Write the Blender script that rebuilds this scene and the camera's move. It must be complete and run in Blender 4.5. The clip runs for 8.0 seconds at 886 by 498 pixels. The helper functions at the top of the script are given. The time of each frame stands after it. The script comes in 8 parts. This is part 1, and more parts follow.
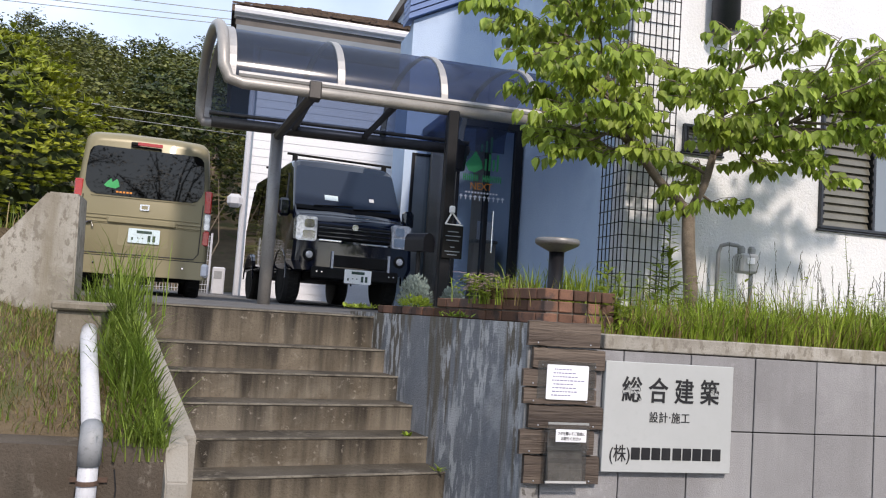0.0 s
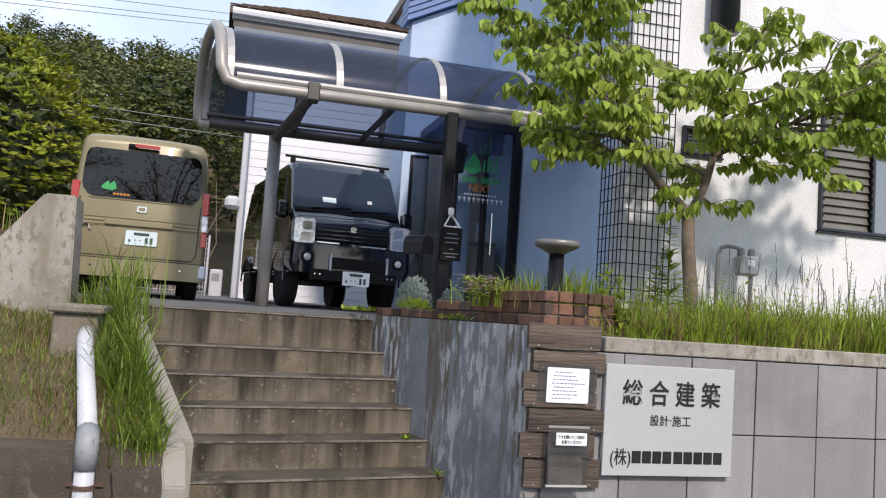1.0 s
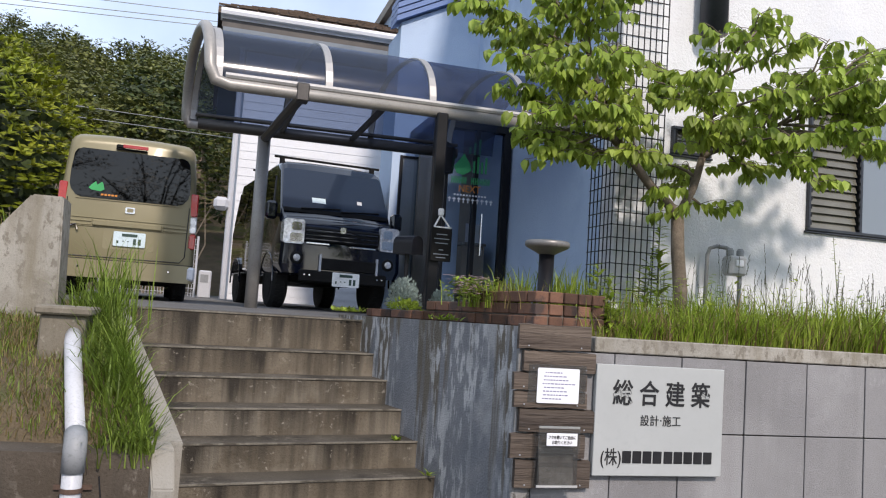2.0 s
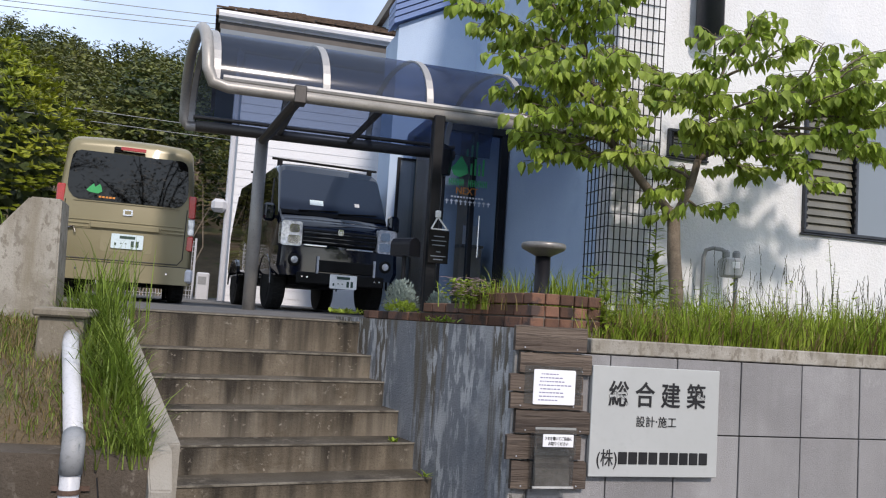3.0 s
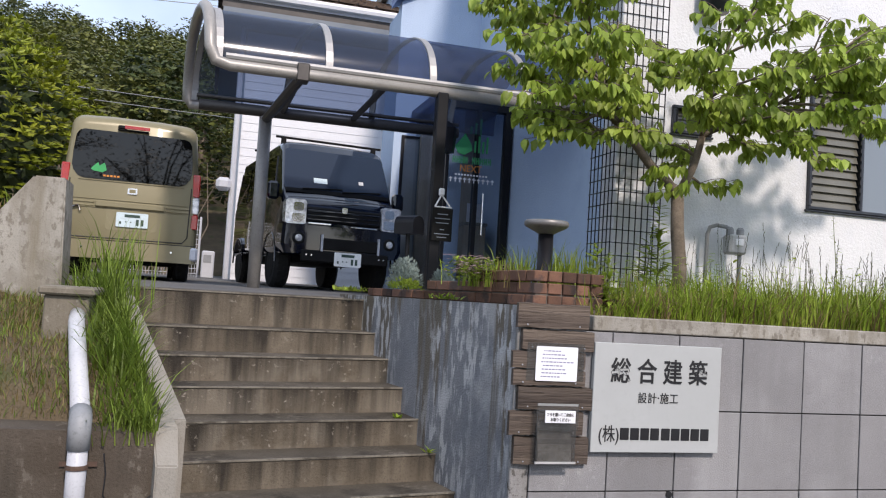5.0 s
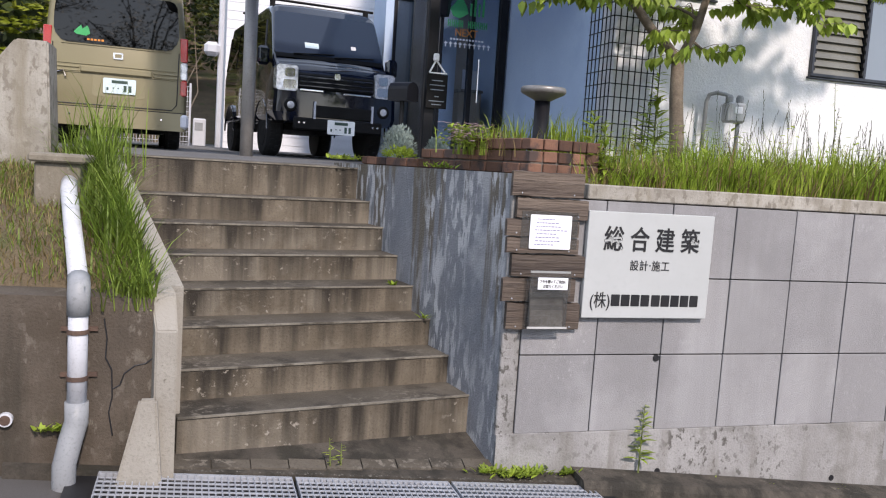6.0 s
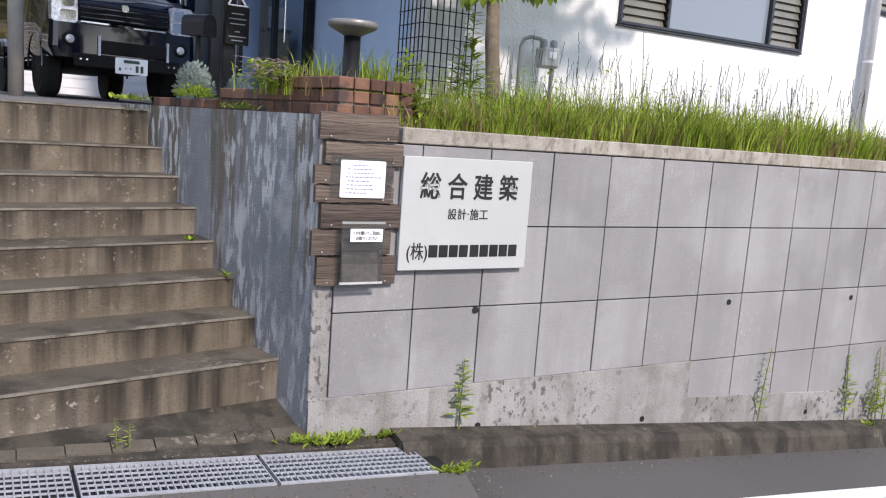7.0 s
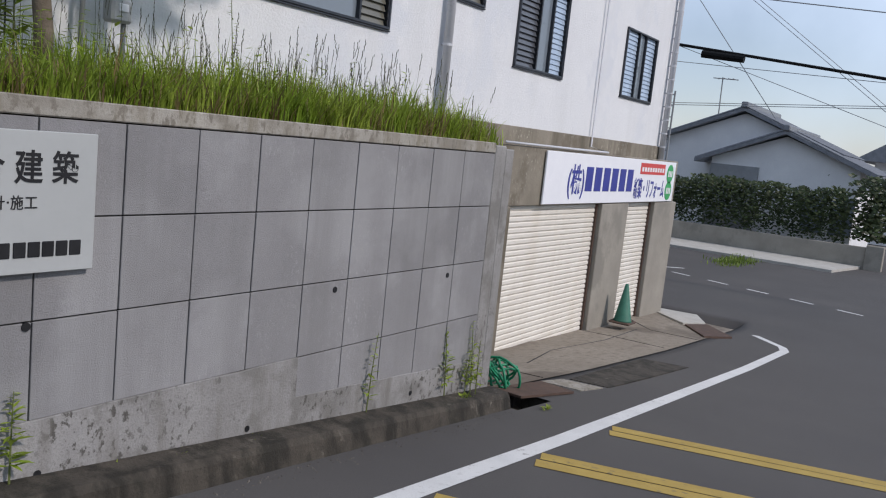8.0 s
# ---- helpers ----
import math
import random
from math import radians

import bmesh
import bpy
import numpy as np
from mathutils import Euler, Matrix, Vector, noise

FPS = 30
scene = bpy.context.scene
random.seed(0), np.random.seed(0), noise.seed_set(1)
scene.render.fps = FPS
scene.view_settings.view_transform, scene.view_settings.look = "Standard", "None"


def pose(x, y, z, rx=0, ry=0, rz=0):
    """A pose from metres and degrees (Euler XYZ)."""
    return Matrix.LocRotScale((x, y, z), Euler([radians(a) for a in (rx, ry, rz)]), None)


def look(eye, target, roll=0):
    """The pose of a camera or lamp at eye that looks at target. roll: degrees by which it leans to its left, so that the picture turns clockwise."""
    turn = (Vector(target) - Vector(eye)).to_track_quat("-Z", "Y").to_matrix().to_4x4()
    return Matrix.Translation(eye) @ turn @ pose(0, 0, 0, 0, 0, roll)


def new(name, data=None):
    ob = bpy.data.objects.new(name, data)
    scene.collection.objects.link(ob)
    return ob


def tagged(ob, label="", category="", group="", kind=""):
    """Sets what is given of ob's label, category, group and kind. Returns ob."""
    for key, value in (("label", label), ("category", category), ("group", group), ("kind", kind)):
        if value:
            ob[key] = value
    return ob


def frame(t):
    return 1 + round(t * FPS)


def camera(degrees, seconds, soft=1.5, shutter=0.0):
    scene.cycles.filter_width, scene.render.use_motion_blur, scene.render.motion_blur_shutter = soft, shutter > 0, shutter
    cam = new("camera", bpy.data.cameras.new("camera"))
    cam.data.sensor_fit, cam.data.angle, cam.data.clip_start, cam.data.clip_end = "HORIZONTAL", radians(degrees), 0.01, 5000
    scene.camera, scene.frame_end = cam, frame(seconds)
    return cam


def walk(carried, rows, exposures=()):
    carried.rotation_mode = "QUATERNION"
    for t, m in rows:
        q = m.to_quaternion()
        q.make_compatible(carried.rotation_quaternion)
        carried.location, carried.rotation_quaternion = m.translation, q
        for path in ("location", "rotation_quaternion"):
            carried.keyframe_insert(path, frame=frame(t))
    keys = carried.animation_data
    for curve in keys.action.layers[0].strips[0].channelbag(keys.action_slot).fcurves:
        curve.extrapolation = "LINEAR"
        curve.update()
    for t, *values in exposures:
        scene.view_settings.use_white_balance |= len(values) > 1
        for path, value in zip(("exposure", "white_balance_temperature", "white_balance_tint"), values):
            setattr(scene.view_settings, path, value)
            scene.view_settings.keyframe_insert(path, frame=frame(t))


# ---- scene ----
cam = camera(56.4, 8.0, soft=1.15)
PATH = [
    (0, (-1.051, 0.741, 1.981), (-0.531, 2.667, 2.128), 3.9),
    (0.5, (-1.053, 0.767, 1.981), (-0.531, 2.691, 2.134), 3.9),
    (1, (-1.053, 0.775, 1.981), (-0.528, 2.699, 2.134), 3.9),
    (1.5, (-1.054, 0.788, 1.981), (-0.511, 2.707, 2.135), 3.8),
    (3, (-1.052, 0.76, 1.981), (-0.499, 2.675, 2.142), 3.7),
    (3.5, (-1.051, 0.751, 1.981), (-0.493, 2.665, 2.144), 3.7),
    (4, (-1.052, 0.755, 1.981), (-0.497, 2.67, 2.146), 3.7),
    (4.2, (-1.051, 0.752, 1.981), (-0.501, 2.668, 2.146), 3.7),
    (5.3, (-1.04, 0.744, 1.98), (-0.493, 2.668, 1.996), 3.7),
    (5.5, (-1.046, 0.752, 1.983), (-0.489, 2.671, 1.899), 3.7),
    (6, (-1.033, 0.764, 1.974), (-0.459, 2.669, 1.767), 3.7),
    (6.5, (-0.985, 0.867, 1.965), (-0.313, 2.73, 1.687), 3.7),
    (7, (-0.844, 1.108, 1.929), (0.132, 2.829, 1.634), 4.2),
    (7.5, (-0.639, 1.416, 1.938), (0.774, 2.802, 1.651), 5.3),
    (8, (-0.364, 1.66, 1.913), (1.307, 2.726, 1.644), 6.0),
]
EXPO = [(0, 0.18, 7000, 18), (3.5, 0.0, 6800, 17), (4.2, 0.0, 6800, 17), (5.5, 0.21, 6850, 20), (6.5, 0.49, 6850, 20), (7.0, 0.50, 6800, 20), (7.5, -0.12, 6800, 19), (8.0, -0.48, 6550, 17)]
walk(cam, [(t, look(eye, target, roll)) for t, eye, target, roll in PATH], EXPO)


# ---- world, sun ----
SUN_EL, SUN_AZ = 40.0, 172.0   # azimuth clockwise from +y
world = bpy.data.worlds.new("sky")
scene.world = world
world.use_nodes = True
wn = world.node_tree.nodes
sky = wn.new("ShaderNodeTexSky")
sky.sky_type = "NISHITA"
sky.sun_disc = False
sky.sun_elevation, sky.sun_rotation = radians(SUN_EL), radians(SUN_AZ)
sky.dust_density = 0.6
wn["Background"].inputs["Strength"].default_value = 0.14
wl = world.node_tree.links
tc, cloud, cr, haze = wn.new("ShaderNodeTexCoord"), wn.new("ShaderNodeTexNoise"), wn.new("ShaderNodeMapRange"), wn.new("ShaderNodeMix")
cloud.inputs["Scale"].default_value, cloud.inputs["Detail"].default_value = 2.2, 7
cr.inputs["From Min"].default_value, cr.inputs["From Max"].default_value = 0.40, 0.75
cr.inputs["To Min"].default_value, cr.inputs["To Max"].default_value = 0.25, 0.85
haze.data_type = "RGBA"
haze.inputs[7].default_value = (8.4, 10.4, 12.6, 1)
wl.new(tc.outputs["Generated"], cloud.inputs["Vector"])
wl.new(cloud.outputs["Fac"], cr.inputs["Value"])
wl.new(cr.outputs[0], haze.inputs[0])
wl.new(sky.outputs[0], haze.inputs[6])
wl.new(haze.outputs[2], wn["Background"].inputs["Color"])
sun_data = bpy.data.lights.new("sun", "SUN")
sun_data.energy, sun_data.angle, sun_data.color = 3.0, radians(4.0), (1.0, 0.95, 0.87)
sun = new("sun", sun_data)
sun_dir = Vector((math.sin(radians(SUN_AZ)) * math.cos(radians(SUN_EL)), math.cos(radians(SUN_AZ)) * math.cos(radians(SUN_EL)), math.sin(radians(SUN_EL))))
sun.matrix_world = look(sun_dir * 60, (0, 0, 0))


# ---- materials ----
def material(name, c1, c2, scale=3.0, rough=0.8, metal=0.0, bump=0.15, fine=70.0, streak=None, blotch=None, vary=0.0, spec=0.4, island=False, coat=0.0, height=0.01, speck=0.28, sscale=4.5, sedge=(0.47, 0.68), flake=None, fedge=(0.53, 0.6), fstretch=(1.4, 1.4, 0.8), fmask=None, drip=None, gstretch=(1, 1, 1), fscale=16):
    """Two noises (broad and fine) mix two colours; streak: colour of run-down stains; blotch: colour of patches;
    drip: (colour, scale, base, fall, soft), stains that run down from the upper edge of each piece."""
    m = bpy.data.materials.new(name)
    m.use_nodes = True
    n, l = m.node_tree.nodes, m.node_tree.links
    b = n["Principled BSDF"]
    co = n.new("ShaderNodeNewGeometry")

    def noise_at(sc, detail, stretch=(1, 1, 1)):
        mp = n.new("ShaderNodeMapping")
        mp.inputs["Scale"].default_value = stretch
        l.new(co.outputs["Position"], mp.inputs["Vector"])
        t = n.new("ShaderNodeTexNoise")
        t.inputs["Scale"].default_value, t.inputs["Detail"].default_value, t.inputs["Roughness"].default_value = sc, detail, 0.62
        l.new(mp.outputs[0], t.inputs["Vector"])
        return t.outputs["Fac"]

    def ramp(src, a, z):
        r = n.new("ShaderNodeMapRange")
        r.inputs["From Min"].default_value, r.inputs["From Max"].default_value = a, z
        l.new(src, r.inputs["Value"])
        return r.outputs[0]

    def blend(fac, a, z):
        mx = n.new("ShaderNodeMix")
        mx.data_type = "RGBA"
        l.new(fac, mx.inputs[0])
        for sock, v in ((mx.inputs[6], a), (mx.inputs[7], z)):
            if isinstance(v, tuple):
                sock.default_value = (*v, 1)
            else:
                l.new(v, sock)
        return mx.outputs[2]

    broad, grain = noise_at(scale, 5, gstretch), noise_at(fine, 4, gstretch)
    col = blend(ramp(broad, 0.32, 0.68), c1, c2)
    dark = tuple(v * (1 - speck) for v in c1)
    col = blend(ramp(grain, 0.52, 0.8), col, dark)
    if blotch:
        col = blend(ramp(noise_at(scale * 0.6, 6), 0.52, 0.6), col, blotch)
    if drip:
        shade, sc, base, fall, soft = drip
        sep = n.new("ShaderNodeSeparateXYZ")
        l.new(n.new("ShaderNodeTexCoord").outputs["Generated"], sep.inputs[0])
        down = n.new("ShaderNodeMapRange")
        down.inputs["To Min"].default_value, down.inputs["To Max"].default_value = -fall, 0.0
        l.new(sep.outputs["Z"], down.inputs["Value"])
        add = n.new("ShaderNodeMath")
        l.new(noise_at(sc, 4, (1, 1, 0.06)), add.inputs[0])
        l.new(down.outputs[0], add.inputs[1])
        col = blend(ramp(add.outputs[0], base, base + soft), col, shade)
    if flake:
        patch = ramp(noise_at(fscale, 8, fstretch), *fedge)
        if fmask:
            mul = n.new("ShaderNodeMath")
            mul.operation = "MULTIPLY"
            l.new(patch, mul.inputs[0])
            l.new(ramp(noise_at(fmask[0], 4, (1, 1, 0.7)), fmask[1], fmask[2]), mul.inputs[1])
            patch = mul.outputs[0]
        col = blend(patch, col, flake)
    if streak:
        col = blend(ramp(noise_at(sscale, 5, (2.2, 2.2, 0.22)), *sedge), col, streak)
    if vary or island:
        if island:
            src = n.new("ShaderNodeNewGeometry").outputs["Random Per Island"]
        else:
            src = n.new("ShaderNodeObjectInfo").outputs["Random"]
        hs = n.new("ShaderNodeHueSaturation")
        r = n.new("ShaderNodeMapRange")
        r.inputs["To Min"].default_value, r.inputs["To Max"].default_value = 1 - vary, 1 + vary
        l.new(src, r.inputs["Value"])
        l.new(r.outputs[0], hs.inputs["Value"])
        l.new(col, hs.inputs["Color"])
        col = hs.outputs["Color"]
    l.new(col, b.inputs["Base Color"])
    rr = n.new("ShaderNodeMapRange")
    rr.inputs["To Min"].default_value, rr.inputs["To Max"].default_value = max(rough - 0.1, 0.02), min(rough + 0.1, 1)
    l.new(broad, rr.inputs["Value"])
    l.new(rr.outputs[0], b.inputs["Roughness"])
    b.inputs["Metallic"].default_value = metal
    b.inputs["Specular IOR Level"].default_value = spec
    b.inputs["Coat Weight"].default_value = coat
    b.inputs["Coat Roughness"].default_value = 0.04
    if bump:
        bp = n.new("ShaderNodeBump")
        bp.inputs["Strength"].default_value, bp.inputs["Distance"].default_value = bump, height
        l.new(grain, bp.inputs["Height"])
        l.new(bp.outputs[0], b.inputs["Normal"])
    return m


def leaf_material(name, c1, c2, vary=0.3, through_=0.35):
    m = material(name, c1, c2, scale=1.2, rough=0.5, bump=0.0, fine=40, vary=vary, island=True, spec=0.35)
    b = m.node_tree.nodes["Principled BSDF"]
    tr = m.node_tree.nodes.new("ShaderNodeBsdfTranslucent")
    mx = m.node_tree.nodes.new("ShaderNodeMixShader")
    mx.inputs[0].default_value = through_
    src = b.inputs["Base Color"].links[0].from_socket
    m.node_tree.links.new(src, tr.inputs["Color"])
    m.node_tree.links.new(b.outputs[0], mx.inputs[1])
    m.node_tree.links.new(tr.outputs[0], mx.inputs[2])
    m.node_tree.links.new(mx.outputs[0], m.node_tree.nodes["Material Output"].inputs["Surface"])
    return m


def glass(name, tint, rough=0.02, clear=0.6, body=0.25, spec=0.6):
    """Tinted pane: a see-through layer under a glossy one."""
    m = bpy.data.materials.new(name)
    m.use_nodes = True
    n, l = m.node_tree.nodes, m.node_tree.links
    b = n["Principled BSDF"]
    b.inputs["Base Color"].default_value = (*[v * body for v in tint], 1)
    b.inputs["Roughness"].default_value = rough
    b.inputs["Specular IOR Level"].default_value = spec
    tr = n.new("ShaderNodeBsdfTransparent")
    tr.inputs["Color"].default_value = (*tint, 1)
    mx = n.new("ShaderNodeMixShader")
    mx.inputs[0].default_value = clear
    l.new(b.outputs[0], mx.inputs[1])
    l.new(tr.outputs[0], mx.inputs[2])
    l.new(mx.outputs[0], n["Material Output"].inputs["Surface"])
    return m


M = {}
M["asphalt"] = material("asphalt", (0.075, 0.070, 0.068), (0.098, 0.092, 0.088), 0.5, 0.85, bump=0.5, fine=140, blotch=(0.082, 0.077, 0.074))
M["asphalt_pale"] = material("asphalt_pale", (0.12, 0.12, 0.12), (0.17, 0.165, 0.16), 1.2, 0.85, bump=0.4, fine=140)
M["concrete"] = material("concrete", (0.27, 0.25, 0.215), (0.35, 0.325, 0.28), 1.5, 0.85, bump=0.35, blotch=(0.24, 0.225, 0.195))
M["concrete_pale"] = material("concrete_pale", (0.29, 0.272, 0.236), (0.39, 0.368, 0.325), 3, 0.85, bump=0.45, blotch=(0.25, 0.23, 0.195), streak=(0.22, 0.195, 0.15), sscale=3.0, sedge=(0.5, 0.7), flake=(0.20, 0.18, 0.15))
# drip here also grades each riser softly darker towards its upper edge
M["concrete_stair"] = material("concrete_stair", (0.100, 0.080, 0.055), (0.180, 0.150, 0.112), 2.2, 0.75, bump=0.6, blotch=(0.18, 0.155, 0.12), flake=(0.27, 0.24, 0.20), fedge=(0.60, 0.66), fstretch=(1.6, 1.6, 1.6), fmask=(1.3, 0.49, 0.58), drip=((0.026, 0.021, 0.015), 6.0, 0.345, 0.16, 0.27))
M["post_concrete"] = material("post_concrete", (0.27, 0.25, 0.215), (0.33, 0.31, 0.27), 2.5, 0.85, bump=0.5, blotch=(0.295, 0.275, 0.24), flake=(0.16, 0.145, 0.12), fedge=(0.65, 0.69), fscale=22)
M["bank_concrete"] = material("bank_concrete", (0.066, 0.052, 0.039), (0.108, 0.087, 0.067), 3.0, 0.85, bump=0.7, blotch=(0.072, 0.056, 0.041), streak=(0.045, 0.037, 0.027), sscale=1.6, sedge=(0.5, 0.66), flake=(0.15, 0.13, 0.105), fedge=(0.57, 0.62), fmask=(1.6, 0.48, 0.6))
M["kerb"] = material("kerb", (0.045, 0.038, 0.030), (0.085, 0.073, 0.058), 5, 0.85, bump=0.7, blotch=(0.030, 0.027, 0.020), streak=(0.024, 0.021, 0.016), sscale=2.5, sedge=(0.46, 0.62), flake=(0.14, 0.125, 0.10), fedge=(0.58, 0.64), fmask=(1.7, 0.45, 0.6))
M["concrete_tread"] = material("concrete_tread", (0.062, 0.052, 0.039), (0.118, 0.101, 0.079), 2.6, 0.75, bump=0.5, blotch=(0.040, 0.034, 0.026), flake=(0.155, 0.137, 0.112), fmask=(1.5, 0.45, 0.58))
M["panel"] = material("panel", (0.232, 0.228, 0.232), (0.292, 0.287, 0.290), 1.1, 0.8, bump=0.5, fine=150, vary=0.06, speck=0.32, streak=(0.21, 0.206, 0.206), sscale=1.4, sedge=(0.45, 0.8), blotch=(0.305, 0.302, 0.305), flake=(0.33, 0.327, 0.328), fedge=(0.56, 0.66), fscale=40, fmask=(1.4, 0.45, 0.6))
M["joint_dark"] = material("joint_dark", (0.030, 0.028, 0.026), (0.050, 0.047, 0.043), 6, 0.9, bump=0.3)
M["wall_base"] = material("wall_base", (0.235, 0.228, 0.22), (0.33, 0.323, 0.315), 3, 0.85, bump=0.6, streak=(0.19, 0.18, 0.165), sscale=2.4, sedge=(0.54, 0.72), blotch=(0.20, 0.193, 0.182), flake=(0.10, 0.094, 0.085), fedge=(0.55, 0.60), fscale=26, fstretch=(1.0, 1.0, 0.7), fmask=(1.0, 0.46, 0.56))
M["painted_wall"] = material("painted_wall", (0.185, 0.194, 0.210), (0.255, 0.263, 0.278), 1.9, 0.7, bump=0.8, blotch=(0.36, 0.36, 0.365), flake=(0.50, 0.50, 0.50), fscale=11, fedge=(0.505, 0.56), fstretch=(1.6, 1.6, 0.42), fmask=(1.2, 0.36, 0.52), drip=((0.150, 0.130, 0.103), 3.0, 0.45, 0.24, 0.05))
M["nosing"] = material("nosing", (0.13, 0.115, 0.092), (0.24, 0.22, 0.18), 8, 0.8, bump=0.4, blotch=(0.08, 0.07, 0.055))
M["nosing_pale"] = material("nosing_pale", (0.42, 0.40, 0.36), (0.52, 0.50, 0.46), 3, 0.85, bump=0.3)
M["apron"] = material("apron", (0.23, 0.195, 0.155), (0.33, 0.29, 0.24), 0.9, 0.85, bump=0.35, blotch=(0.15, 0.125, 0.10), streak=(0.19, 0.16, 0.125))
M["white_wall"] = material("white_wall", (0.71, 0.72, 0.735), (0.755, 0.765, 0.775), 1.2, 0.75, bump=0.5, fine=45, height=0.02, speck=0.06, blotch=(0.67, 0.69, 0.72), streak=(0.69, 0.70, 0.71), sscale=1.0)
M["blue_wall"] = material("blue_wall", (0.43, 0.55, 0.72), (0.49, 0.61, 0.765), 1.5, 0.7, bump=0.35, fine=60, height=0.02, speck=0.06, blotch=(0.41, 0.53, 0.70))
M["blue_trim"] = material("blue_trim", (0.12, 0.20, 0.42), (0.15, 0.24, 0.46), 2, 0.45, bump=0.05)
M["siding"] = material("siding", (0.72, 0.73, 0.76), (0.78, 0.79, 0.81), 1, 0.6, bump=0.05)
M["shingle"] = material("shingle", (0.10, 0.07, 0.05), (0.17, 0.12, 0.09), 4, 0.9, bump=0.6, fine=30, height=0.03)
M["tile_roof"] = material("tile_roof", (0.15, 0.16, 0.18), (0.23, 0.24, 0.26), 4, 0.38, bump=0.2)
M["brick"] = material("brick", (0.105, 0.053, 0.036), (0.175, 0.088, 0.055), 9, 0.8, bump=0.5, fine=120, blotch=(0.06, 0.040, 0.034), vary=0.5)
M["mortar"] = material("mortar", (0.10, 0.085, 0.07), (0.16, 0.14, 0.12), 12, 0.9, bump=0.4)
M["wood"] = material("wood", (0.055, 0.039, 0.031), (0.150, 0.116, 0.090), 17, 0.7, bump=0.9, fine=75, vary=0.18, gstretch=(0.06, 1, 1), speck=0.7, height=0.012)
M["sign"] = material("sign", (0.41, 0.425, 0.42), (0.445, 0.46, 0.455), 2, 0.35, bump=0.0, fine=20, speck=0.02)
M["ink"] = material("ink", (0.012, 0.012, 0.014), (0.02, 0.02, 0.022), 5, 0.5, bump=0)
M["paper"] = material("paper", (0.80, 0.81, 0.85), (0.84, 0.85, 0.88), 6, 0.5, bump=0.02, speck=0.03)
M["film"] = glass("film", (0.88, 0.89, 0.89), 0.08, 0.86, 0.2)
M["soil"] = material("soil", (0.095, 0.070, 0.042), (0.155, 0.118, 0.072), 2.5, 0.95, bump=0.8, fine=35, height=0.03, blotch=(0.085, 0.088, 0.034))
M["pvc"] = material("pvc", (0.52, 0.53, 0.56), (0.58, 0.59, 0.62), 3, 0.45, bump=0.03)
M["pvc_grey"] = material("pvc_grey", (0.25, 0.26, 0.27), (0.30, 0.31, 0.32), 3, 0.5, bump=0.05)
M["steel"] = material("steel", (0.45, 0.47, 0.51), (0.55, 0.57, 0.61), 5, 0.5, metal=0.5, bump=0.1)
M["rust"] = material("rust", (0.07, 0.045, 0.035), (0.12, 0.075, 0.055), 9, 0.8, bump=0.2)
M["bronze"] = material("bronze", (0.31, 0.295, 0.275), (0.38, 0.36, 0.335), 4, 0.42, metal=0.25, bump=0.03)
M["silver"] = material("silver", (0.36, 0.355, 0.35), (0.42, 0.415, 0.41), 4, 0.5, metal=0.4, bump=0.03)
M["lamp_disc"] = material("lamp_disc", (0.17, 0.163, 0.155), (0.24, 0.232, 0.22), 6, 0.4, metal=0.4, bump=0.05)
M["black_metal"] = material("black_metal", (0.006, 0.006, 0.008), (0.012, 0.012, 0.014), 4, 0.4, bump=0.03, spec=0.25)
M["dark_frame"] = material("dark_frame", (0.03, 0.035, 0.045), (0.05, 0.055, 0.065), 4, 0.4, metal=0.3, bump=0.02)
# Tint is bluer than the greyish sheets, to hold the sky they reflect.
M["canopy"] = glass("canopy", (0.30, 0.38, 0.55), 0.12, 0.64, 0.24, 0.6)
# High body share puts a pale blue-grey sky reflection into the pane colour.
M["pane"] = glass("pane", (0.34, 0.40, 0.46), 0.02, 0.25, 0.75, 1.0)
M["dark_glass"] = glass("dark_glass", (0.05, 0.05, 0.06), 0.02, 0.12, 0.02, 0.55)
M["van_green"] = material("van_green", (0.235, 0.205, 0.12), (0.25, 0.22, 0.13), 1, 0.38, metal=0.1, bump=0, coat=0.08, speck=0)
M["van_black"] = material("van_black", (0.002, 0.004, 0.011), (0.003, 0.005, 0.014), 1, 0.04, bump=0, coat=0.8, spec=0.45, speck=0)
M["plastic"] = material("plastic", (0.005, 0.005, 0.005), (0.010, 0.010, 0.010), 6, 0.55, bump=0.1, spec=0.15)
M["rubber"] = material("rubber", (0.012, 0.012, 0.012), (0.022, 0.022, 0.022), 8, 0.85, bump=0.3)
M["chrome"] = material("chrome", (0.7, 0.7, 0.72), (0.8, 0.8, 0.82), 5, 0.12, metal=1.0, bump=0)
M["lens_clear"] = material("lens_clear", (0.38, 0.39, 0.40), (0.95, 0.95, 0.96), 22, 0.12, metal=0.35, bump=0, coat=1)
M["lens_red"] = material("lens_red", (0.35, 0.012, 0.01), (0.45, 0.02, 0.015), 12, 0.2, bump=0, coat=1)
M["plate"] = material("plate", (0.75, 0.77, 0.75), (0.8, 0.82, 0.8), 5, 0.4, bump=0)
M["plate_ink"] = material("plate_ink", (0.03, 0.06, 0.05), (0.04, 0.08, 0.06), 5, 0.5, bump=0)
M["shutter"] = material("shutter", (0.73, 0.69, 0.62), (0.78, 0.745, 0.68), 1, 0.5, bump=0.02, streak=(0.68, 0.63, 0.55), sscale=1.2)
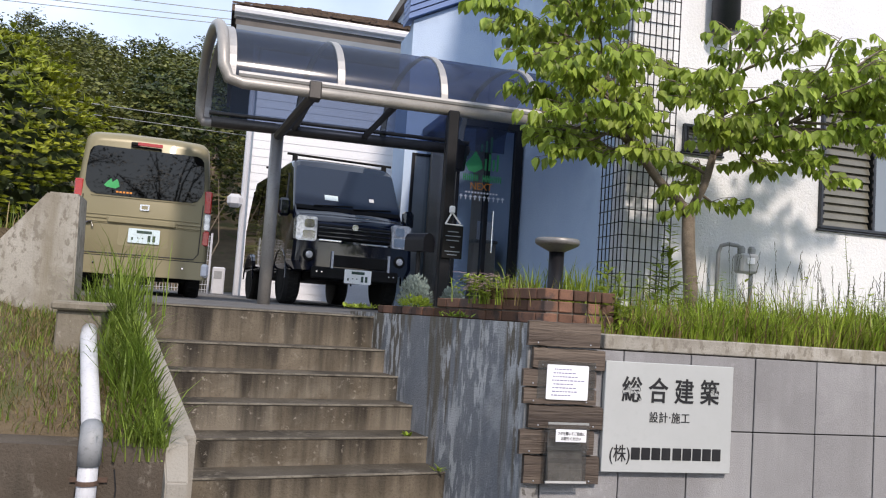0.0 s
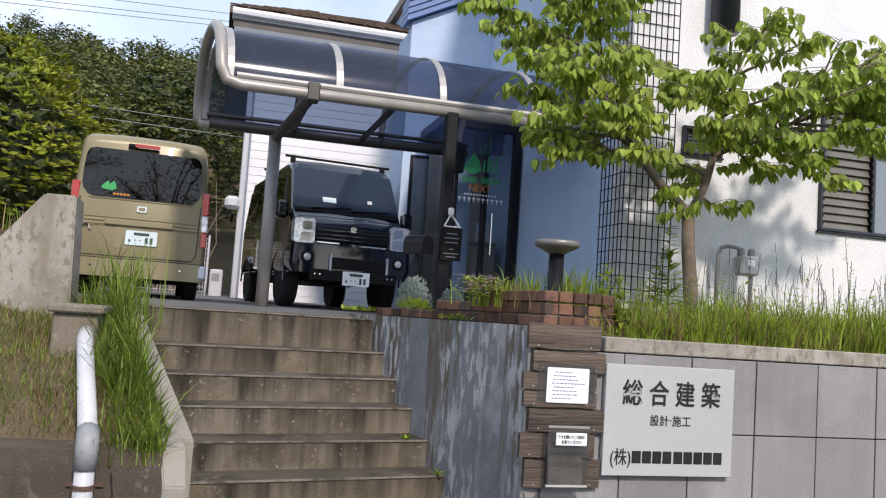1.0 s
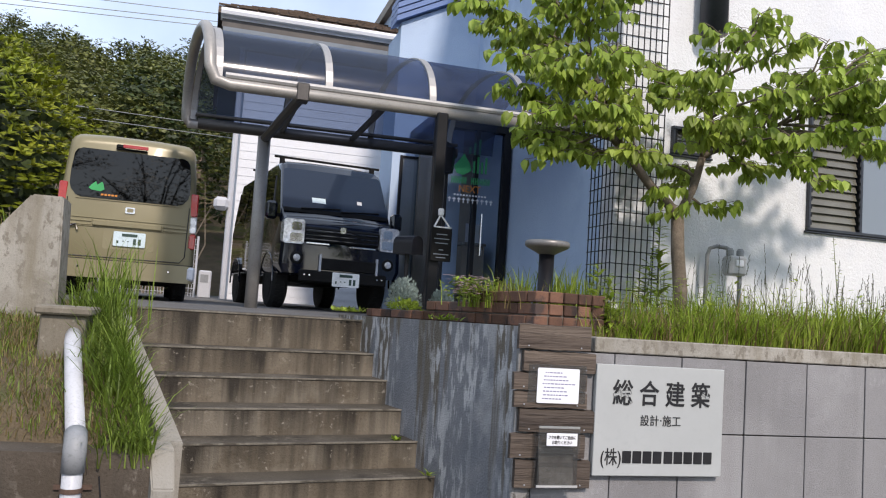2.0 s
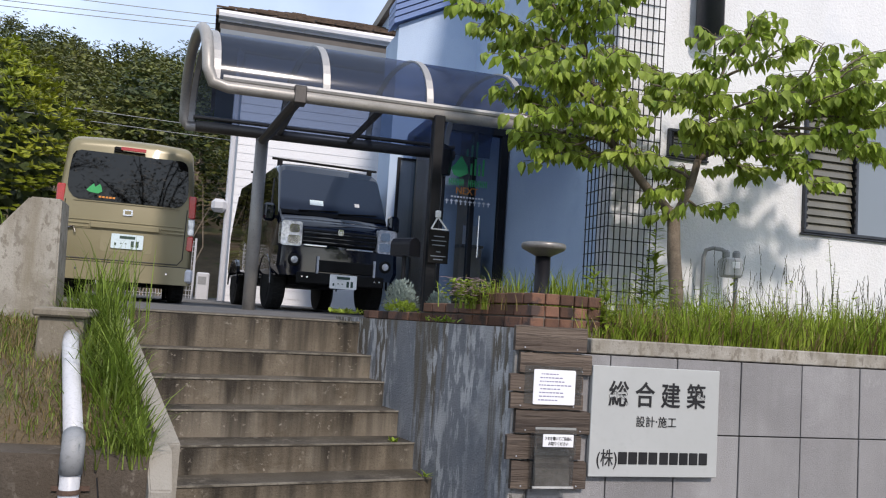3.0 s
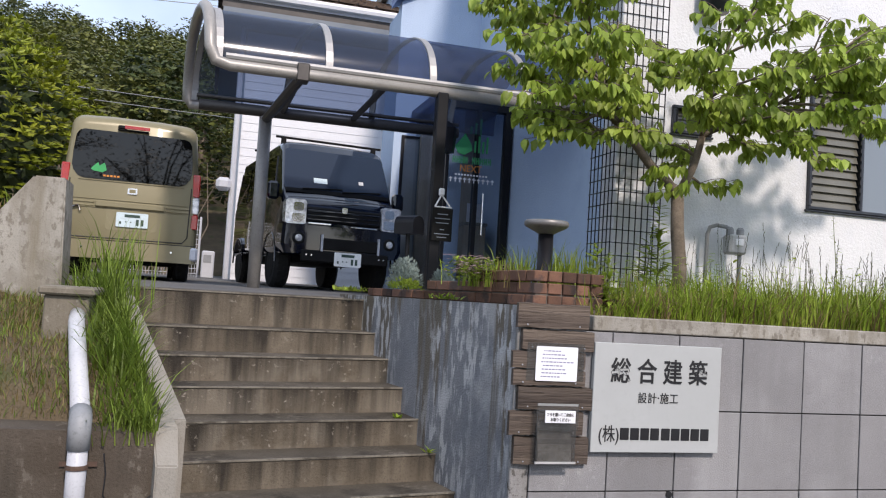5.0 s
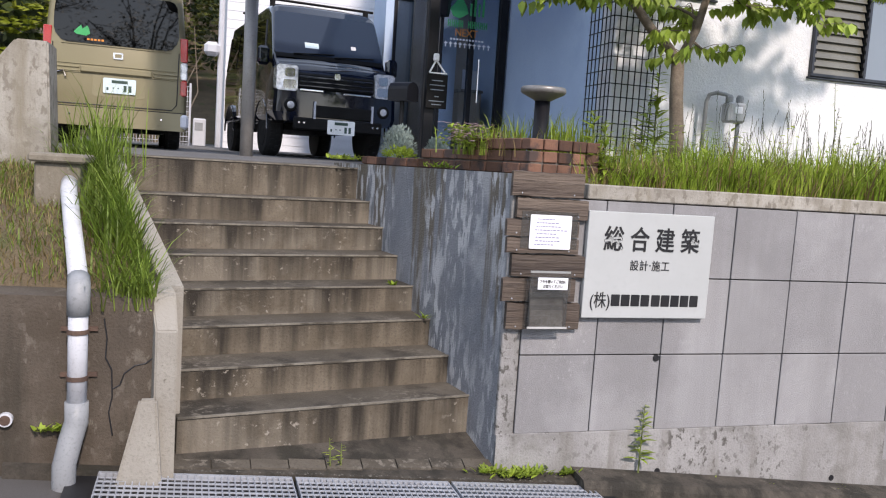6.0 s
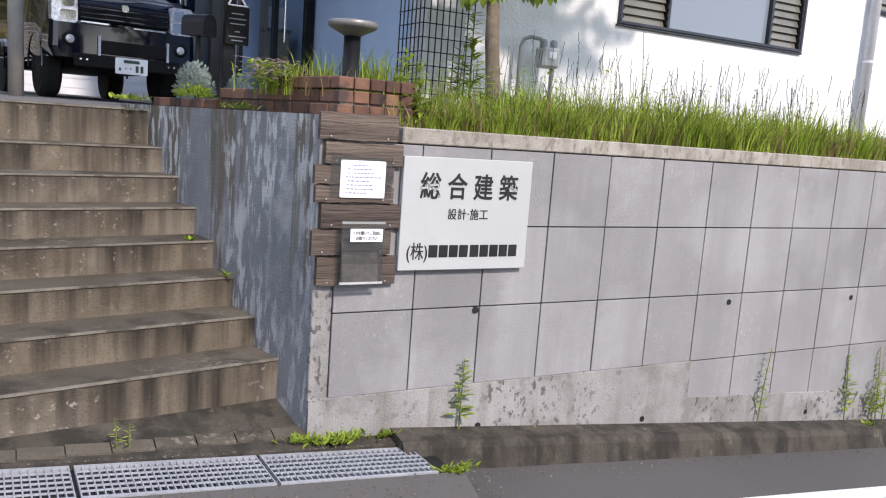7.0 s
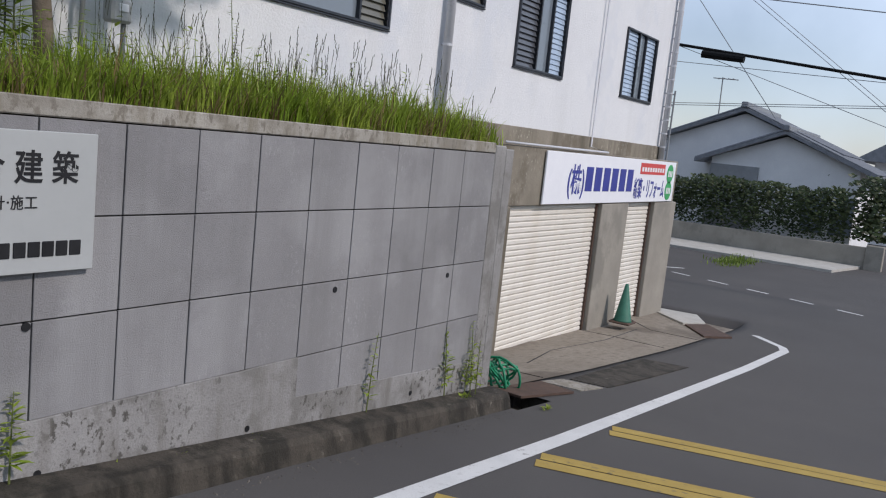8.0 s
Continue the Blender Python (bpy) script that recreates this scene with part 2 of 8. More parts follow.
M["garage"] = material("garage", (0.20, 0.175, 0.135), (0.31, 0.278, 0.225), 1.6, 0.85, bump=0.35, streak=(0.105, 0.09, 0.065), sscale=1.2, sedge=(0.46, 0.75), blotch=(0.17, 0.145, 0.11), flake=(0.40, 0.37, 0.31), fedge=(0.58, 0.64), fmask=(0.9, 0.47, 0.6))
M["paint_white"] = material("paint_white", (0.60, 0.60, 0.59), (0.70, 0.70, 0.69), 3, 0.75, bump=0.4, fine=120, flake=(0.40, 0.39, 0.38), fedge=(0.61, 0.65), fscale=12, fmask=(1.5, 0.48, 0.6))
M["paint_yellow"] = material("paint_yellow", (0.37, 0.255, 0.06), (0.45, 0.32, 0.085), 3, 0.75, bump=0.4, fine=120, flake=(0.22, 0.17, 0.08), fedge=(0.60, 0.64), fscale=9, fmask=(1.5, 0.45, 0.6))
M["blue_ink"] = material("blue_ink", (0.03, 0.04, 0.26), (0.05, 0.06, 0.32), 5, 0.5, bump=0)
M["red_ink"] = material("red_ink", (0.6, 0.05, 0.05), (0.65, 0.08, 0.07), 5, 0.5, bump=0)
M["green_ink"] = material("green_ink", (0.03, 0.33, 0.10), (0.04, 0.40, 0.13), 5, 0.5, bump=0)
M["orange_ink"] = material("orange_ink", (0.65, 0.22, 0.03), (0.7, 0.27, 0.05), 5, 0.5, bump=0)
M["white_ink"] = material("white_ink", (0.78, 0.78, 0.78), (0.82, 0.82, 0.82), 5, 0.5, bump=0)
M["cone"] = material("cone", (0.03, 0.14, 0.10), (0.05, 0.19, 0.13), 8, 0.6, bump=0.05)
M["hose"] = material("hose", (0.01, 0.20, 0.10), (0.02, 0.28, 0.14), 8, 0.4, bump=0)
M["bark"] = material("bark", (0.12, 0.095, 0.07), (0.21, 0.17, 0.13), 14, 0.9, bump=0.7, fine=60)
M["leaf"] = leaf_material("leaf", (0.21, 0.31, 0.04), (0.35, 0.44, 0.075), 0.4, 0.40)
M["leaf_bush"] = leaf_material("leaf_bush", (0.18, 0.235, 0.02), (0.35, 0.37, 0.035), 0.45)
M["leaf_wood"] = leaf_material("leaf_wood", (0.085, 0.105, 0.022), (0.150, 0.155, 0.040), 0.5, 0.22)
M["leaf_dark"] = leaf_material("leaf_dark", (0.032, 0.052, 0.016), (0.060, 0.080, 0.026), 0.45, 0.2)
M["grass"] = leaf_material("grass", (0.20, 0.30, 0.03), (0.34, 0.415, 0.065), 0.45, 0.42)
M["grass_lush"] = leaf_material("grass_lush", (0.13, 0.205, 0.027), (0.23, 0.30, 0.055), 0.45, 0.35)
M["grass_dry"] = leaf_material("grass_dry", (0.20, 0.15, 0.06), (0.29, 0.225, 0.105), 0.4)
M["petal"] = leaf_material("petal", (0.60, 0.40, 0.46), (0.72, 0.60, 0.62), 0.2)
M["silver_leaf"] = leaf_material("silver_leaf", (0.25, 0.31, 0.28), (0.34, 0.40, 0.36), 0.3, 0.2)
M["grass_seed"] = leaf_material("grass_seed", (0.075, 0.085, 0.045), (0.13, 0.125, 0.075), 0.3, 0.2)
M["louvre_blue"] = material("louvre_blue", (0.33, 0.42, 0.54), (0.42, 0.52, 0.64), 4, 0.2, bump=0, speck=0.1, spec=0.6)


# ---- building helpers ----
def mesh_of(bm, name, mat, smooth=False):
    me = bpy.data.meshes.new(name)
    if smooth:
        for f in bm.faces:
            f.smooth = True
    bm.to_mesh(me)
    bm.free()
    me.materials.append(mat)
    return me


def part(name, bm, mat, parent=None, label="", smooth=False):
    ob = new(name, mesh_of(bm, name, mat, smooth))
    if parent:
        ob.parent = parent
    if label:
        tagged(ob, label)
    return ob


def thing(name, label, category, group="", kind="", at=None):
    ob = new(name)
    if at is not None:
        ob.matrix_basis = at
    return tagged(ob, label, category, group, kind)


def setting(name, bm, mat, label, category="structure", smooth=False):
    return tagged(part(name, bm, mat, None, "", smooth), label, category, kind="structure")


def B():
    return bmesh.new()


def box(bm, x0, x1, y0, y1, z0, z1, bev=0.0, m=None):
    r = bmesh.ops.create_cube(bm, size=1.0, matrix=Matrix.LocRotScale(((x0 + x1) / 2, (y0 + y1) / 2, (z0 + z1) / 2), None, (abs(x1 - x0), abs(y1 - y0), abs(z1 - z0))))
    vs = r["verts"]
    if bev:
        es = list({e for v in vs for e in v.link_edges})
        vs = bmesh.ops.bevel(bm, geom=es, offset=bev, segments=1, affect="EDGES", profile=0.7)["verts"]
    if m:
        bmesh.ops.transform(bm, matrix=m, verts=list({v for v in vs}))
    return bm


def prism(bm, pts, z0, z1):
    """A polygon of the plan (x, y), pulled up; z0 and z1 are numbers or functions of (x, y)."""
    f0 = z0 if callable(z0) else (lambda x, y: z0)
    f1 = z1 if callable(z1) else (lambda x, y: z1)
    a = [bm.verts.new((x, y, f0(x, y))) for x, y in pts]
    b = [bm.verts.new((x, y, f1(x, y))) for x, y in pts]
    k = len(pts)
    bm.faces.new(b)
    bm.faces.new(a[::-1])
    for i in range(k):
        bm.faces.new((a[i], a[(i + 1) % k], b[(i + 1) % k], b[i]))
    bmesh.ops.recalc_face_normals(bm, faces=bm.faces[:])
    return bm


def extrude_xz(bm, pts, y0, y1):
    a = [bm.verts.new((x, y0, z)) for x, z in pts]
    b = [bm.verts.new((x, y1, z)) for x, z in pts]
    k = len(pts)
    bm.faces.new(a)
    bm.faces.new(b[::-1])
    for i in range(k):
        bm.faces.new((a[i], b[i], b[(i + 1) % k], a[(i + 1) % k]))
    bmesh.ops.recalc_face_normals(bm, faces=bm.faces[:])
    return bm


def tube(bm, pts, r, seg=10, r1=None, cap=True):
    """A round bar along points; the radius goes from r to r1."""
    pts = [Vector(p) for p in pts]
    r1 = r if r1 is None else r1
    rings, up = [], None
    for i, p in enumerate(pts):
        d = (pts[min(i + 1, len(pts) - 1)] - pts[max(i - 1, 0)]).normalized()
        if up is None:
            up = d.orthogonal().normalized()
        up = (up - d * up.dot(d)).normalized()
        side = d.cross(up)
        rad = r + (r1 - r) * i / max(len(pts) - 1, 1)
        rings.append([bm.verts.new(p + (up * math.cos(a) + side * math.sin(a)) * rad) for a in (2 * math.pi * k / seg for k in range(seg))])
    for a, b in zip(rings, rings[1:]):
        for k in range(seg):
            bm.faces.new((a[k], a[(k + 1) % seg], b[(k + 1) % seg], b[k]))
    if cap:
        bm.faces.new(rings[0][::-1])
        bm.faces.new(rings[-1])
    return bm


def lathe(bm, prof, seg=20, at=(0, 0, 0)):
    """Rings of (radius, height) round a standing axis."""
    rings = [[bm.verts.new((at[0] + r * math.cos(2 * math.pi * k / seg), at[1] + r * math.sin(2 * math.pi * k / seg), at[2] + z)) for k in range(seg)] for r, z in prof]
    for a, b in zip(rings, rings[1:]):
        for k in range(seg):
            bm.faces.new((a[k], a[(k + 1) % seg], b[(k + 1) % seg], b[k]))
    bm.faces.new(rings[0][::-1])
    bm.faces.new(rings[-1])
    bmesh.ops.recalc_face_normals(bm, faces=bm.faces[:])
    return bm


def words(name, text, size, mat, at, parent, width=None, label="", bold=0.0):
    """Lettering as a mesh, standing on a wall that faces -y, its lower left corner at `at`."""
    cu = bpy.data.curves.new(name, "FONT")
    cu.body, cu.size, cu.extrude, cu.offset = text, size, 0.002, bold
    ob = new(name, cu)
    me = bpy.data.meshes.new_from_object(ob.evaluated_get(bpy.context.evaluated_depsgraph_get()))
    bpy.data.objects.remove(ob)
    if len(me.vertices):
        xs = [v.co.x for v in me.vertices]
        k = width / (max(xs) - min(xs)) if width else 1.0
        x0 = min(xs)
        for v in me.vertices:
            v.co = Vector(((v.co.x - x0) * k, -v.co.z, v.co.y))
    me.transform(Matrix.Translation(at))
    me.materials.clear()
    me.materials.append(mat)
    o = new(name, me)
    o.parent = parent
    if label:
        tagged(o, label)
    return o


# ---- ground ----
def road_z(x, y=0.0):
    """The street falls along the wall and flattens at the crossing."""
    pts = ((-300, 2.5), (-30, 2.2), (-2, 0.32), (0.7, 0.06), (6.3, -0.5), (9.2, -0.80), (12.5, -1.08), (17.0, -1.38), (30.0, -1.6), (600, -1.8))
    for (xa, za), (xb, zb) in zip(pts, pts[1:]):
        if x <= xb:
            return za + (zb - za) * (x - xa) / (xb - xa)
    return pts[-1][1]


def ground_sheet():
    bm = B()
    xs = [-300, -100, -30, -15, -8, -5] + [v * 0.5 for v in range(-8, 60)] + [32, 36, 40, 50, 70, 100, 200, 500]
    ys = [-300, -100, -40, -20, -10, -5, -2, 0, 1, 2, 3, 3.5, 4, 4.5, 5, 5.45, 5.5, 6, 8, 12, 20, 40, 100, 400]

    def dip(x, y):      # the garage stands below the street
        return 0.8 if 6.4 < x < 17.6 and 5.47 < y < 25 else 0.0
    xs, ys = sorted(xs + [6.27, 7.05]), sorted(ys + [4.9, 5.25])
    v = [[bm.verts.new((x, y, road_z(x) - dip(x, y))) for y in ys] for x in xs]
    for i in range(len(xs) - 1):
        for j in range(len(ys) - 1):
            if 6.2 < xs[i] < 7.0 and 4.85 < ys[j] < 5.2:      # open drain beyond the kerb's end
                continue
            bm.faces.new((v[i][j], v[i + 1][j], v[i + 1][j + 1], v[i][j + 1]))
    setting("road", bm, M["asphalt"], "dark grey asphalt street sloping down to a crossing", "road", True)


ground_sheet()


def road_strip(name, pts, w, mat, label, n=24, lift=0.005):
    """A painted band along a polyline of the plan, laid on the street."""
    bm = B()
    dense = []
    for (xa, ya), (xb, yb) in zip(pts, pts[1:]):
        k = max(2, int(math.hypot(xb - xa, yb - ya) / 0.25))
        dense += [(xa + (xb - xa) * i / k, ya + (yb - ya) * i / k) for i in range(k)]
    dense.append(pts[-1])
    prev = None
    for i, (x, y) in enumerate(dense):
        xa, ya = dense[max(i - 1, 0)]
        xb, yb = dense[min(i + 1, len(dense) - 1)]
        d = Vector((xb - xa, yb - ya)).normalized()
        nx, ny = -d.y * w / 2, d.x * w / 2
        cur = [bm.verts.new((x + nx, y + ny, road_z(x + nx) + lift)), bm.verts.new((x - nx, y - ny, road_z(x - nx) + lift))]
        if prev:
            bm.faces.new((prev[0], prev[1], cur[1], cur[0]))
        prev = cur
    bmesh.ops.recalc_face_normals(bm, faces=bm.faces[:])
    for f in bm.faces:
        if f.normal.z < 0:
            f.normal_flip()
    return tagged(part(name, bm, mat), label, "road marking", kind="structure")


road_strip("edge_line", [(1.5, 4.26), (5.8, 4.22), (9.3, 4.26), (12.5, 4.22), (15.3, 4.18), (15.75, 4.3), (16.7, 5.0)], 0.16, M["paint_white"], "worn white edge line along the street")
for x in (6.60, 5.12, 3.64):      # double bars slanting over the lane
    for o in (-0.07, 0.125):
        road_strip("slow_line", [(x + o - 0.1, 4.08 + o * 0.25), (x + o + 1.35, 0.4)], 0.178, M["paint_yellow"], "faded yellow slow-down bar across the lane")
road_strip("lane_dash", [(26.0, 9.95), (26.6, 9.45)], 0.15, M["paint_white"], "white lane dash on the crossing road")
for k in range(9):      # dashes along the middle of the crossing road
    xa, ya = 25.5 - 0.47 * k, 10.6 - 1.25 * k
    road_strip("centre_dash", [(xa, ya), (xa - 0.24, ya - 0.64)], 0.12, M["paint_white"], "short white centre dash of the crossing road")

# Unseen wall added behind the camera, to darken what glossy surfaces reflect.
bm = B()
box(bm, -30, 30, -10.3, -10.0, -2, 2.1)
setting("wall_opposite", bm, M["garage"], "unseen plain low wall added across the street for reflections", "wall")

# ---- stairs frame ----
PHI = radians(10.5)
UX, UY, VX, VY = math.cos(PHI), math.sin(PHI), -math.sin(PHI), math.cos(PHI)
S0 = (0.640, 5.545)      # right end of the lowest nosing
STEP_W, TREAD, RISE, Z1 = 1.77, 0.305, 0.181, 0.540
TOP_Z = 1.885


def st(a, b):
    return (S0[0] + UX * a + VX * b, S0[1] + UY * a + VY * b)


def stair_left(b):
    """The left end of the steps; the flight widens upwards."""
    return -1.735 - 0.07 * b


def stairs():
    root = thing("staircase", "weathered concrete outdoor stairs with water-stained risers", "stairs")
    for k in range(8):
        zt = Z1 + RISE * k if k < 7 else TOP_Z
        zb = 0.0 if k == 0 else Z1 + RISE * (k - 1)
        b0 = TREAD * k
        sl = stair_left(b0) - 0.03
        depth = TREAD + 0.05 if k < 7 else 0.5
        bm = B()
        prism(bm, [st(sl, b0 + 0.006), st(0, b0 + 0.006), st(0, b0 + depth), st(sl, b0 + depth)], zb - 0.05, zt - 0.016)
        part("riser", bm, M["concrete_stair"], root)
        bm = B()
        prism(bm, [st(sl, b0), st(0, b0), st(0, b0 + depth - 0.004), st(sl, b0 + depth - 0.004)], zt - 0.016, zt)
        bmesh.ops.bevel(bm, geom=[e for e in bm.edges if abs(e.verts[0].co.z - e.verts[1].co.z) < 1e-5], offset=0.004, segments=2, affect="EDGES")
        tread = part("tread", bm, M["concrete_tread"], root)
        bm = B()
        prism(bm, [st(sl, b0 - 0.003), st(0, b0 - 0.003), st(0, b0 + 0.014), st(sl, b0 + 0.014)], zt - 0.009, zt + 0.002)
        part("nosing", bm, M["nosing"], tread, "pale worn step edge")
    return root


stairs()

# ---- terrace: car park above the stairs ----
TOPB = TREAD * 7


def terrace_z(x, y):
    return TOP_Z + 0.012 * max(y - 7.6, 0)


bm = B()
front = [(-9.0, 6.4), st(-STEP_W - 0.4, TOPB + 0.5), st(0.1, TOPB + 0.5), (0.9, 7.0), (2.2, 7.0), (2.2, 12.0), (30, 12.0), (30, 30), (-40, 30), (-40, 6.4)]
prism(bm, front, 1.2, terrace_z)
setting("parking_ground", bm, M["asphalt_pale"], "grey paved car park at the top of the stairs", "ground")


# ---- retaining wall ----
WX0, WX1, WY = 0.70, 6.20, 5.2
J0, PITCH = 1.30, 0.45
ROWS_Z = (0.40, 0.88, 1.36, 1.815)
FOOT_X, FOOT_Z = 3.562, 0.13      # where the footing steps down
bm = B()
prism(bm, [(WX0, WY + 0.004), (WX1 - 0.34, WY + 0.004), (WX1 - 0.34, WY + 0.28), (WX0 + 0.2, WY + 0.28)], -0.9, 1.81)
wall = setting("retaining_wall", bm, M["joint_dark"], "grey concrete retaining wall with a square panel grid", "wall")


def panels():
    rnd = random.Random(5)
    edges = [WX0 + 0.11] + [J0 + PITCH * k for k in range(0, 10)] + [WX1 - 0.36]
    done = {}
    rows = (-0.08, *ROWS_Z)
    for r in range(4):
        for i in range(len(edges) - 1):
            w, h = edges[i + 1] - edges[i] - 0.008, rows[r + 1] - rows[r] - 0.008
            if edges[i] < 2.6 and r == 0:
                continue
            key = (round(w, 3), round(h, 3))
            if key not in done:
                bm = B()
                box(bm, 0, w, -0.012, 0.03, 0, h, 0.0025)
                done[key] = mesh_of(bm, "panel", M["panel"])
            o = new("panel", done[key])
            o.parent = wall
            o.location = (edges[i] + 0.004, WY + rnd.uniform(-0.0015, 0.0015), rows[r] + 0.004)
    bm = B()
    # stained footing course, its top steps down with the street
    xs_ = sorted([WX0 + (WX1 - 0.36 - WX0) * k / 24 for k in range(25)] + [FOOT_X - 0.003, FOOT_X + 0.003])
    strips = []
    for x in xs_:
        zt = (0.398 if x < FOOT_X else FOOT_Z - 0.065 * (x - FOOT_X)) + 0.012 * noise.noise((x * 3.1, 1.0, 0))
        strips.append([bm.verts.new(q) for q in ((x, WY - 0.0165, -0.9), (x, WY - 0.0165, zt), (x, WY - 0.004, zt + 0.006))])
    for a, b in zip(strips, strips[1:]):
        for k in range(2):
            bm.faces.new((a[k], b[k], b[k + 1], a[k + 1]))
    part("footing", bm, M["wall_base"], wall, "stained rough concrete footing")
    bm = B()
    box(bm, WX0 - 0.004, WX0 + 0.108, WY - 0.008, WY + 0.2, 0.39, 1.81, 0.006)
    part("corner_strip", bm, M["wall_base"], wall, "peeling pale corner of the wall")
    bm = B()
    box(bm, 1.17, WX1 - 0.36, WY - 0.0135, WY + 0.22, 1.818, 1.905, 0.006)
    part("coping", bm, M["concrete_pale"], wall, "pale weathered concrete coping")
    bm = B()
    box(bm, WX1 - 0.355, WX1 - 0.165, WY - 0.012, WY + 0.3, -1.0, 1.885, 0.01)
    part("end_pier", bm, M["wall_base"], wall, "cracked weathered wall end")
    bm = B()
    box(bm, WX1 - 0.15, WX1, WY - 0.0, WY + 0.6, -1.0, 1.86, 0.01)
    part("end_pier", bm, M["wall_base"], wall)
    # Solid black discs stand in for the shade inside the holes.
    for x, z in ((1.72, 0.86), (3.87, 0.82), (5.27, 0.80), (1.80, 0.13), (3.15, 0.02), (4.9, -0.12)):
        bm = B()
        tube(bm, [(x, WY - 0.018, z), (x, WY + 0.02, z)], 0.021, 12)
        part("weep_hole", bm, M["ink"], wall, "black disc for the shaded mouth of a drain hole")


panels()

# side wall beside the stairs, painted blue-grey
bm = B()
sa = (WX0, WY)
far = st(0.0, TOPB + 0.6)
prism(bm, [sa, (WX0 + 0.2, WY + 0.012), (far[0] + 0.2, far[1]), far, st(0.0, 0.0)], -0.1, lambda x, y: 1.94 - 0.008 * (y - 5.2))
setting("stair_side_wall", bm, M["painted_wall"], "concrete side wall with flaking blue-grey paint", "wall")

# planting bed above the wall
bm = B()
prism(bm, [(0.85, 5.4), (WX1 - 0.1, 5.4), (WX1 - 0.1, 7.5), (0.5, 7.5), (0.62, 6.6)], 1.2, lambda x, y: 1.86 + 0.02 * (y - 5.3))
setting("planting_bed", bm, M["soil"], "raised bed of brown soil above the wall", "soil")

# kerb and drain under the wall
bm = B()
sections = []
for k in range(27):      # battered face, narrow top
    x = 1.2 + 5.05 * k / 26
    zt, w = 0.235 - 0.1035 * (x - 0.7), 0.008 * noise.noise((x * 4, 0, 7))
    sections.append([bm.verts.new(q) for q in ((x, 4.94 + w, road_z(x) - 0.1), (x, 4.985 + w, zt - 0.05), (x, 5.01 + w, zt - 0.012 + w), (x, 5.19, zt + 0.006), (x, 5.19, road_z(x) - 0.3))])
for p, q in zip(sections, sections[1:]):
    for k in range(4):
        bm.faces.new((p[k], p[k + 1], q[k + 1], q[k]))
bm.faces.new(sections[0])
bm.faces.new(sections[-1][::-1])
bmesh.ops.recalc_face_normals(bm, faces=bm.faces[:])
setting("kerb", bm, M["kerb"], "dirty sloping concrete kerb below the wall", "kerb")
bm = B()
prism(bm, [(-1.9, 5.065), (1.2, 5.075), (1.2, 5.195), (0.72, 5.195), st(0.02, 0.02), st(-STEP_W - 0.1, 0.02), (-1.9, 5.2)], -0.3, lambda x, y: 0.345 - 0.08 * (x + 1.5) + 0.3 * max(0, y - 5.13))
setting("landing", bm, M["kerb"], "stained concrete strip before the lowest step", "pavement")


edging = thing("edging_row", "row of flat edging stones before the lowest step", "edging", kind="structure")
for k in range(9):
    xa = -1.12 + 0.205 * k
    bm = B()
    prism(bm, [(xa, 5.085 + 0.012 * k), (xa + 0.198, 5.085 + 0.012 * k), (xa + 0.198, 5.165 + 0.012 * k), (xa, 5.165 + 0.012 * k)], 0.1, lambda x, y: 0.362 - 0.08 * (x + 1.5) + 0.3 * max(0, y - 5.13))
    part("stone", bm, M["concrete_tread"], edging)


def grating(x0, x1, group):
    """A galvanised drain cover: frame, bearing bars and cross rods."""
    root = thing("drain_grate", "galvanised steel drain grating in the gutter", "drain grate", group)
    y0, y1 = 4.70, 5.06

    def gz(x):
        return 0.335 - 0.08 * (x + 1.5)

    def bar(bm, xa, xb, ya, yb, h):
        prism(bm, [(xa, ya), (xb, ya), (xb, yb), (xa, yb)], lambda x, y: gz(x) - h, lambda x, y: gz(x))
    for ya in (y0, y1 - 0.02):
        b_ = B()
        bar(b_, x0, x1, ya, ya + 0.02, 0.03)
        part("frame_bar", b_, M["steel"], root)
    n = int((x1 - x0) / 0.033)
    for k in range(n + 1):
        xa = x0 + (x1 - x0 - 0.006) * k / n
        b_ = B()
        bar(b_, xa, xa + 0.006, y0 + 0.02, y1 - 0.02, 0.028)
        part("bearing_bar", b_, M["steel"], root)
    for k in range(1, 6):
        ya = y0 + 0.02 + (y1 - y0 - 0.04) * k / 6
        b_ = B()
        bar(b_, x0, x1, ya, ya + 0.008, 0.008)
        part("cross_rod", b_, M["steel"], root)


grating(-1.46, -0.50, "gutter gratings")
grating(-0.48, 0.38, "gutter gratings")
grating(0.40, 1.27, "gutter gratings")
# Solid fill, coloured black for the shade down in the gutter.
bm = B()
prism(bm, [(-1.6, 4.66), (1.4, 4.66), (1.4, 5.10), (-1.6, 5.10)], -0.4, lambda x, y: 0.305 - 0.08 * (x + 1.5))
setting("gutter", bm, M["ink"], "solid black fill under the gratings for the gutter's shaded depth", "gutter")
bm = B()
prism(bm, [(-6, 4.40), (1.42, 4.40), (1.42, 4.69), (-6, 4.69)], -0.4, lambda x, y: (0.33 - 0.08 * (x + 1.5) if y > 4.6 else road_z(x) - 0.02))
setting("gutter_edge", bm, M["asphalt"], "patched asphalt edge of the gutter", "road")


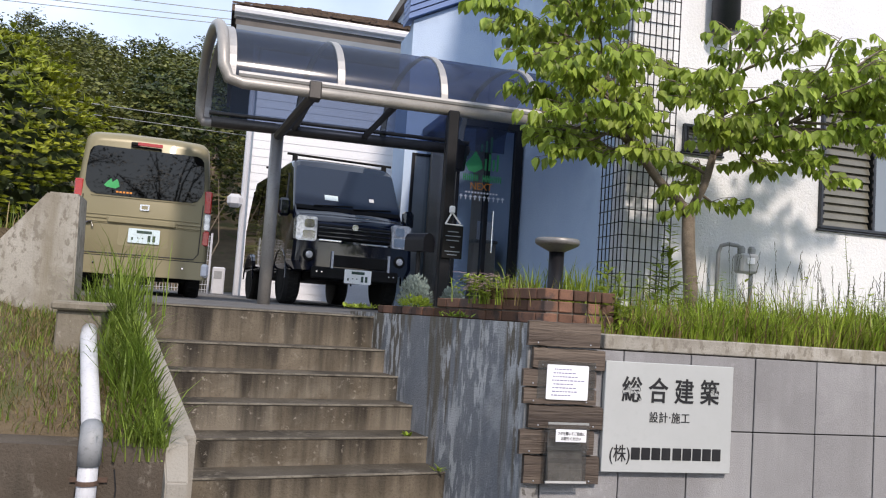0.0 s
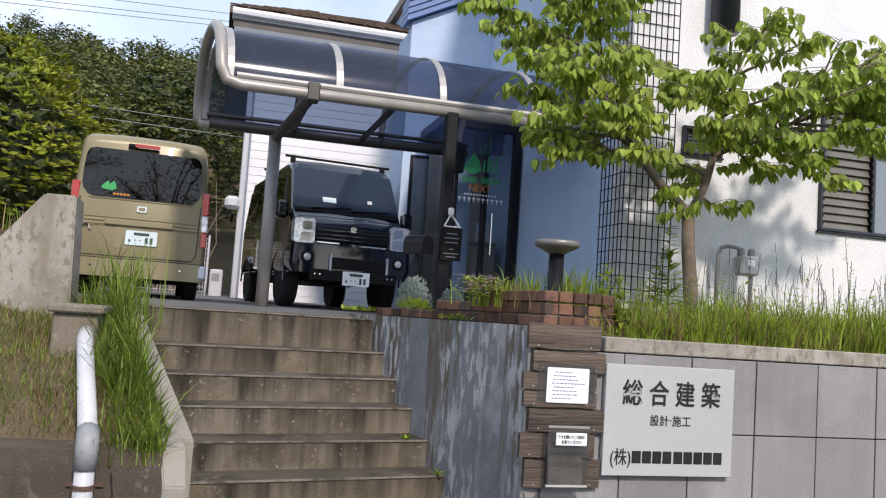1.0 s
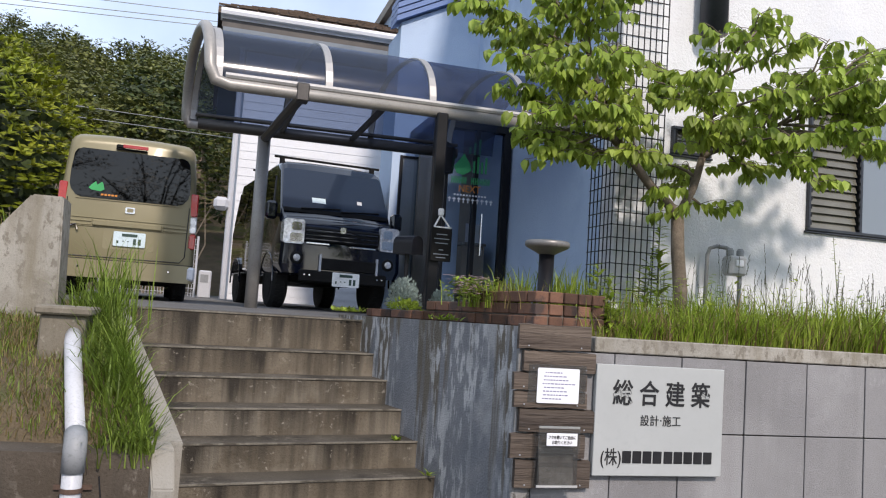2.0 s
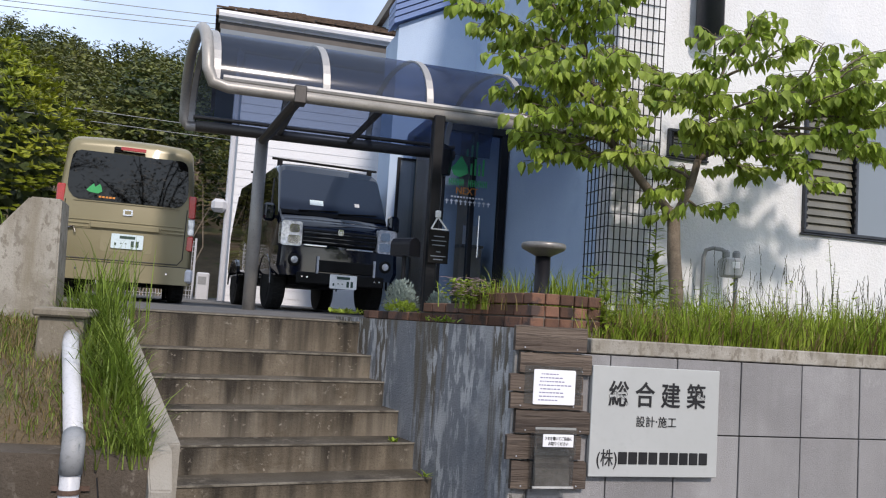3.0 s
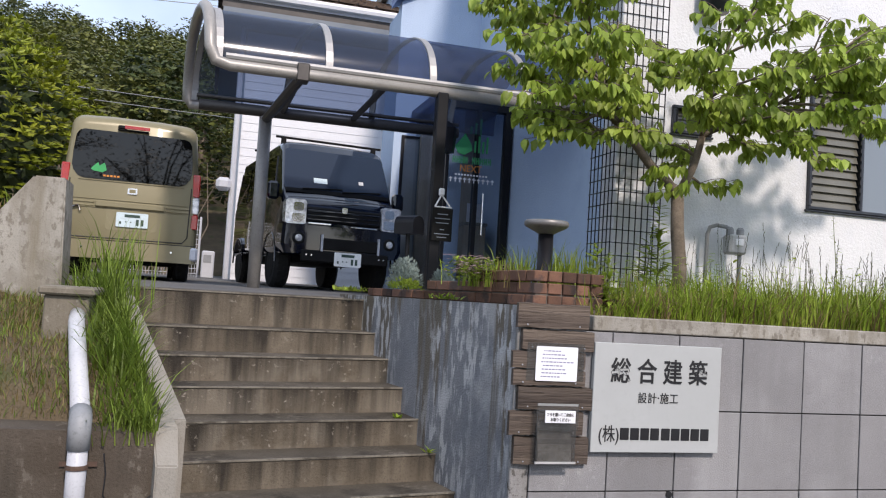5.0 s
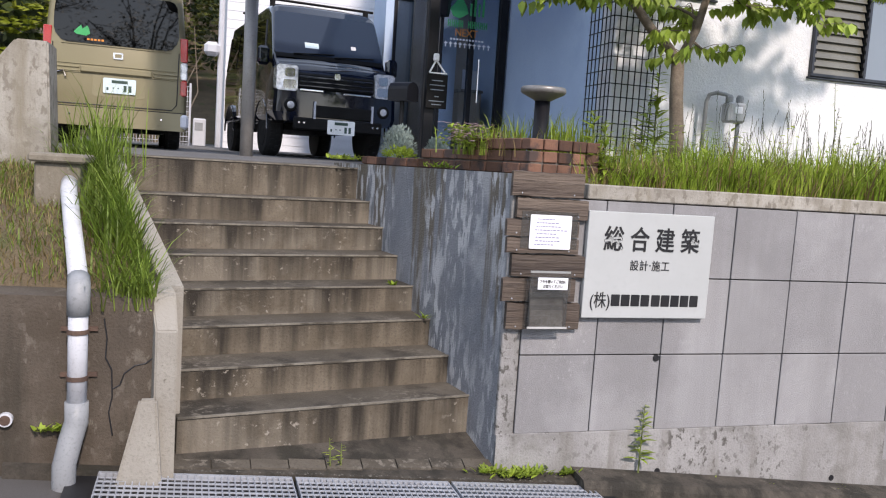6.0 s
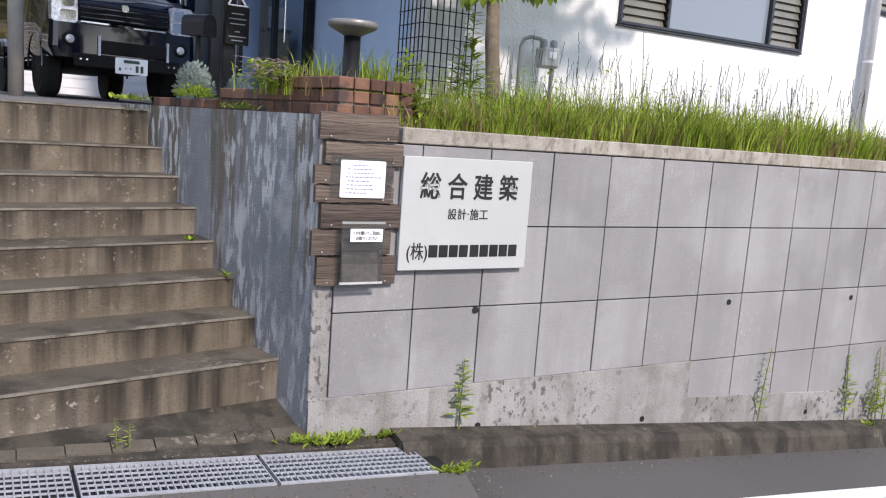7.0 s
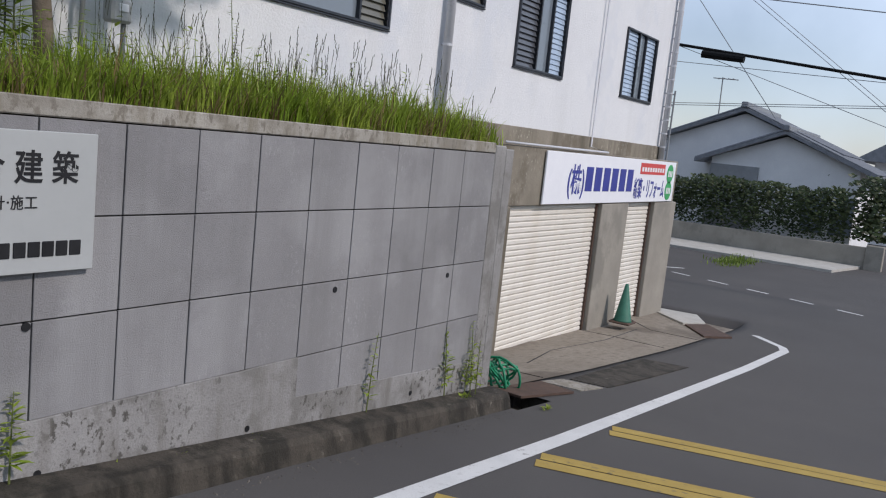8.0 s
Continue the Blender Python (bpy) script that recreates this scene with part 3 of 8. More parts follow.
# ---- left bank ----
def left_side():
    bm = B()
    prism(bm, [(-9, 5.1), (-1.225, 5.1), (-1.225, 5.35), (-9, 5.35)], -0.3, lambda x, y: 1.20 + 0.02 * (-1.2 - x))
    setting("bank_wall", bm, M["bank_concrete"], "old cracked brown concrete wall under the bank", "wall")
    bm = B()
    nx, ny = 30, 16
    v = [[None] * (ny + 1) for _ in range(nx + 1)]
    for i in range(nx + 1):
        for j in range(ny + 1):
            t = j / ny
            y = 5.34 + t * 2.3
            x1 = -STEP_W + 0.50 - 0.19 * (y - 5.3)
            x = -9 + (x1 + 9) * (i / nx) ** 0.5
            z = 1.17 + 0.72 * t ** 0.5 + noise.noise((x * 1.7, y * 1.7, 0)) * 0.05 + max(0, -2.3 - x) * 0.35
            v[i][j] = bm.verts.new((x, y, z))
    for i in range(nx):
        for j in range(ny):
            bm.faces.new((v[i][j], v[i + 1][j], v[i + 1][j + 1], v[i][j + 1]))
    setting("bank", bm, M["soil"], "sloping bank of dry soil and thin grass", "ground", True)
    # stringer kerb beside the stairs, and the post with a sloped head at its foot
    def sections(rows, bev):
        bm = B()
        R = [[bm.verts.new(p) for p in ((xa, y, zb), (xb, y, zb), (xb, y, zt), (xa, y, zt))] for xa, xb, y, zb, zt in rows]
        for p, q in zip(R, R[1:]):
            for k in range(4):
                bm.faces.new((p[k], p[(k + 1) % 4], q[(k + 1) % 4], q[k]))
        bm.faces.new(R[0][::-1])
        bm.faces.new(R[-1])
        bmesh.ops.recalc_face_normals(bm, faces=bm.faces[:])
        bmesh.ops.bevel(bm, geom=bm.edges[:], offset=bev, segments=2, affect="EDGES")
        return bm
    rows = []
    for b, zt in ((0.08, 1.235), (0.8, 1.48), (1.6, 1.755), (2.10, 1.925), (2.5, 1.93)):
        x, y = st(stair_left(b), b)
        rows.append((x - 0.105, x + 0.002, y, 0.3, zt))
    setting("stair_kerb", sections(rows, 0.006), M["post_concrete"], "pale concrete kerb running up beside the stairs", "kerb")
    rows = [(-1.208, -1.102, 5.02, 0.0, 1.055), (-1.245, -1.122, 5.20, 0.0, 1.222), (-1.275, -1.16, 5.33, 0.0, 1.262)]
    setting("stair_post", sections(rows, 0.008), M["post_concrete"], "pale concrete post with a sloped head at the stair's foot", "post")
    # loose tapered block
    bm = B()
    bt = [(-1.39, 4.93), (-1.155, 4.93), (-1.155, 5.012), (-1.39, 5.012)]
    tp = [(-1.275, 4.95), (-1.19, 4.95), (-1.19, 5.008), (-1.275, 5.008)]
    a = [bm.verts.new((x, y, 0.24)) for x, y in bt]
    b = [bm.verts.new((x, y, 0.72)) for x, y in tp]
    bm.faces.new(a[::-1])
    bm.faces.new(b)
    for i in range(4):
        bm.faces.new((a[i], a[(i + 1) % 4], b[(i + 1) % 4], b[i]))
    bmesh.ops.bevel(bm, geom=bm.edges[:], offset=0.012, segments=2, affect="EDGES")
    tagged(part("concrete_block", bm, M["post_concrete"]), "tapered pale concrete block standing by the gutter", "block")
    # wing wall beside the parked van
    bm = B()
    extrude_xz(bm, [(-2.00, 1.7), (-2.03, 2.62), (-2.235, 2.62), (-2.75, 1.95), (-2.75, 1.7)], 7.0, 7.35)
    bmesh.ops.bevel(bm, geom=bm.edges[:], offset=0.012, segments=2, affect="EDGES")
    setting("wing_wall", bm, M["concrete_pale"], "rough pale concrete wing wall with a sloped top", "wall")
    bm = B()
    prism(bm, [(-12, 7.3), (-2.3, 7.3), (-2.3, 8.8), (-2.75, 9.2), (-3.0, 16), (-12, 16)], 1.0, lambda x, y: 2.35 + 0.02 * (y - 7))
    setting("upper_bank", bm, M["soil"], "higher bank of dry grass beside the car park", "ground")
    # catch basin at the pipe's head
    bm = B()
    box(bm, -1.95, -1.70, 6.08, 6.5, 1.35, 1.83, 0.01)
    box(bm, -1.98, -1.67, 6.04, 6.54, 1.83, 1.88, 0.012)
    tagged(part("catch_basin", bm, M["garage"]), "small weathered concrete catch basin on the bank", "basin")


left_side()


def drain_pipe():
    root = thing("drain_pipe", "white plastic drain pipe clamped to the old wall", "pipe")
    bm = B()
    tube(bm, [(-1.565, 5.03, 0.66), (-1.565, 5.03, 1.24)], 0.046, 16)
    tube(bm, [(-1.567, 5.05, 1.27), (-1.75, 6.0, 1.68), (-1.76, 6.1, 1.72)], 0.046, 16)
    part("pipe_run", bm, M["pvc"], root, "", True)
    bm = B()
    tube(bm, [(-1.565, 5.03, 1.13), (-1.565, 5.03, 1.235), (-1.566, 5.045, 1.268), (-1.575, 5.10, 1.30)], 0.053, 16)
    part("bend", bm, M["pvc_grey"], root, "grey plastic pipe bend", True)
    bm = B()
    tube(bm, [(-1.565, 5.03, 0.70), (-1.565, 5.03, 0.60), (-1.585, 5.0, 0.52), (-1.61, 4.98, 0.40), (-1.61, 4.98, -0.1)], 0.056, 16)
    part("bend", bm, M["pvc_grey"], root, "grey plastic pipe bend", True)
    for z in (0.82, 1.05):
        bm = B()
        lathe(bm, [(0.0465, -0.011), (0.052, -0.011), (0.052, 0.011), (0.0465, 0.011)], 16, (-1.565, 5.03, z))
        box(bm, -1.65, -1.48, 5.085, 5.10, z - 0.011, z + 0.011)
        part("clamp", bm, M["rust"], root, "rusty pipe clamp")


drain_pipe()

for k, pts in enumerate((((-1.50, 1.10), (-1.485, 1.0), (-1.49, 0.9), (-1.46, 0.84), (-1.455, 0.70), (-1.47, 0.62), (-1.45, 0.50)), ((-1.455, 0.74), (-1.42, 0.76), (-1.40, 0.82), (-1.35, 0.86), (-1.30, 0.87), (-1.24, 0.92)))):
    bm = B()
    tube(bm, [(x + 0.045, 5.099, z) for x, z in pts], 0.004, 5)
    setting("crack", bm, M["ink"], "dark crack in the old concrete wall", "crack")
bm = B()
lathe(bm, [(0.024, 0), (0.034, 0), (0.034, 0.03), (0.024, 0.03)], 16)
bmesh.ops.transform(bm, matrix=pose(-1.89, 5.1, 0.60, 90), verts=bm.verts[:])
outlet = tagged(part("drain_outlet", bm, M["pvc"]), "short white drain outlet in the old wall", "pipe")
# Solid disc whose dark colour paints the shade inside the outlet.
bm = B()
tube(bm, [(-1.89, 5.066, 0.60), (-1.89, 5.09, 0.60)], 0.025, 14)
part("bore", bm, M["rust"], outlet, "brown disc coloured for the shade inside the pipe")


# ---- white building ----
def wall_with_holes(name, x0, x1, z0, z1, y0, y1, holes, mat, label):
    """A wall along x cut into blocks round its openings (x0, x1, z0, z1)."""
    bm = B()
    xs = sorted({x0, x1, *[h[0] for h in holes], *[h[1] for h in holes]})
    zs = sorted({z0, z1, *[h[2] for h in holes], *[h[3] for h in holes]})
    inside = lambda x, z: any(h[0] < x < h[1] and h[2] < z < h[3] for h in holes)
    X, Z = len(xs), len(zs)
    fv = {}

    def vert(i, j, y):
        if (i, j, y) not in fv:
            fv[i, j, y] = bm.verts.new((xs[i], y, zs[j]))
        return fv[i, j, y]
    solid = lambda i, j: 0 <= i < X - 1 and 0 <= j < Z - 1 and not inside((xs[i] + xs[i + 1]) / 2, (zs[j] + zs[j + 1]) / 2)
    for i in range(X - 1):
        for j in range(Z - 1):
            if not solid(i, j):
                continue
            for y in (y0, y1):
                bm.faces.new([vert(*q, y) for q in ((i, j), (i + 1, j), (i + 1, j + 1), (i, j + 1))])
            for (di, dj), (p, q) in {(-1, 0): ((i, j), (i, j + 1)), (1, 0): ((i + 1, j), (i + 1, j + 1)), (0, -1): ((i, j), (i + 1, j)), (0, 1): ((i, j + 1), (i + 1, j + 1))}.items():
                if not solid(i + di, j + dj):
                    bm.faces.new([vert(*p, y0), vert(*q, y0), vert(*q, y1), vert(*p, y1)])
    bmesh.ops.recalc_face_normals(bm, faces=bm.faces[:])
    return setting(name, bm, mat, label, "wall")


BY = 7.5
HOLES = [(4.52, 7.16, 3.02, 4.27), (8.35, 9.15, 3.62, 4.25), (10.1, 11.7, 3.0, 4.24), (14.2, 15.83, 2.98, 4.22), (3.0, 3.42, 3.6, 3.86)]
wall_with_holes("wall_south", 2.42, 16.85, 2.17, 8.5, BY, BY + 0.2, HOLES, M["white_wall"], "white painted rendered wall of the office building")
bm = B()
box(bm, 8.6, 16.9, BY - 0.03, BY + 0.25, 1.2, 2.168, 0.008)
setting("wall_base_band", bm, M["garage"], "bare stained concrete band under the white wall", "wall")
bm = B()
box(bm, 2.42, 8.59, BY, BY + 0.2, 1.2, 2.168)
setting("wall_foot", bm, M["white_wall"], "white foot of the office wall", "wall")
bm = B()
box(bm, 2.42, 2.62, BY + 0.21, 20, 1.8, 8.5)
setting("wall_west", bm, M["blue_wall"], "pale blue rendered side wall of the office building", "wall")
bm = B()
box(bm, 16.65, 16.85, BY + 0.21, 20, -1.6, 8.5)
setting("wall_east", bm, M["white_wall"], "white rendered end wall of the office building", "wall")
bm = B()
box(bm, 2.3, 17.0, BY - 0.1, 20.2, 8.5, 8.7)
setting("office_roof", bm, M["concrete"], "flat roof slab of the office building", "roof")
bm = B()
box(bm, 2.7, 16.6, BY + 2.2, BY + 2.3, 1.9, 8.4)
setting("inner_wall", bm, M["siding"], "pale inner wall behind the windows", "wall")


def louvre(root, x0, x1, z0, z1, y, mat="louvre"):
    n = max(6, int((z1 - z0) / 0.075))
    for k in range(n):
        z = z0 + (z1 - z0) * (k + 0.5) / n
        bm = B()
        box(bm, x0, x1, -0.003, 0.003, -0.045, 0.045, 0, pose(0, y, z, -12 if mat == "louvre_blue" else -20))
        part("louvre_slat", bm, M[mat], root)
    for xa in (x0 - 0.012, x1 + 0.002):
        bm = B()
        for k in range(n):
            z = z0 + (z1 - z0) * (k + 0.5) / n
            box(bm, xa, xa + 0.012, y - 0.05, y - 0.02, z - 0.012, z + 0.03)
        part("louvre_clips", bm, M["ink"], root, "row of dark louvre clips")


def window(name, hole, splits, label, kinds):
    """A dark aluminium window with fixed panes and louvres."""
    x0, x1, z0, z1 = hole
    root = thing(name, label, "window", kind="structure")
    y = BY + 0.02
    f = 0.03
    bm = B()
    for a in ((x0, x1, z0, z0 + f), (x0, x1, z1 - f, z1), (x0, x0 + f, z0 + f, z1 - f), (x1 - f, x1, z0 + f, z1 - f)):
        box(bm, a[0], a[1], y - 0.06, y + 0.06, a[2], a[3], 0.004)
    part("window_frame", bm, M["dark_frame"], root)
    xs = [x0 + f] + [x0 + (x1 - x0) * s for s in splits] + [x1 - f]
    for a, b, kd in zip(xs, xs[1:], kinds):
        bm = B()
        box(bm, b - 0.015, b + 0.015, y - 0.05, y + 0.05, z0 + f, z1 - f, 0.003)
        part("mullion", bm, M["dark_frame"], root)
        if "louvre" in kd:
            louvre(root, a + 0.02, b - 0.03, z0 + f, z1 - f, y, kd)
        else:
            zs = [z0 + f, z1 - f] if kd == "pane" else [z0 + f, z0 + (z1 - z0) * 0.66, z1 - f]
            for c, d in zip(zs, zs[1:]):
                bm = B()
                box(bm, a, b, y, y + 0.006, c, d)
                part("pane", bm, M["pane"], root)
                if d < z1 - f - 0.01:
                    bm = B()
                    box(bm, a, b - 0.02, y - 0.045, y + 0.045, d - 0.02, d + 0.02, 0.003)
                    part("transom", bm, M["dark_frame"], root)
    bm = B()
    box(bm, x0 - 0.02, x1 + 0.02, BY - 0.03, BY, z0 - 0.022, z0 - 0.002, 0.004)
    part("window_sill", bm, M["dark_frame"], root)


M["louvre_dark"] = material("louvre_dark", (0.07, 0.075, 0.085), (0.11, 0.115, 0.13), 3, 0.2, bump=0, spec=0.6)
M["louvre"] = material("louvre_glass", (0.125, 0.12, 0.098), (0.175, 0.168, 0.138), 2, 0.18, bump=0, speck=0.05, spec=0.6)
window("window_1", HOLES[0], (0.24, 0.80), "wide dark-framed window with louvred ends", ("louvre", "split", "louvre"))
window("window_2", HOLES[1], (), "small dark louvred window", ("louvre",))
window("window_3", HOLES[2], (0.42, 0.68), "dark-framed window, dark louvres beside blue-tinted louvres", ("louvre_dark", "pane", "louvre_blue"))
window("window_4", HOLES[3], (0.40, 0.62), "dark-framed window with blue-tinted glass louvres", ("louvre_blue", "pane", "louvre_blue"))
window("window_5", HOLES[4], (), "small dark ventilation window", ("louvre",))


def down_pipe(x, y, z0, z1, r, mat, label, n=3):
    root = thing("down_pipe", label, "pipe")
    bm = B()
    tube(bm, [(x, y, z0), (x, y, z1)], r, 14)
    part("pipe_run", bm, mat, root, "", True)
    for k in range(n):
        z = z0 + (z1 - z0) * (k + 0.5) / n
        bm = B()
        lathe(bm, [(r + 0.001, -0.015), (r + 0.006, -0.015), (r + 0.006, 0.015), (r + 0.001, 0.015)], 14, (x, y, z))
        box(bm, x - 0.01, x + 0.01, y + r, BY, z - 0.01, z + 0.01)
        part("bracket", bm, mat, root)


down_pipe(8.27, BY - 0.09, 1.95, 8.4, 0.055, M["pvc"], "pale grey rainwater pipe on the white wall")
down_pipe(3.33, BY - 0.12, 4.75, 8.4, 0.13, M["dark_frame"], "thick dark flue pipe on the white wall", 2)
down_pipe(16.7, BY - 0.1, 1.75, 8.4, 0.06, M["pvc"], "pale rainwater pipe with many brackets at the building corner", 24)


# ---- garage under the building ----
def garage():
    G = 7.1
    bm = B()
    box(bm, 6.4, 16.95, G, BY - 0.034, 1.05, 1.9, 0.01)
    setting("lintel", bm, M["garage"], "stained concrete beam over the garage doors", "wall")
    for x0, x1 in ((6.4, 9.75), (13.05, 14.3), (15.75, 17.1)):
        bm = B()
        box(bm, x0, x1, G - 0.03, BY + 0.3, -1.6, 1.05, 0.012)
        setting("pier", bm, M["garage"] if x0 < 10 else M["concrete"], "concrete pier between the garage doors", "wall")
    for x0, x1 in ((9.75, 13.05), (14.3, 15.75)):
        root = thing("roller_shutter", "closed cream roller shutter with horizontal ribs", "shutter", "garage shutters")
        n = 30
        for k in range(n):
            za = -1.45 + 2.5 * k / n
            bm = B()
            h = 2.5 / n
            extrude = [(0.0, 0.0), (-0.018, h * 0.25), (-0.018, h * 0.75), (0.0, h * 0.96)]
            a = [bm.verts.new((x0, G + 0.10 + p, za + q)) for p, q in extrude]
            b = [bm.verts.new((x1, G + 0.10 + p, za + q)) for p, q in extrude]
            for i in range(3):
                bm.faces.new((a[i], b[i], b[i + 1], a[i + 1]))
            bm.faces.new((a[3], b[3], b[0], a[0]))
            part("shutter_slat", bm, M["shutter"], root)
        for xa in (x0, x1 - 0.05):
            bm = B()
            box(bm, xa, xa + 0.05, G + 0.05, G + 0.14, -1.5, 1.05)
            part("guide_rail", bm, M["rust"] if xa > x0 else M["silver"], root)
    # apron, dipping from the street to the doors
    bm = B()
    xs = [6.35 + 0.5 * k for k in range(22)]
    ys = [0, 0.25, 0.5, 0.75, 1.0]

    def apron_pt(x, t):
        y0 = 5.44
        return (x, y0 + (7.3 - y0) * t, road_z(x) + 0.012 + t * (-1.10 - 0.035 * (x - 9.9) - road_z(x)) * min(1, (x - 6.0) / 3.5))
    g = [[bm.verts.new(apron_pt(x, t)) for t in ys] for x in xs]
    for a, b in zip(g, g[1:]):
        for k in range(4):
            bm.faces.new((a[k], b[k], b[k + 1], a[k + 1]))
    setting("apron", bm, M["apron"], "cracked concrete apron in front of the garage", "pavement", True)
    for pts in (((8.0, 0.02), (8.3, 0.4), (8.9, 1.0)), ((9.2, 0.45), (10.6, 0.62), (12.4, 0.55), (14.2, 0.6)), ((12.6, 0.05), (12.9, 0.55), (13.0, 0.95)), ((14.3, 0.0), (14.4, 0.5), (15.4, 0.95))):
        bm = B()
        tube(bm, [apron_pt(x, t) for x, t in pts], 0.007, 5)
        setting("joint", bm, M["ink"], "dark cracked joint in the concrete apron", "joint")
    bm = B()
    prism(bm, [(15.93, 6.22), (16.63, 5.97), (17.6, 6.42), (17.5, 7.2), (17.12, 7.3)], -1.9, lambda x, y: road_z(x) + 0.05)
    setting("pavement_corner", bm, M["nosing_pale"], "pale concrete corner of the pavement", "pavement")
    bm = B()
    prism(bm, [(8.35, 5.3), (8.45, 4.86), (11.3, 4.76), (11.1, 5.38)], lambda x, y: road_z(x) - 0.05, lambda x, y: road_z(x) + 0.008)
    setting("road_patch", bm, M["kerb"], "brown repaired strip beside the street", "pavement")
    bm = B()
    prism(bm, [(7.75, 5.4), (8.2, 5.33), (8.32, 4.88), (7.85, 4.95)], lambda x, y: road_z(x) - 0.05, lambda x, y: road_z(x) + 0.014)
    setting("gutter_slab", bm, M["concrete_pale"], "pale concrete slab over the gutter", "pavement")
    # banner
    root = thing("banner_sign", "long white company banner with blue lettering on the lintel", "sign")
    x0, x1, z0, z1 = 10.66, 16.70, 1.07, 1.87
    y = G - 0.05
    bm = B()
    box(bm, x0, x1, y, y + 0.03, z0, z1, 0.006)
    part("board", bm, M["paper"], root)
    words("lettering", "(株)", 0.5, M["blue_ink"], (x0 + 0.80, y - 0.004, z0 + 0.2), root, 0.62, "", 0.008)
    for k in range(6):     # company name, as plain bars
        xa = x0 + 1.48 + 0.37 * k
        bm = B()
        box(bm, xa, xa + 0.28, y - 0.006, y, z0 + 0.20, z0 + 0.60, 0.003)
        part("lettering", bm, M["blue_ink"], root)
    words("lettering", "新築・リフォーム", 0.40, M["blue_ink"], (x0 + 3.72, y - 0.004, z0 + 0.11), root, 1.72, "", 0.008)
    bm = B()
    box(bm, x0 + 3.96, x0 + 5.36, y - 0.006, y, z0 + 0.53, z0 + 0.74)
    part("strip", bm, M["red_ink"], root, "red strip with small white bars")
    for k in range(9):
        bm = B()
        box(bm, x0 + 4.03 + 0.145 * k, x0 + 4.13 + 0.145 * k, y - 0.009, y - 0.005, z0 + 0.58, z0 + 0.66)
        part("lettering", bm, M["white_ink"], root)
    for zc in (0.56, 0.22):
        bm = B()
        r_ = 0.19
        bmesh.ops.create_cone(bm, cap_ends=True, segments=24, radius1=r_, radius2=r_, depth=0.008, matrix=pose(x0 + 5.70, y - 0.004, z0 + zc, 90))
        part("disc", bm, M["green_ink"], root, "green round mark")
        for k in range(3):
            bm = B()
            box(bm, x0 + 5.58 + 0.09 * k, x0 + 5.64 + 0.09 * k, y - 0.012, y - 0.007, z0 + zc - 0.06, z0 + zc + 0.06)
            part("lettering", bm, M["white_ink"], root)
    bm = B()
    tube(bm, [(9.4, G - 0.03, 1.93), (13.0, G - 0.03, 1.93), (13.1, BY - 0.06, 2.0), (13.1, BY - 0.06, 7)], 0.016, 8)
    tagged(part("conduit", bm, M["pvc"], None, "", True), "thin pale conduit running along the beam", "pipe")


garage()


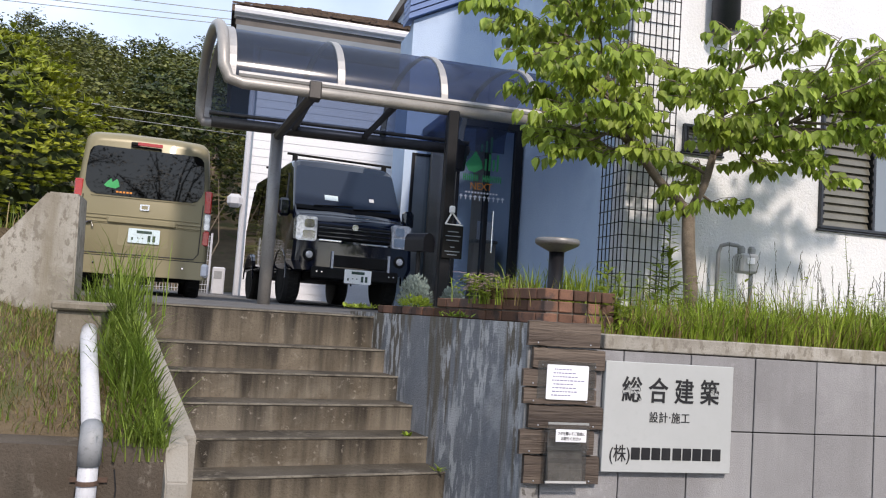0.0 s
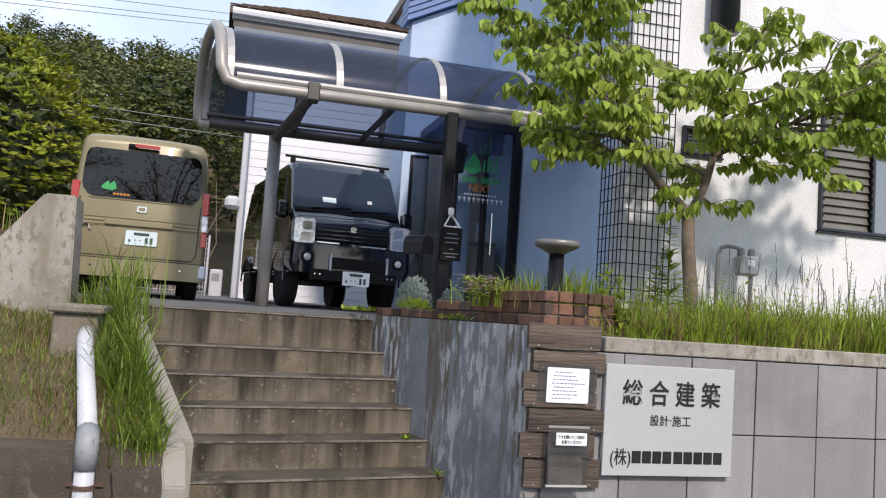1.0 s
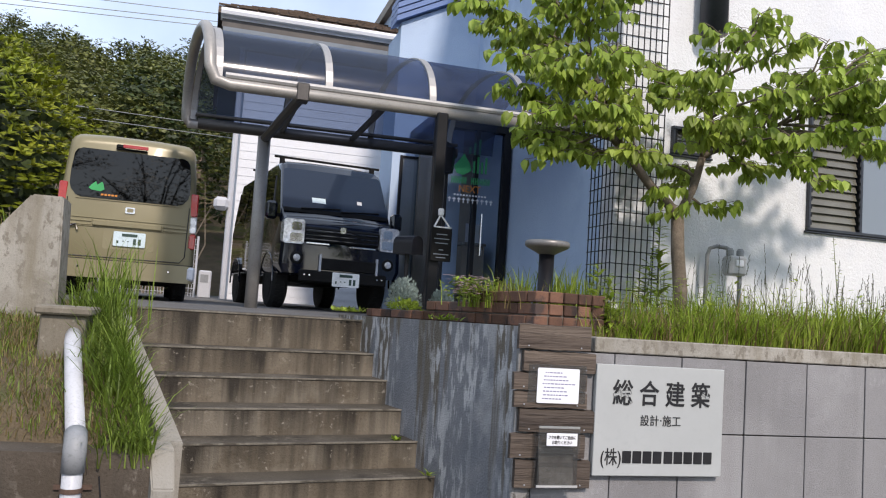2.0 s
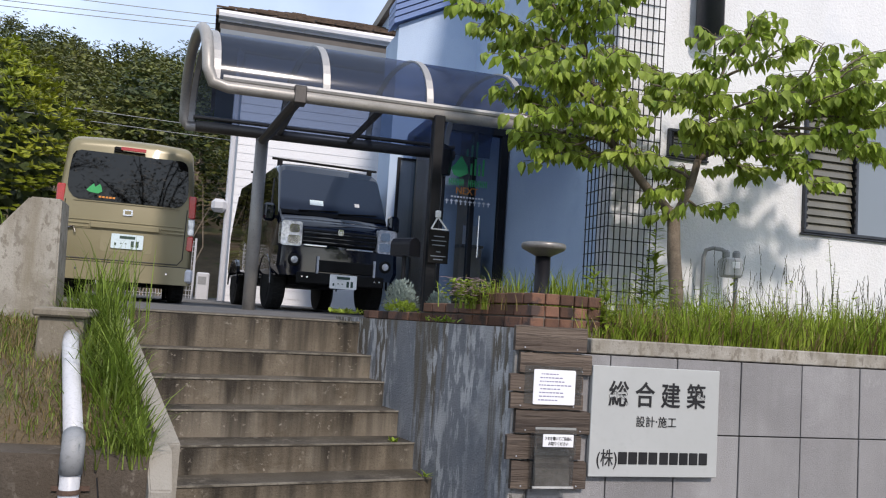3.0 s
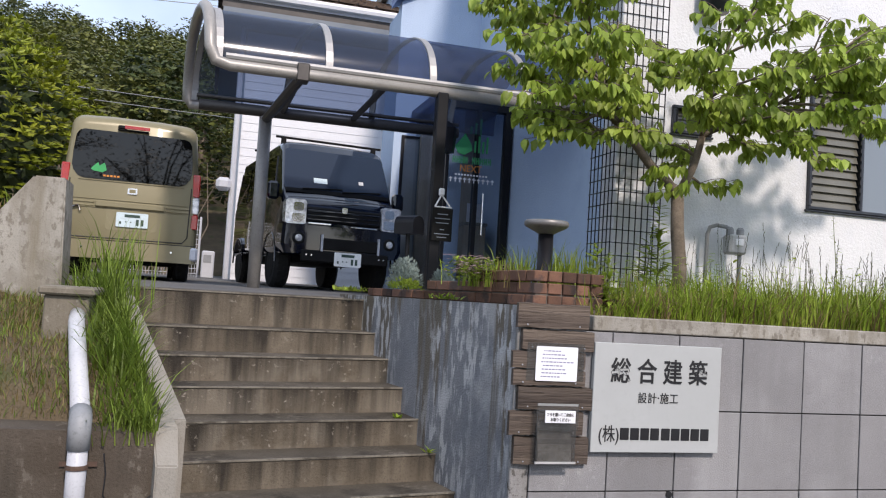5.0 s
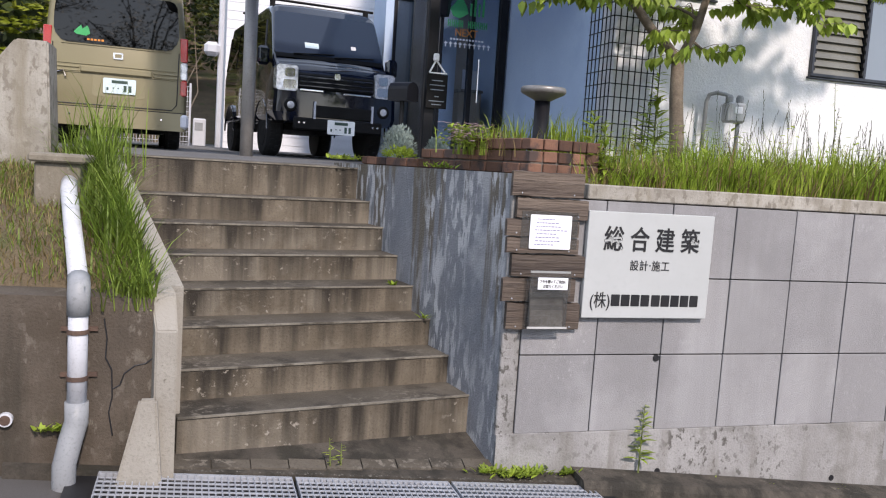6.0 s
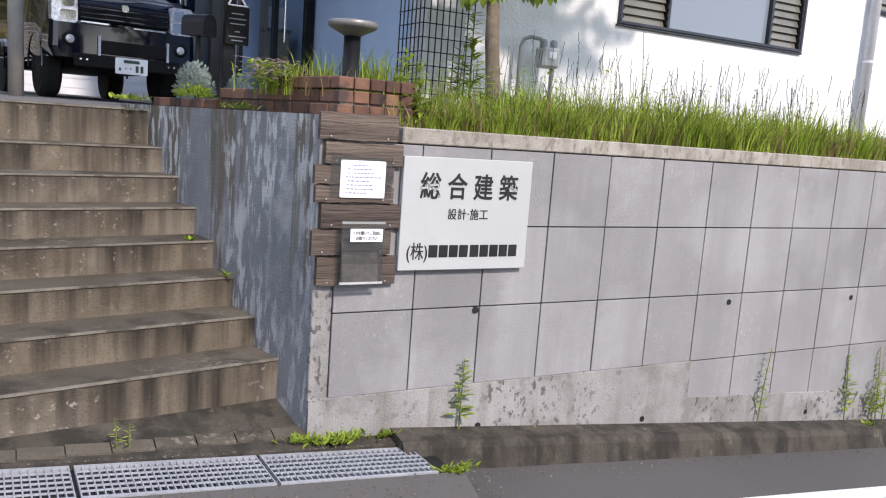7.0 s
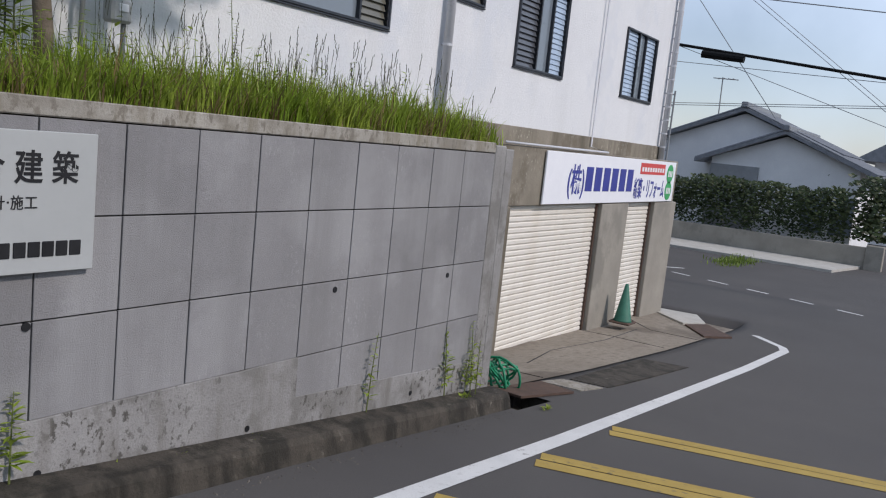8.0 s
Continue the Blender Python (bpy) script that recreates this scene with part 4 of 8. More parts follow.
# ---- entrance block, canopy and house behind ----
def entrance():
    Y = 11.7
    bm = B()
    extrude_xz(bm, [(1.27, 1.8), (1.27, 5.95), (2.6, 6.62), (2.6, 1.8)], Y, Y + 0.2)
    setting("wall_entrance", bm, M["blue_wall"], "pale blue rendered gable wall beside the entrance", "wall")
    bm = B()
    box(bm, 1.29, 1.45, Y + 0.2, 12.6, 1.8, 5.9)
    setting("wall_side", bm, M["blue_wall"], "pale blue side wall of the entrance block", "wall")
    bm = B()
    for k in range(4):
        extrude_xz(bm, [(1.18, 5.93 + 0.085 * k), (3.2, 6.95 + 0.085 * k), (3.2, 7.025 + 0.085 * k), (1.18, 6.005 + 0.085 * k)], Y - 0.10 - 0.02 * k, Y + 0.3)
    setting("gable_trim", bm, M["blue_trim"], "blue ribbed metal barge board along the gable", "trim")
    # glazed porch with the entrance door
    Y = 10.15
    root = thing("door_1", "dark-framed glass entrance door with fixed panes", "door", kind="structure")
    for x0, x1 in ((1.58, 1.62), (1.95, 2.0), (2.31, 2.40)):
        bm = B()
        box(bm, x0, x1, Y - 0.05, Y + 0.06, 1.93, 4.2, 0.004)
        part("door_frame", bm, M["black_metal"], root)
    bm = B()
    box(bm, 1.58, 2.40, Y - 0.05, Y + 0.06, 4.2, 4.32, 0.004)
    part("door_frame", bm, M["black_metal"], root)
    for x0, x1 in ((1.62, 1.95), (2.0, 2.31)):
        bm = B()
        box(bm, x0, x1, Y, Y + 0.008, 1.95, 4.2)
        part("pane", bm, M["pane_clear"], root)
    # Added side and roof are see-through to let light reach the lobby.
    bm = B()
    box(bm, 1.58, 1.62, Y + 0.06, 11.69, 1.93, 4.3)
    part("side_panel", bm, M["pane_clear"], root, "porch side made clear to let light into the lobby")
    bm = B()
    box(bm, 1.5, 2.42, Y - 0.1, 11.69, 4.325, 4.45, 0.01)
    part("porch_roof", bm, M["canopy"], root, "added porch roof, see-through to let light into the lobby")
    bm = B()
    tube(bm, [(2.07, Y - 0.05, 2.7), (2.07, Y - 0.05, 3.2)], 0.012, 8)
    part("door_handle", bm, M["chrome"], root, "long upright chrome handle")
    bm = B()
    box(bm, 1.63, 2.41, Y + 1.42, Y + 1.5, 1.9, 4.3)
    setting("lobby_wall", bm, M["lobby"], "dim brown lobby wall behind the door", "wall")
    # Added panel stands in for the blue that shows in the glass.
    bm = B()
    box(bm, 1.63, 1.93, Y + 0.42, Y + 0.5, 1.95, 4.28)
    setting("lobby_partition", bm, M["blue_wall"], "pale blue panel added behind the glass for the blue showing in it", "wall")
    root = thing("lobby_counter", "beige counter with white papers inside the entrance", "counter")
    bm = B()
    box(bm, 2.0, 2.30, Y + 0.45, Y + 0.85, 1.95, 2.85, 0.01)
    part("body", bm, M["lobby"], root)
    bm = B()
    box(bm, 1.98, 2.31, Y + 0.42, Y + 0.88, 2.85, 2.89, 0.006)
    part("countertop", bm, M["concrete_pale"], root)
    for k in range(3):
        bm = B()
        box(bm, 2.07, 2.27, Y + 0.5 + 0.03 * k, Y + 0.51 + 0.03 * k, 2.89, 3.06 + 0.04 * k)
        part("paper", bm, M["paper"], root, "white standing papers")
    # film lettering on the glass: green emblem shapes and plain bars
    root = thing("glass_lettering", "green, orange and white lettering on the entrance glass", "lettering")
    y = Y - 0.055
    bm = B()
    extrude_xz(bm, [(1.68, 3.74), (1.73, 3.80), (1.80, 3.90), (1.88, 3.78), (1.90, 3.70), (1.80, 3.64), (1.72, 3.66)], y - 0.002, y)
    part("emblem", bm, M["green_ink"], root, "green leaf-like emblem")
    for k in range(4):
        bm = B()
        box(bm, 1.92 + 0.05 * k, 1.945 + 0.05 * k, y - 0.002, y, 3.68, 3.82 + 0.06 * (k % 2))
        part("emblem", bm, M["green_ink"], root)
    for k in range(3):
        bm = B()
        box(bm, 1.86 + 0.06 * k, 1.885 + 0.06 * k, y - 0.002, y, 3.90, 3.99 + 0.05 * k)
        part("emblem", bm, M["green_ink"], root)
    for k in range(10):
        if k == 4:
            continue
        bm = B()
        xa = 1.66 + 0.049 * k
        box(bm, xa, xa + 0.012, y - 0.002, y, 3.54, 3.62)
        box(bm, xa + 0.026, xa + 0.038, y - 0.002, y, 3.54, 3.62)
        box(bm, xa + 0.012, xa + 0.026, y - 0.002, y, 3.573, 3.588)
        part("lettering", bm, M["green_ink"], root)
    words("lettering", "NEXT", 0.12, M["orange_ink"], (1.76, y, 3.44), root, 0.27)
    for k in range(10):
        bm = B()
        xa = 1.63 + 0.058 * k
        box(bm, xa, xa + 0.042, y - 0.002, y, 3.345, 3.358)
        box(bm, xa + 0.014, xa + 0.026, y - 0.003, y - 0.001, 3.31, 3.37)
        part("lettering", bm, M["white_ink"], root)
    for k in range(11):
        bm = B()
        xa = 1.70 + 0.038 * k
        box(bm, xa, xa + 0.024, y - 0.002, y, 3.392, 3.412)
        part("lettering", bm, M["white_ink"], root)
    Y = 11.7
    # frosted side window
    root = thing("window_6", "tall dark-framed frosted window beside the entrance", "window", kind="structure")
    bm = B()
    for a in ((1.38, 1.42, 2.2, 4.1), (1.72, 1.76, 2.2, 4.1), (1.42, 1.72, 2.2, 2.23), (1.42, 1.72, 4.07, 4.1)):
        box(bm, a[0], a[1], Y - 0.03, Y - 0.002, a[2], a[3])
    part("window_frame", bm, M["black_metal"], root)
    bm = B()
    box(bm, 1.42, 1.72, Y - 0.012, Y - 0.004, 2.23, 4.07)
    part("pane", bm, M["frost"], root)


M["lobby"] = material("lobby", (0.40, 0.33, 0.26), (0.50, 0.42, 0.34), 3, 0.6, bump=0.1)
M["pane_clear"] = glass("pane_clear", (0.86, 0.89, 0.92), 0.02, 0.88, 0.05, 1.0)
M["frost"] = material("frost", (0.16, 0.19, 0.22), (0.20, 0.23, 0.26), 2, 0.3, bump=0)
entrance()


def canopy():
    root = thing("entrance_canopy", "barrel-roofed canopy of tinted sheets on bronze posts", "canopy")
    F0, K0, E = Vector((-1.08, 8.0, 3.83)), Vector((-1.30, 9.8, 3.83)), Vector((1, 0.04, 0.012))
    L = 3.42
    mid, half = (F0 + K0) / 2, (F0 - K0) / 2

    def arch(t, d, grow=0.0):
        h = 0.66 * math.sin(t) ** 0.85 if 0 < t < math.pi else 0.0
        p = mid + half * (math.copysign(abs(math.cos(t)) ** 0.9, math.cos(t)) * (1 + grow)) + Vector((0, 0, h + grow * 0.5 * math.sin(t)))
        return p + E * d
    n = 22
    ds = [0.0, 0.95, 1.92, 2.85, L]
    for a, b in zip(ds, ds[1:]):
        bm = B()
        r = [[bm.verts.new(arch(math.pi * k / n, d)) for k in range(n + 1)] for d in (a + 0.02, b - 0.02)]
        for k in range(n):
            bm.faces.new((r[0][k], r[1][k], r[1][k + 1], r[0][k + 1]))
        part("roof_sheet", bm, M["canopy"], root, "tinted translucent sheet coloured bluer for the reflected sky", True)
    for d in ds[0:4]:
        bm = B()
        w = 0.032
        rr = []
        for k in range(n + 1):
            t = math.pi * k / n
            rr.append([bm.verts.new(arch(t, d + s * w, g)) for s, g in ((-1, 0.0), (1, 0.0), (1, 0.025), (-1, 0.025))])
        for p, q in zip(rr, rr[1:]):
            for k in range(4):
                bm.faces.new((p[k], p[(k + 1) % 4], q[(k + 1) % 4], q[k]))
        part("rib", bm, M["silver"], root)
    # tubular end hoop, swept out into both rails
    bm = B()
    pts = [F0 + E * L + Vector((0, -0.03, -0.02)), F0 + E * 0.1 + Vector((0, -0.03, -0.02)), F0 + Vector((-0.02, -0.02, 0.01))]
    pts += [arch(math.pi * k / n, -0.07 - 0.03 * math.sin(math.pi * k / n), 0.03) for k in range(1, n)]
    pts += [K0 + Vector((-0.07, 0.03, 0.03)), K0 + Vector((-0.05, 0.02, -0.02)), K0 + E * L * 0.86 + Vector((0, 0.02, -0.02))]
    tube(bm, pts, 0.052, 12)
    part("rail_hoop", bm, M["bronze"], root, "bent bronze tube framing the roof", True)
    bm = B()
    tube(bm, [K0 + E * 0.05 + Vector((0, -0.03, -0.02)), K0 + E * L * 0.86 + Vector((0, -0.03, -0.02))], 0.058, 12)
    part("rear_rail", bm, M["bronze_dark"], root, "dark rear rail", True)
    bm = B()
    tube(bm, [K0 + E * 0.02 + Vector((0, -0.03, 0.075)), K0 + E * L * 0.86 + Vector((0, -0.03, 0.075))], 0.022, 8)
    part("rear_flashing", bm, M["bronze_dark"], root, "", True)
    bm = B()
    tube(bm, [F0 + E * 0.06 + Vector((0, -0.035, 0.055)), F0 + E * L + Vector((0, -0.035, 0.055))], 0.03, 8)
    part("gutter", bm, M["silver"], root, "pale front gutter")
    for d in (0.72, 1.5):
        bm = B()
        tube(bm, [F0 + E * d, K0 + E * (d + 0.2)], 0.035, 6)
        part("tie_bar", bm, M["bronze_dark"], root)
    p = K0 + E * 0.75
    bm = B()
    tube(bm, [(p.x, p.y, 1.9), (p.x, p.y, p.z + 0.03)], 0.068, 14)
    part("post", bm, M["bronze"], root, "", True)
    bm = B()
    tube(bm, [(p.x, p.y, p.z - 0.1), F0 + E * 0.72 + Vector((0, 0, -0.03))], 0.05, 8)
    part("arm", bm, M["bronze_dark"], root)
    bm = B()
    c = F0 + E * 0.72
    box(bm, c.x - 0.055, c.x + 0.055, c.y - 0.09, c.y + 0.06, c.z - 0.09, c.z + 0.07, 0.01)
    part("bracket", bm, M["bronze_dark"], root)
    bm = B()
    box(bm, 0.875, 0.98, 7.98, 8.085, 1.9, 3.82, 0.01)
    part("post", bm, M["black_metal"], root, "black square post")


M["bronze_dark"] = material("bronze_dark", (0.06, 0.055, 0.052), (0.09, 0.083, 0.078), 4, 0.45, metal=0.5, bump=0.03)
canopy()


def chalkboard():
    root = thing("chalkboard", "small black chalkboard hung on the post", "chalkboard")
    bm = B()
    box(bm, 0.88, 1.07, 7.93, 7.95, 2.45, 2.75, 0.003)
    part("board", bm, M["plastic"], root)
    bm = B()
    for z, w in ((2.69, 0.10), (2.65, 0.14), (2.61, 0.12), (2.55, 0.04), (2.51, 0.14), (2.48, 0.09)):
        box(bm, 0.975 - w / 2, 0.975 + w / 2, 7.926, 7.93, z, z + 0.008)
    part("chalk_marks", bm, M["frost"], root, "faint chalk bars")
    root = thing("doll_ornament", "small white hanging ornament above the chalkboard", "ornament")
    bm = B()
    box(bm, 0.93, 0.98, 7.92, 7.96, 2.86, 2.93, 0.01)
    tube(bm, [(0.95, 7.94, 2.86), (0.90, 7.94, 2.76)], 0.008, 6)
    tube(bm, [(0.95, 7.94, 2.88), (1.04, 7.94, 2.77)], 0.008, 6)
    tube(bm, [(0.9, 7.94, 2.76), (1.06, 7.94, 2.76)], 0.006, 6)
    part("body", bm, M["white_ink"], root)
    root = thing("mailbox", "black metal mailbox on a thin post", "mailbox")
    bm = B()
    extrude_xz(bm, [(0.0, 0.0), (0.0, 0.10)] + [(0.1 - 0.1 * math.cos(a), 0.10 + 0.07 * math.sin(a)) for a in (0.4, 0.9, 1.57, 2.2, 2.7)] + [(0.2, 0.10), (0.2, 0.0)], -0.11, 0.11)
    bmesh.ops.transform(bm, matrix=pose(0.63, 7.98, 2.495, 0, 0, 38) @ Matrix.Diagonal((0.8, 1, 1, 1)), verts=bm.verts[:])
    part("box", bm, M["black_metal"], root)
    bm = B()
    tube(bm, [(0.69, 8.03, 1.9), (0.69, 8.03, 2.5)], 0.02, 8)
    part("post", bm, M["black_metal"], root)
    root = thing("wall_lamp", "black lantern on a wall arm by the entrance", "lamp")
    bm = B()
    tube(bm, [(1.50, 10.14, 3.95), (1.50, 9.95, 4.0), (1.50, 9.85, 3.92)], 0.018, 8)
    part("arm", bm, M["black_metal"], root)
    bm = B()
    lathe(bm, [(0.10, 0.0), (0.13, 0.28), (0.03, 0.36)], 6, (1.50, 9.85, 3.6))
    part("shade", bm, M["black_metal"], root)


chalkboard()


def neighbour_house():
    root = thing("neighbour_house", "white-sided house with a brown shingle roof behind the car park", "house")
    Y = 16.0
    x0, x1 = -0.62, 6.0
    bm = B()
    box(bm, x0, x1, Y, Y + 7, 1.9, 6.55)
    part("wall", bm, M["mortar"], root)
    n = 30
    for k in range(n):
        z = 1.95 + 4.55 * k / n
        h = 4.55 / n
        bm = B()
        a = [bm.verts.new(v) for v in ((x0 - 0.01, Y - 0.012, z), (x1, Y - 0.012, z), (x1, Y - 0.004, z + h), (x0 - 0.01, Y - 0.004, z + h))]
        bm.faces.new(a)
        b = [bm.verts.new(v) for v in ((x0 - 0.01, Y, z), (x1, Y, z))]
        bm.faces.new((a[1], a[0], b[0], b[1]))
        part("siding_board", bm, M["siding"], root)
    bm = B()
    box(bm, x0 - 0.014, x0 - 0.002, Y, Y + 7, 1.95, 6.5)
    part("side_wall", bm, M["siding"], root)
    bm = B()
    for z, d in ((7.05, 0), (7.0, 0.12)):
        tube(bm, [(-1.15, Y - 0.75 + d, z - 0.12), (6, Y - 0.75 + d, z - 0.12)], 0.075, 8)
    part("gutter", bm, M["paper"], root, "white eaves gutter")
    bm = B()
    box(bm, -1.1, 6.4, Y - 0.7, Y + 8, 6.55, 6.68)
    part("soffit", bm, M["frost"], root, "grey soffit boards")
    bm = B()
    box(bm, -1.12, 6.4, Y - 0.68, Y - 0.62, 6.68, 6.88)
    part("fascia", bm, M["bronze_dark"], root)
    bm = B()
    v = [bm.verts.new(p) for p in ((-1.2, Y - 0.8, 7.0), (6.5, Y - 0.8, 7.0), (6.5, Y + 3.5, 8.62), (0.6, Y + 3.5, 8.62), (-1.2, Y + 7.6, 7.0))]
    w = [bm.verts.new(p.co - Vector((0, 0, 0.12))) for p in v]
    bm.faces.new((v[0], v[1], v[2], v[3]))
    bm.faces.new((v[0], v[3], v[4]))
    bm.faces.new((w[0], w[1], v[1], v[0]))
    bm.faces.new((w[4], w[0], v[0], v[4]))
    part("roof", bm, M["shingle"], root)
    rnd = random.Random(3)
    bm = B()      # one shingle, laid many times
    extrude_xz(bm, [(0, 0), (0.33, 0), (0.33, 0.03), (0, 0.03)], 0, 0.5)
    tile = mesh_of(bm, "shingle", M["shingle"])
    for r in range(9):
        t = r / 9
        x = -1.2 + 1.8 * t
        while x < 6:
            o = new("shingle", tile)
            o.parent = root
            o.matrix_basis = pose(x, Y - 0.83 + 4.3 * t, 7.0 + 1.62 * t + rnd.uniform(0, 0.02), 18.5) @ Matrix.Diagonal((rnd.uniform(0.85, 1.0), 1, 1, 1))
            x += 0.345
    # downpipe and wall box at the near corner
    bm = B()
    tube(bm, [(x0 - 0.1, Y - 0.08, 1.95), (x0 - 0.1, Y - 0.08, 6.6)], 0.05, 8)
    part("down_pipe", bm, M["pvc"], root)
    bm = B()
    box(bm, x0 - 0.38, x0 - 0.12, Y - 0.3, Y - 0.05, 3.55, 3.78, 0.06)
    part("vent_hood", bm, M["pvc"], root)
    root = thing("meter_box", "pale grey outdoor unit by the house corner", "outdoor unit")
    bm = B()
    box(bm, -1.14, -0.93, 15.3, 15.6, 1.98, 2.45, 0.02)
    part("body", bm, M["pvc"], root)
    bm = B()
    box(bm, -1.11, -0.98, 15.294, 15.3, 2.25, 2.38)
    part("grille", bm, M["pvc_grey"], root)
    root = thing("mesh_fence", "pale wire mesh fence at the back of the car park", "fence")
    for x in (-2.6, -1.2):
        bm = B()
        tube(bm, [(x, 15.8, 1.95), (x, 15.8, 3.05)], 0.02, 6)
        part("post", bm, M["pvc"], root)
    bm = B()
    for k in range(12):
        z = 2.05 + 0.085 * k
        box(bm, -2.6, -1.18, 15.79, 15.798, z, z + 0.008)
    for k in range(29):
        x = -2.6 + 0.05 * k
        box(bm, x, x + 0.006, 15.8, 15.806, 2.0, 3.0)
    part("wire_mesh", bm, M["pvc"], root)


neighbour_house()


# ---- vans ----
def van_ring(s, zb, zt, hb, ht, r):
    """Half of a body section, bottom to top, then mirrored."""
    zm = zb + (zt - zb) * 0.45
    half = [(hb - 0.09, zb), (hb - 0.02, zb + 0.03), (hb, zb + 0.1), (hb, zm), (ht + (hb - ht) * 0.25, zm + (zt - r - zm) * 0.75), (ht, zt - r)]
    half += [(ht - r + r * math.cos(a), zt - r + r * math.sin(a)) for a in (0.4, 0.8, 1.2)] + [(ht - r, zt), (ht * 0.4, zt + 0.015)]
    return [(x, s, z) for x, z in half] + [(-x, s, z) for x, z in half[::-1]]


def loft(bm, rings, caps=True):
    R = [[bm.verts.new(p) for p in r] for r in rings]
    k = len(R[0])
    for a, b in zip(R, R[1:]):
        for i in range(k):
            bm.faces.new((a[i], a[(i + 1) % k], b[(i + 1) % k], b[i]))
    if caps:
        bm.faces.new(R[0][::-1])
        bm.faces.new(R[-1])
    bmesh.ops.recalc_face_normals(bm, faces=bm.faces[:])
    return bm


def wheel(root, x, y, r, w):
    side = 1 if x > 0 else -1
    bm = B()
    prof = [(r * 0.62, -w / 2), (r * 0.9, -w / 2), (r, -w * 0.32), (r, w * 0.32), (r * 0.9, w / 2), (r * 0.62, w / 2)]
    lathe(bm, prof, 24)
    for k in range(28):      # tread blocks
        a = 2 * math.pi * k / 28
        for o in (-0.3, 0.05):
            box(bm, r - 0.004, r + 0.008, -0.018, 0.018, o * w, (o + 0.25) * w, 0, Matrix.Rotation(a + o * 0.2, 4, "Z"))
    bmesh.ops.transform(bm, matrix=pose(x, y, r, 0, 90, 0), verts=bm.verts[:])
    tyre = part("wheel", bm, M["rubber"], root)
    bm = B()
    lathe(bm, [(r * 0.15, w / 2), (r * 0.3, w * 0.42), (r * 0.55, w * 0.35), (r * 0.62, w / 2 + 0.004), (r * 0.6, 0)], 20)
    for k in range(5):
        box(bm, 0.02, r * 0.6, -0.03, 0.03, w * 0.35, w * 0.48, 0.004, Matrix.Rotation(2 * math.pi * k / 5, 4, "Z"))
    bmesh.ops.transform(bm, matrix=pose(x, y, r, 0, 90 * side, 0), verts=bm.verts[:])
    part("rim", bm, M["plastic"], tyre)


def rounded(x0, x1, z0, z1, r, n=4, top=0.0):
    """A rounded rectangle of (x, z); top draws the upper corners in."""
    out = []
    for cx, cz, a0, in_ in ((x1 - r, z0 + r, -90, 0), (x1 - r - top, z1 - r, 0, 1), (x0 + r + top, z1 - r, 90, 1), (x0 + r, z0 + r, 180, 0)):
        out += [(cx + r * math.cos(radians(a0 + 90 * k / n)), cz + r * math.sin(radians(a0 + 90 * k / n))) for k in range(n + 1)]
    return out


def number_plate(root, x, y, z, mat):
    bm = B()
    extrude_xz(bm, rounded(x - 0.165, x + 0.165, z - 0.0825, z + 0.0825, 0.012), y, y + 0.008)
    p = part("number_plate", bm, mat, root, "number plate with plain bars")
    for xa, xb, za, zb in ((-0.08, 0.08, 0.03, 0.062), (-0.13, -0.11, -0.05, -0.02), (-0.07, -0.055, -0.03, -0.018), (-0.02, -0.005, -0.03, -0.018), (0.04, 0.07, -0.06, 0.01), (0.09, 0.12, -0.06, 0.01)):
        bm = B()
        box(bm, x + xa, x + xb, y - 0.003, y, z + za, z + zb)
        part("plate_bar", bm, M["plate_ink"], p)


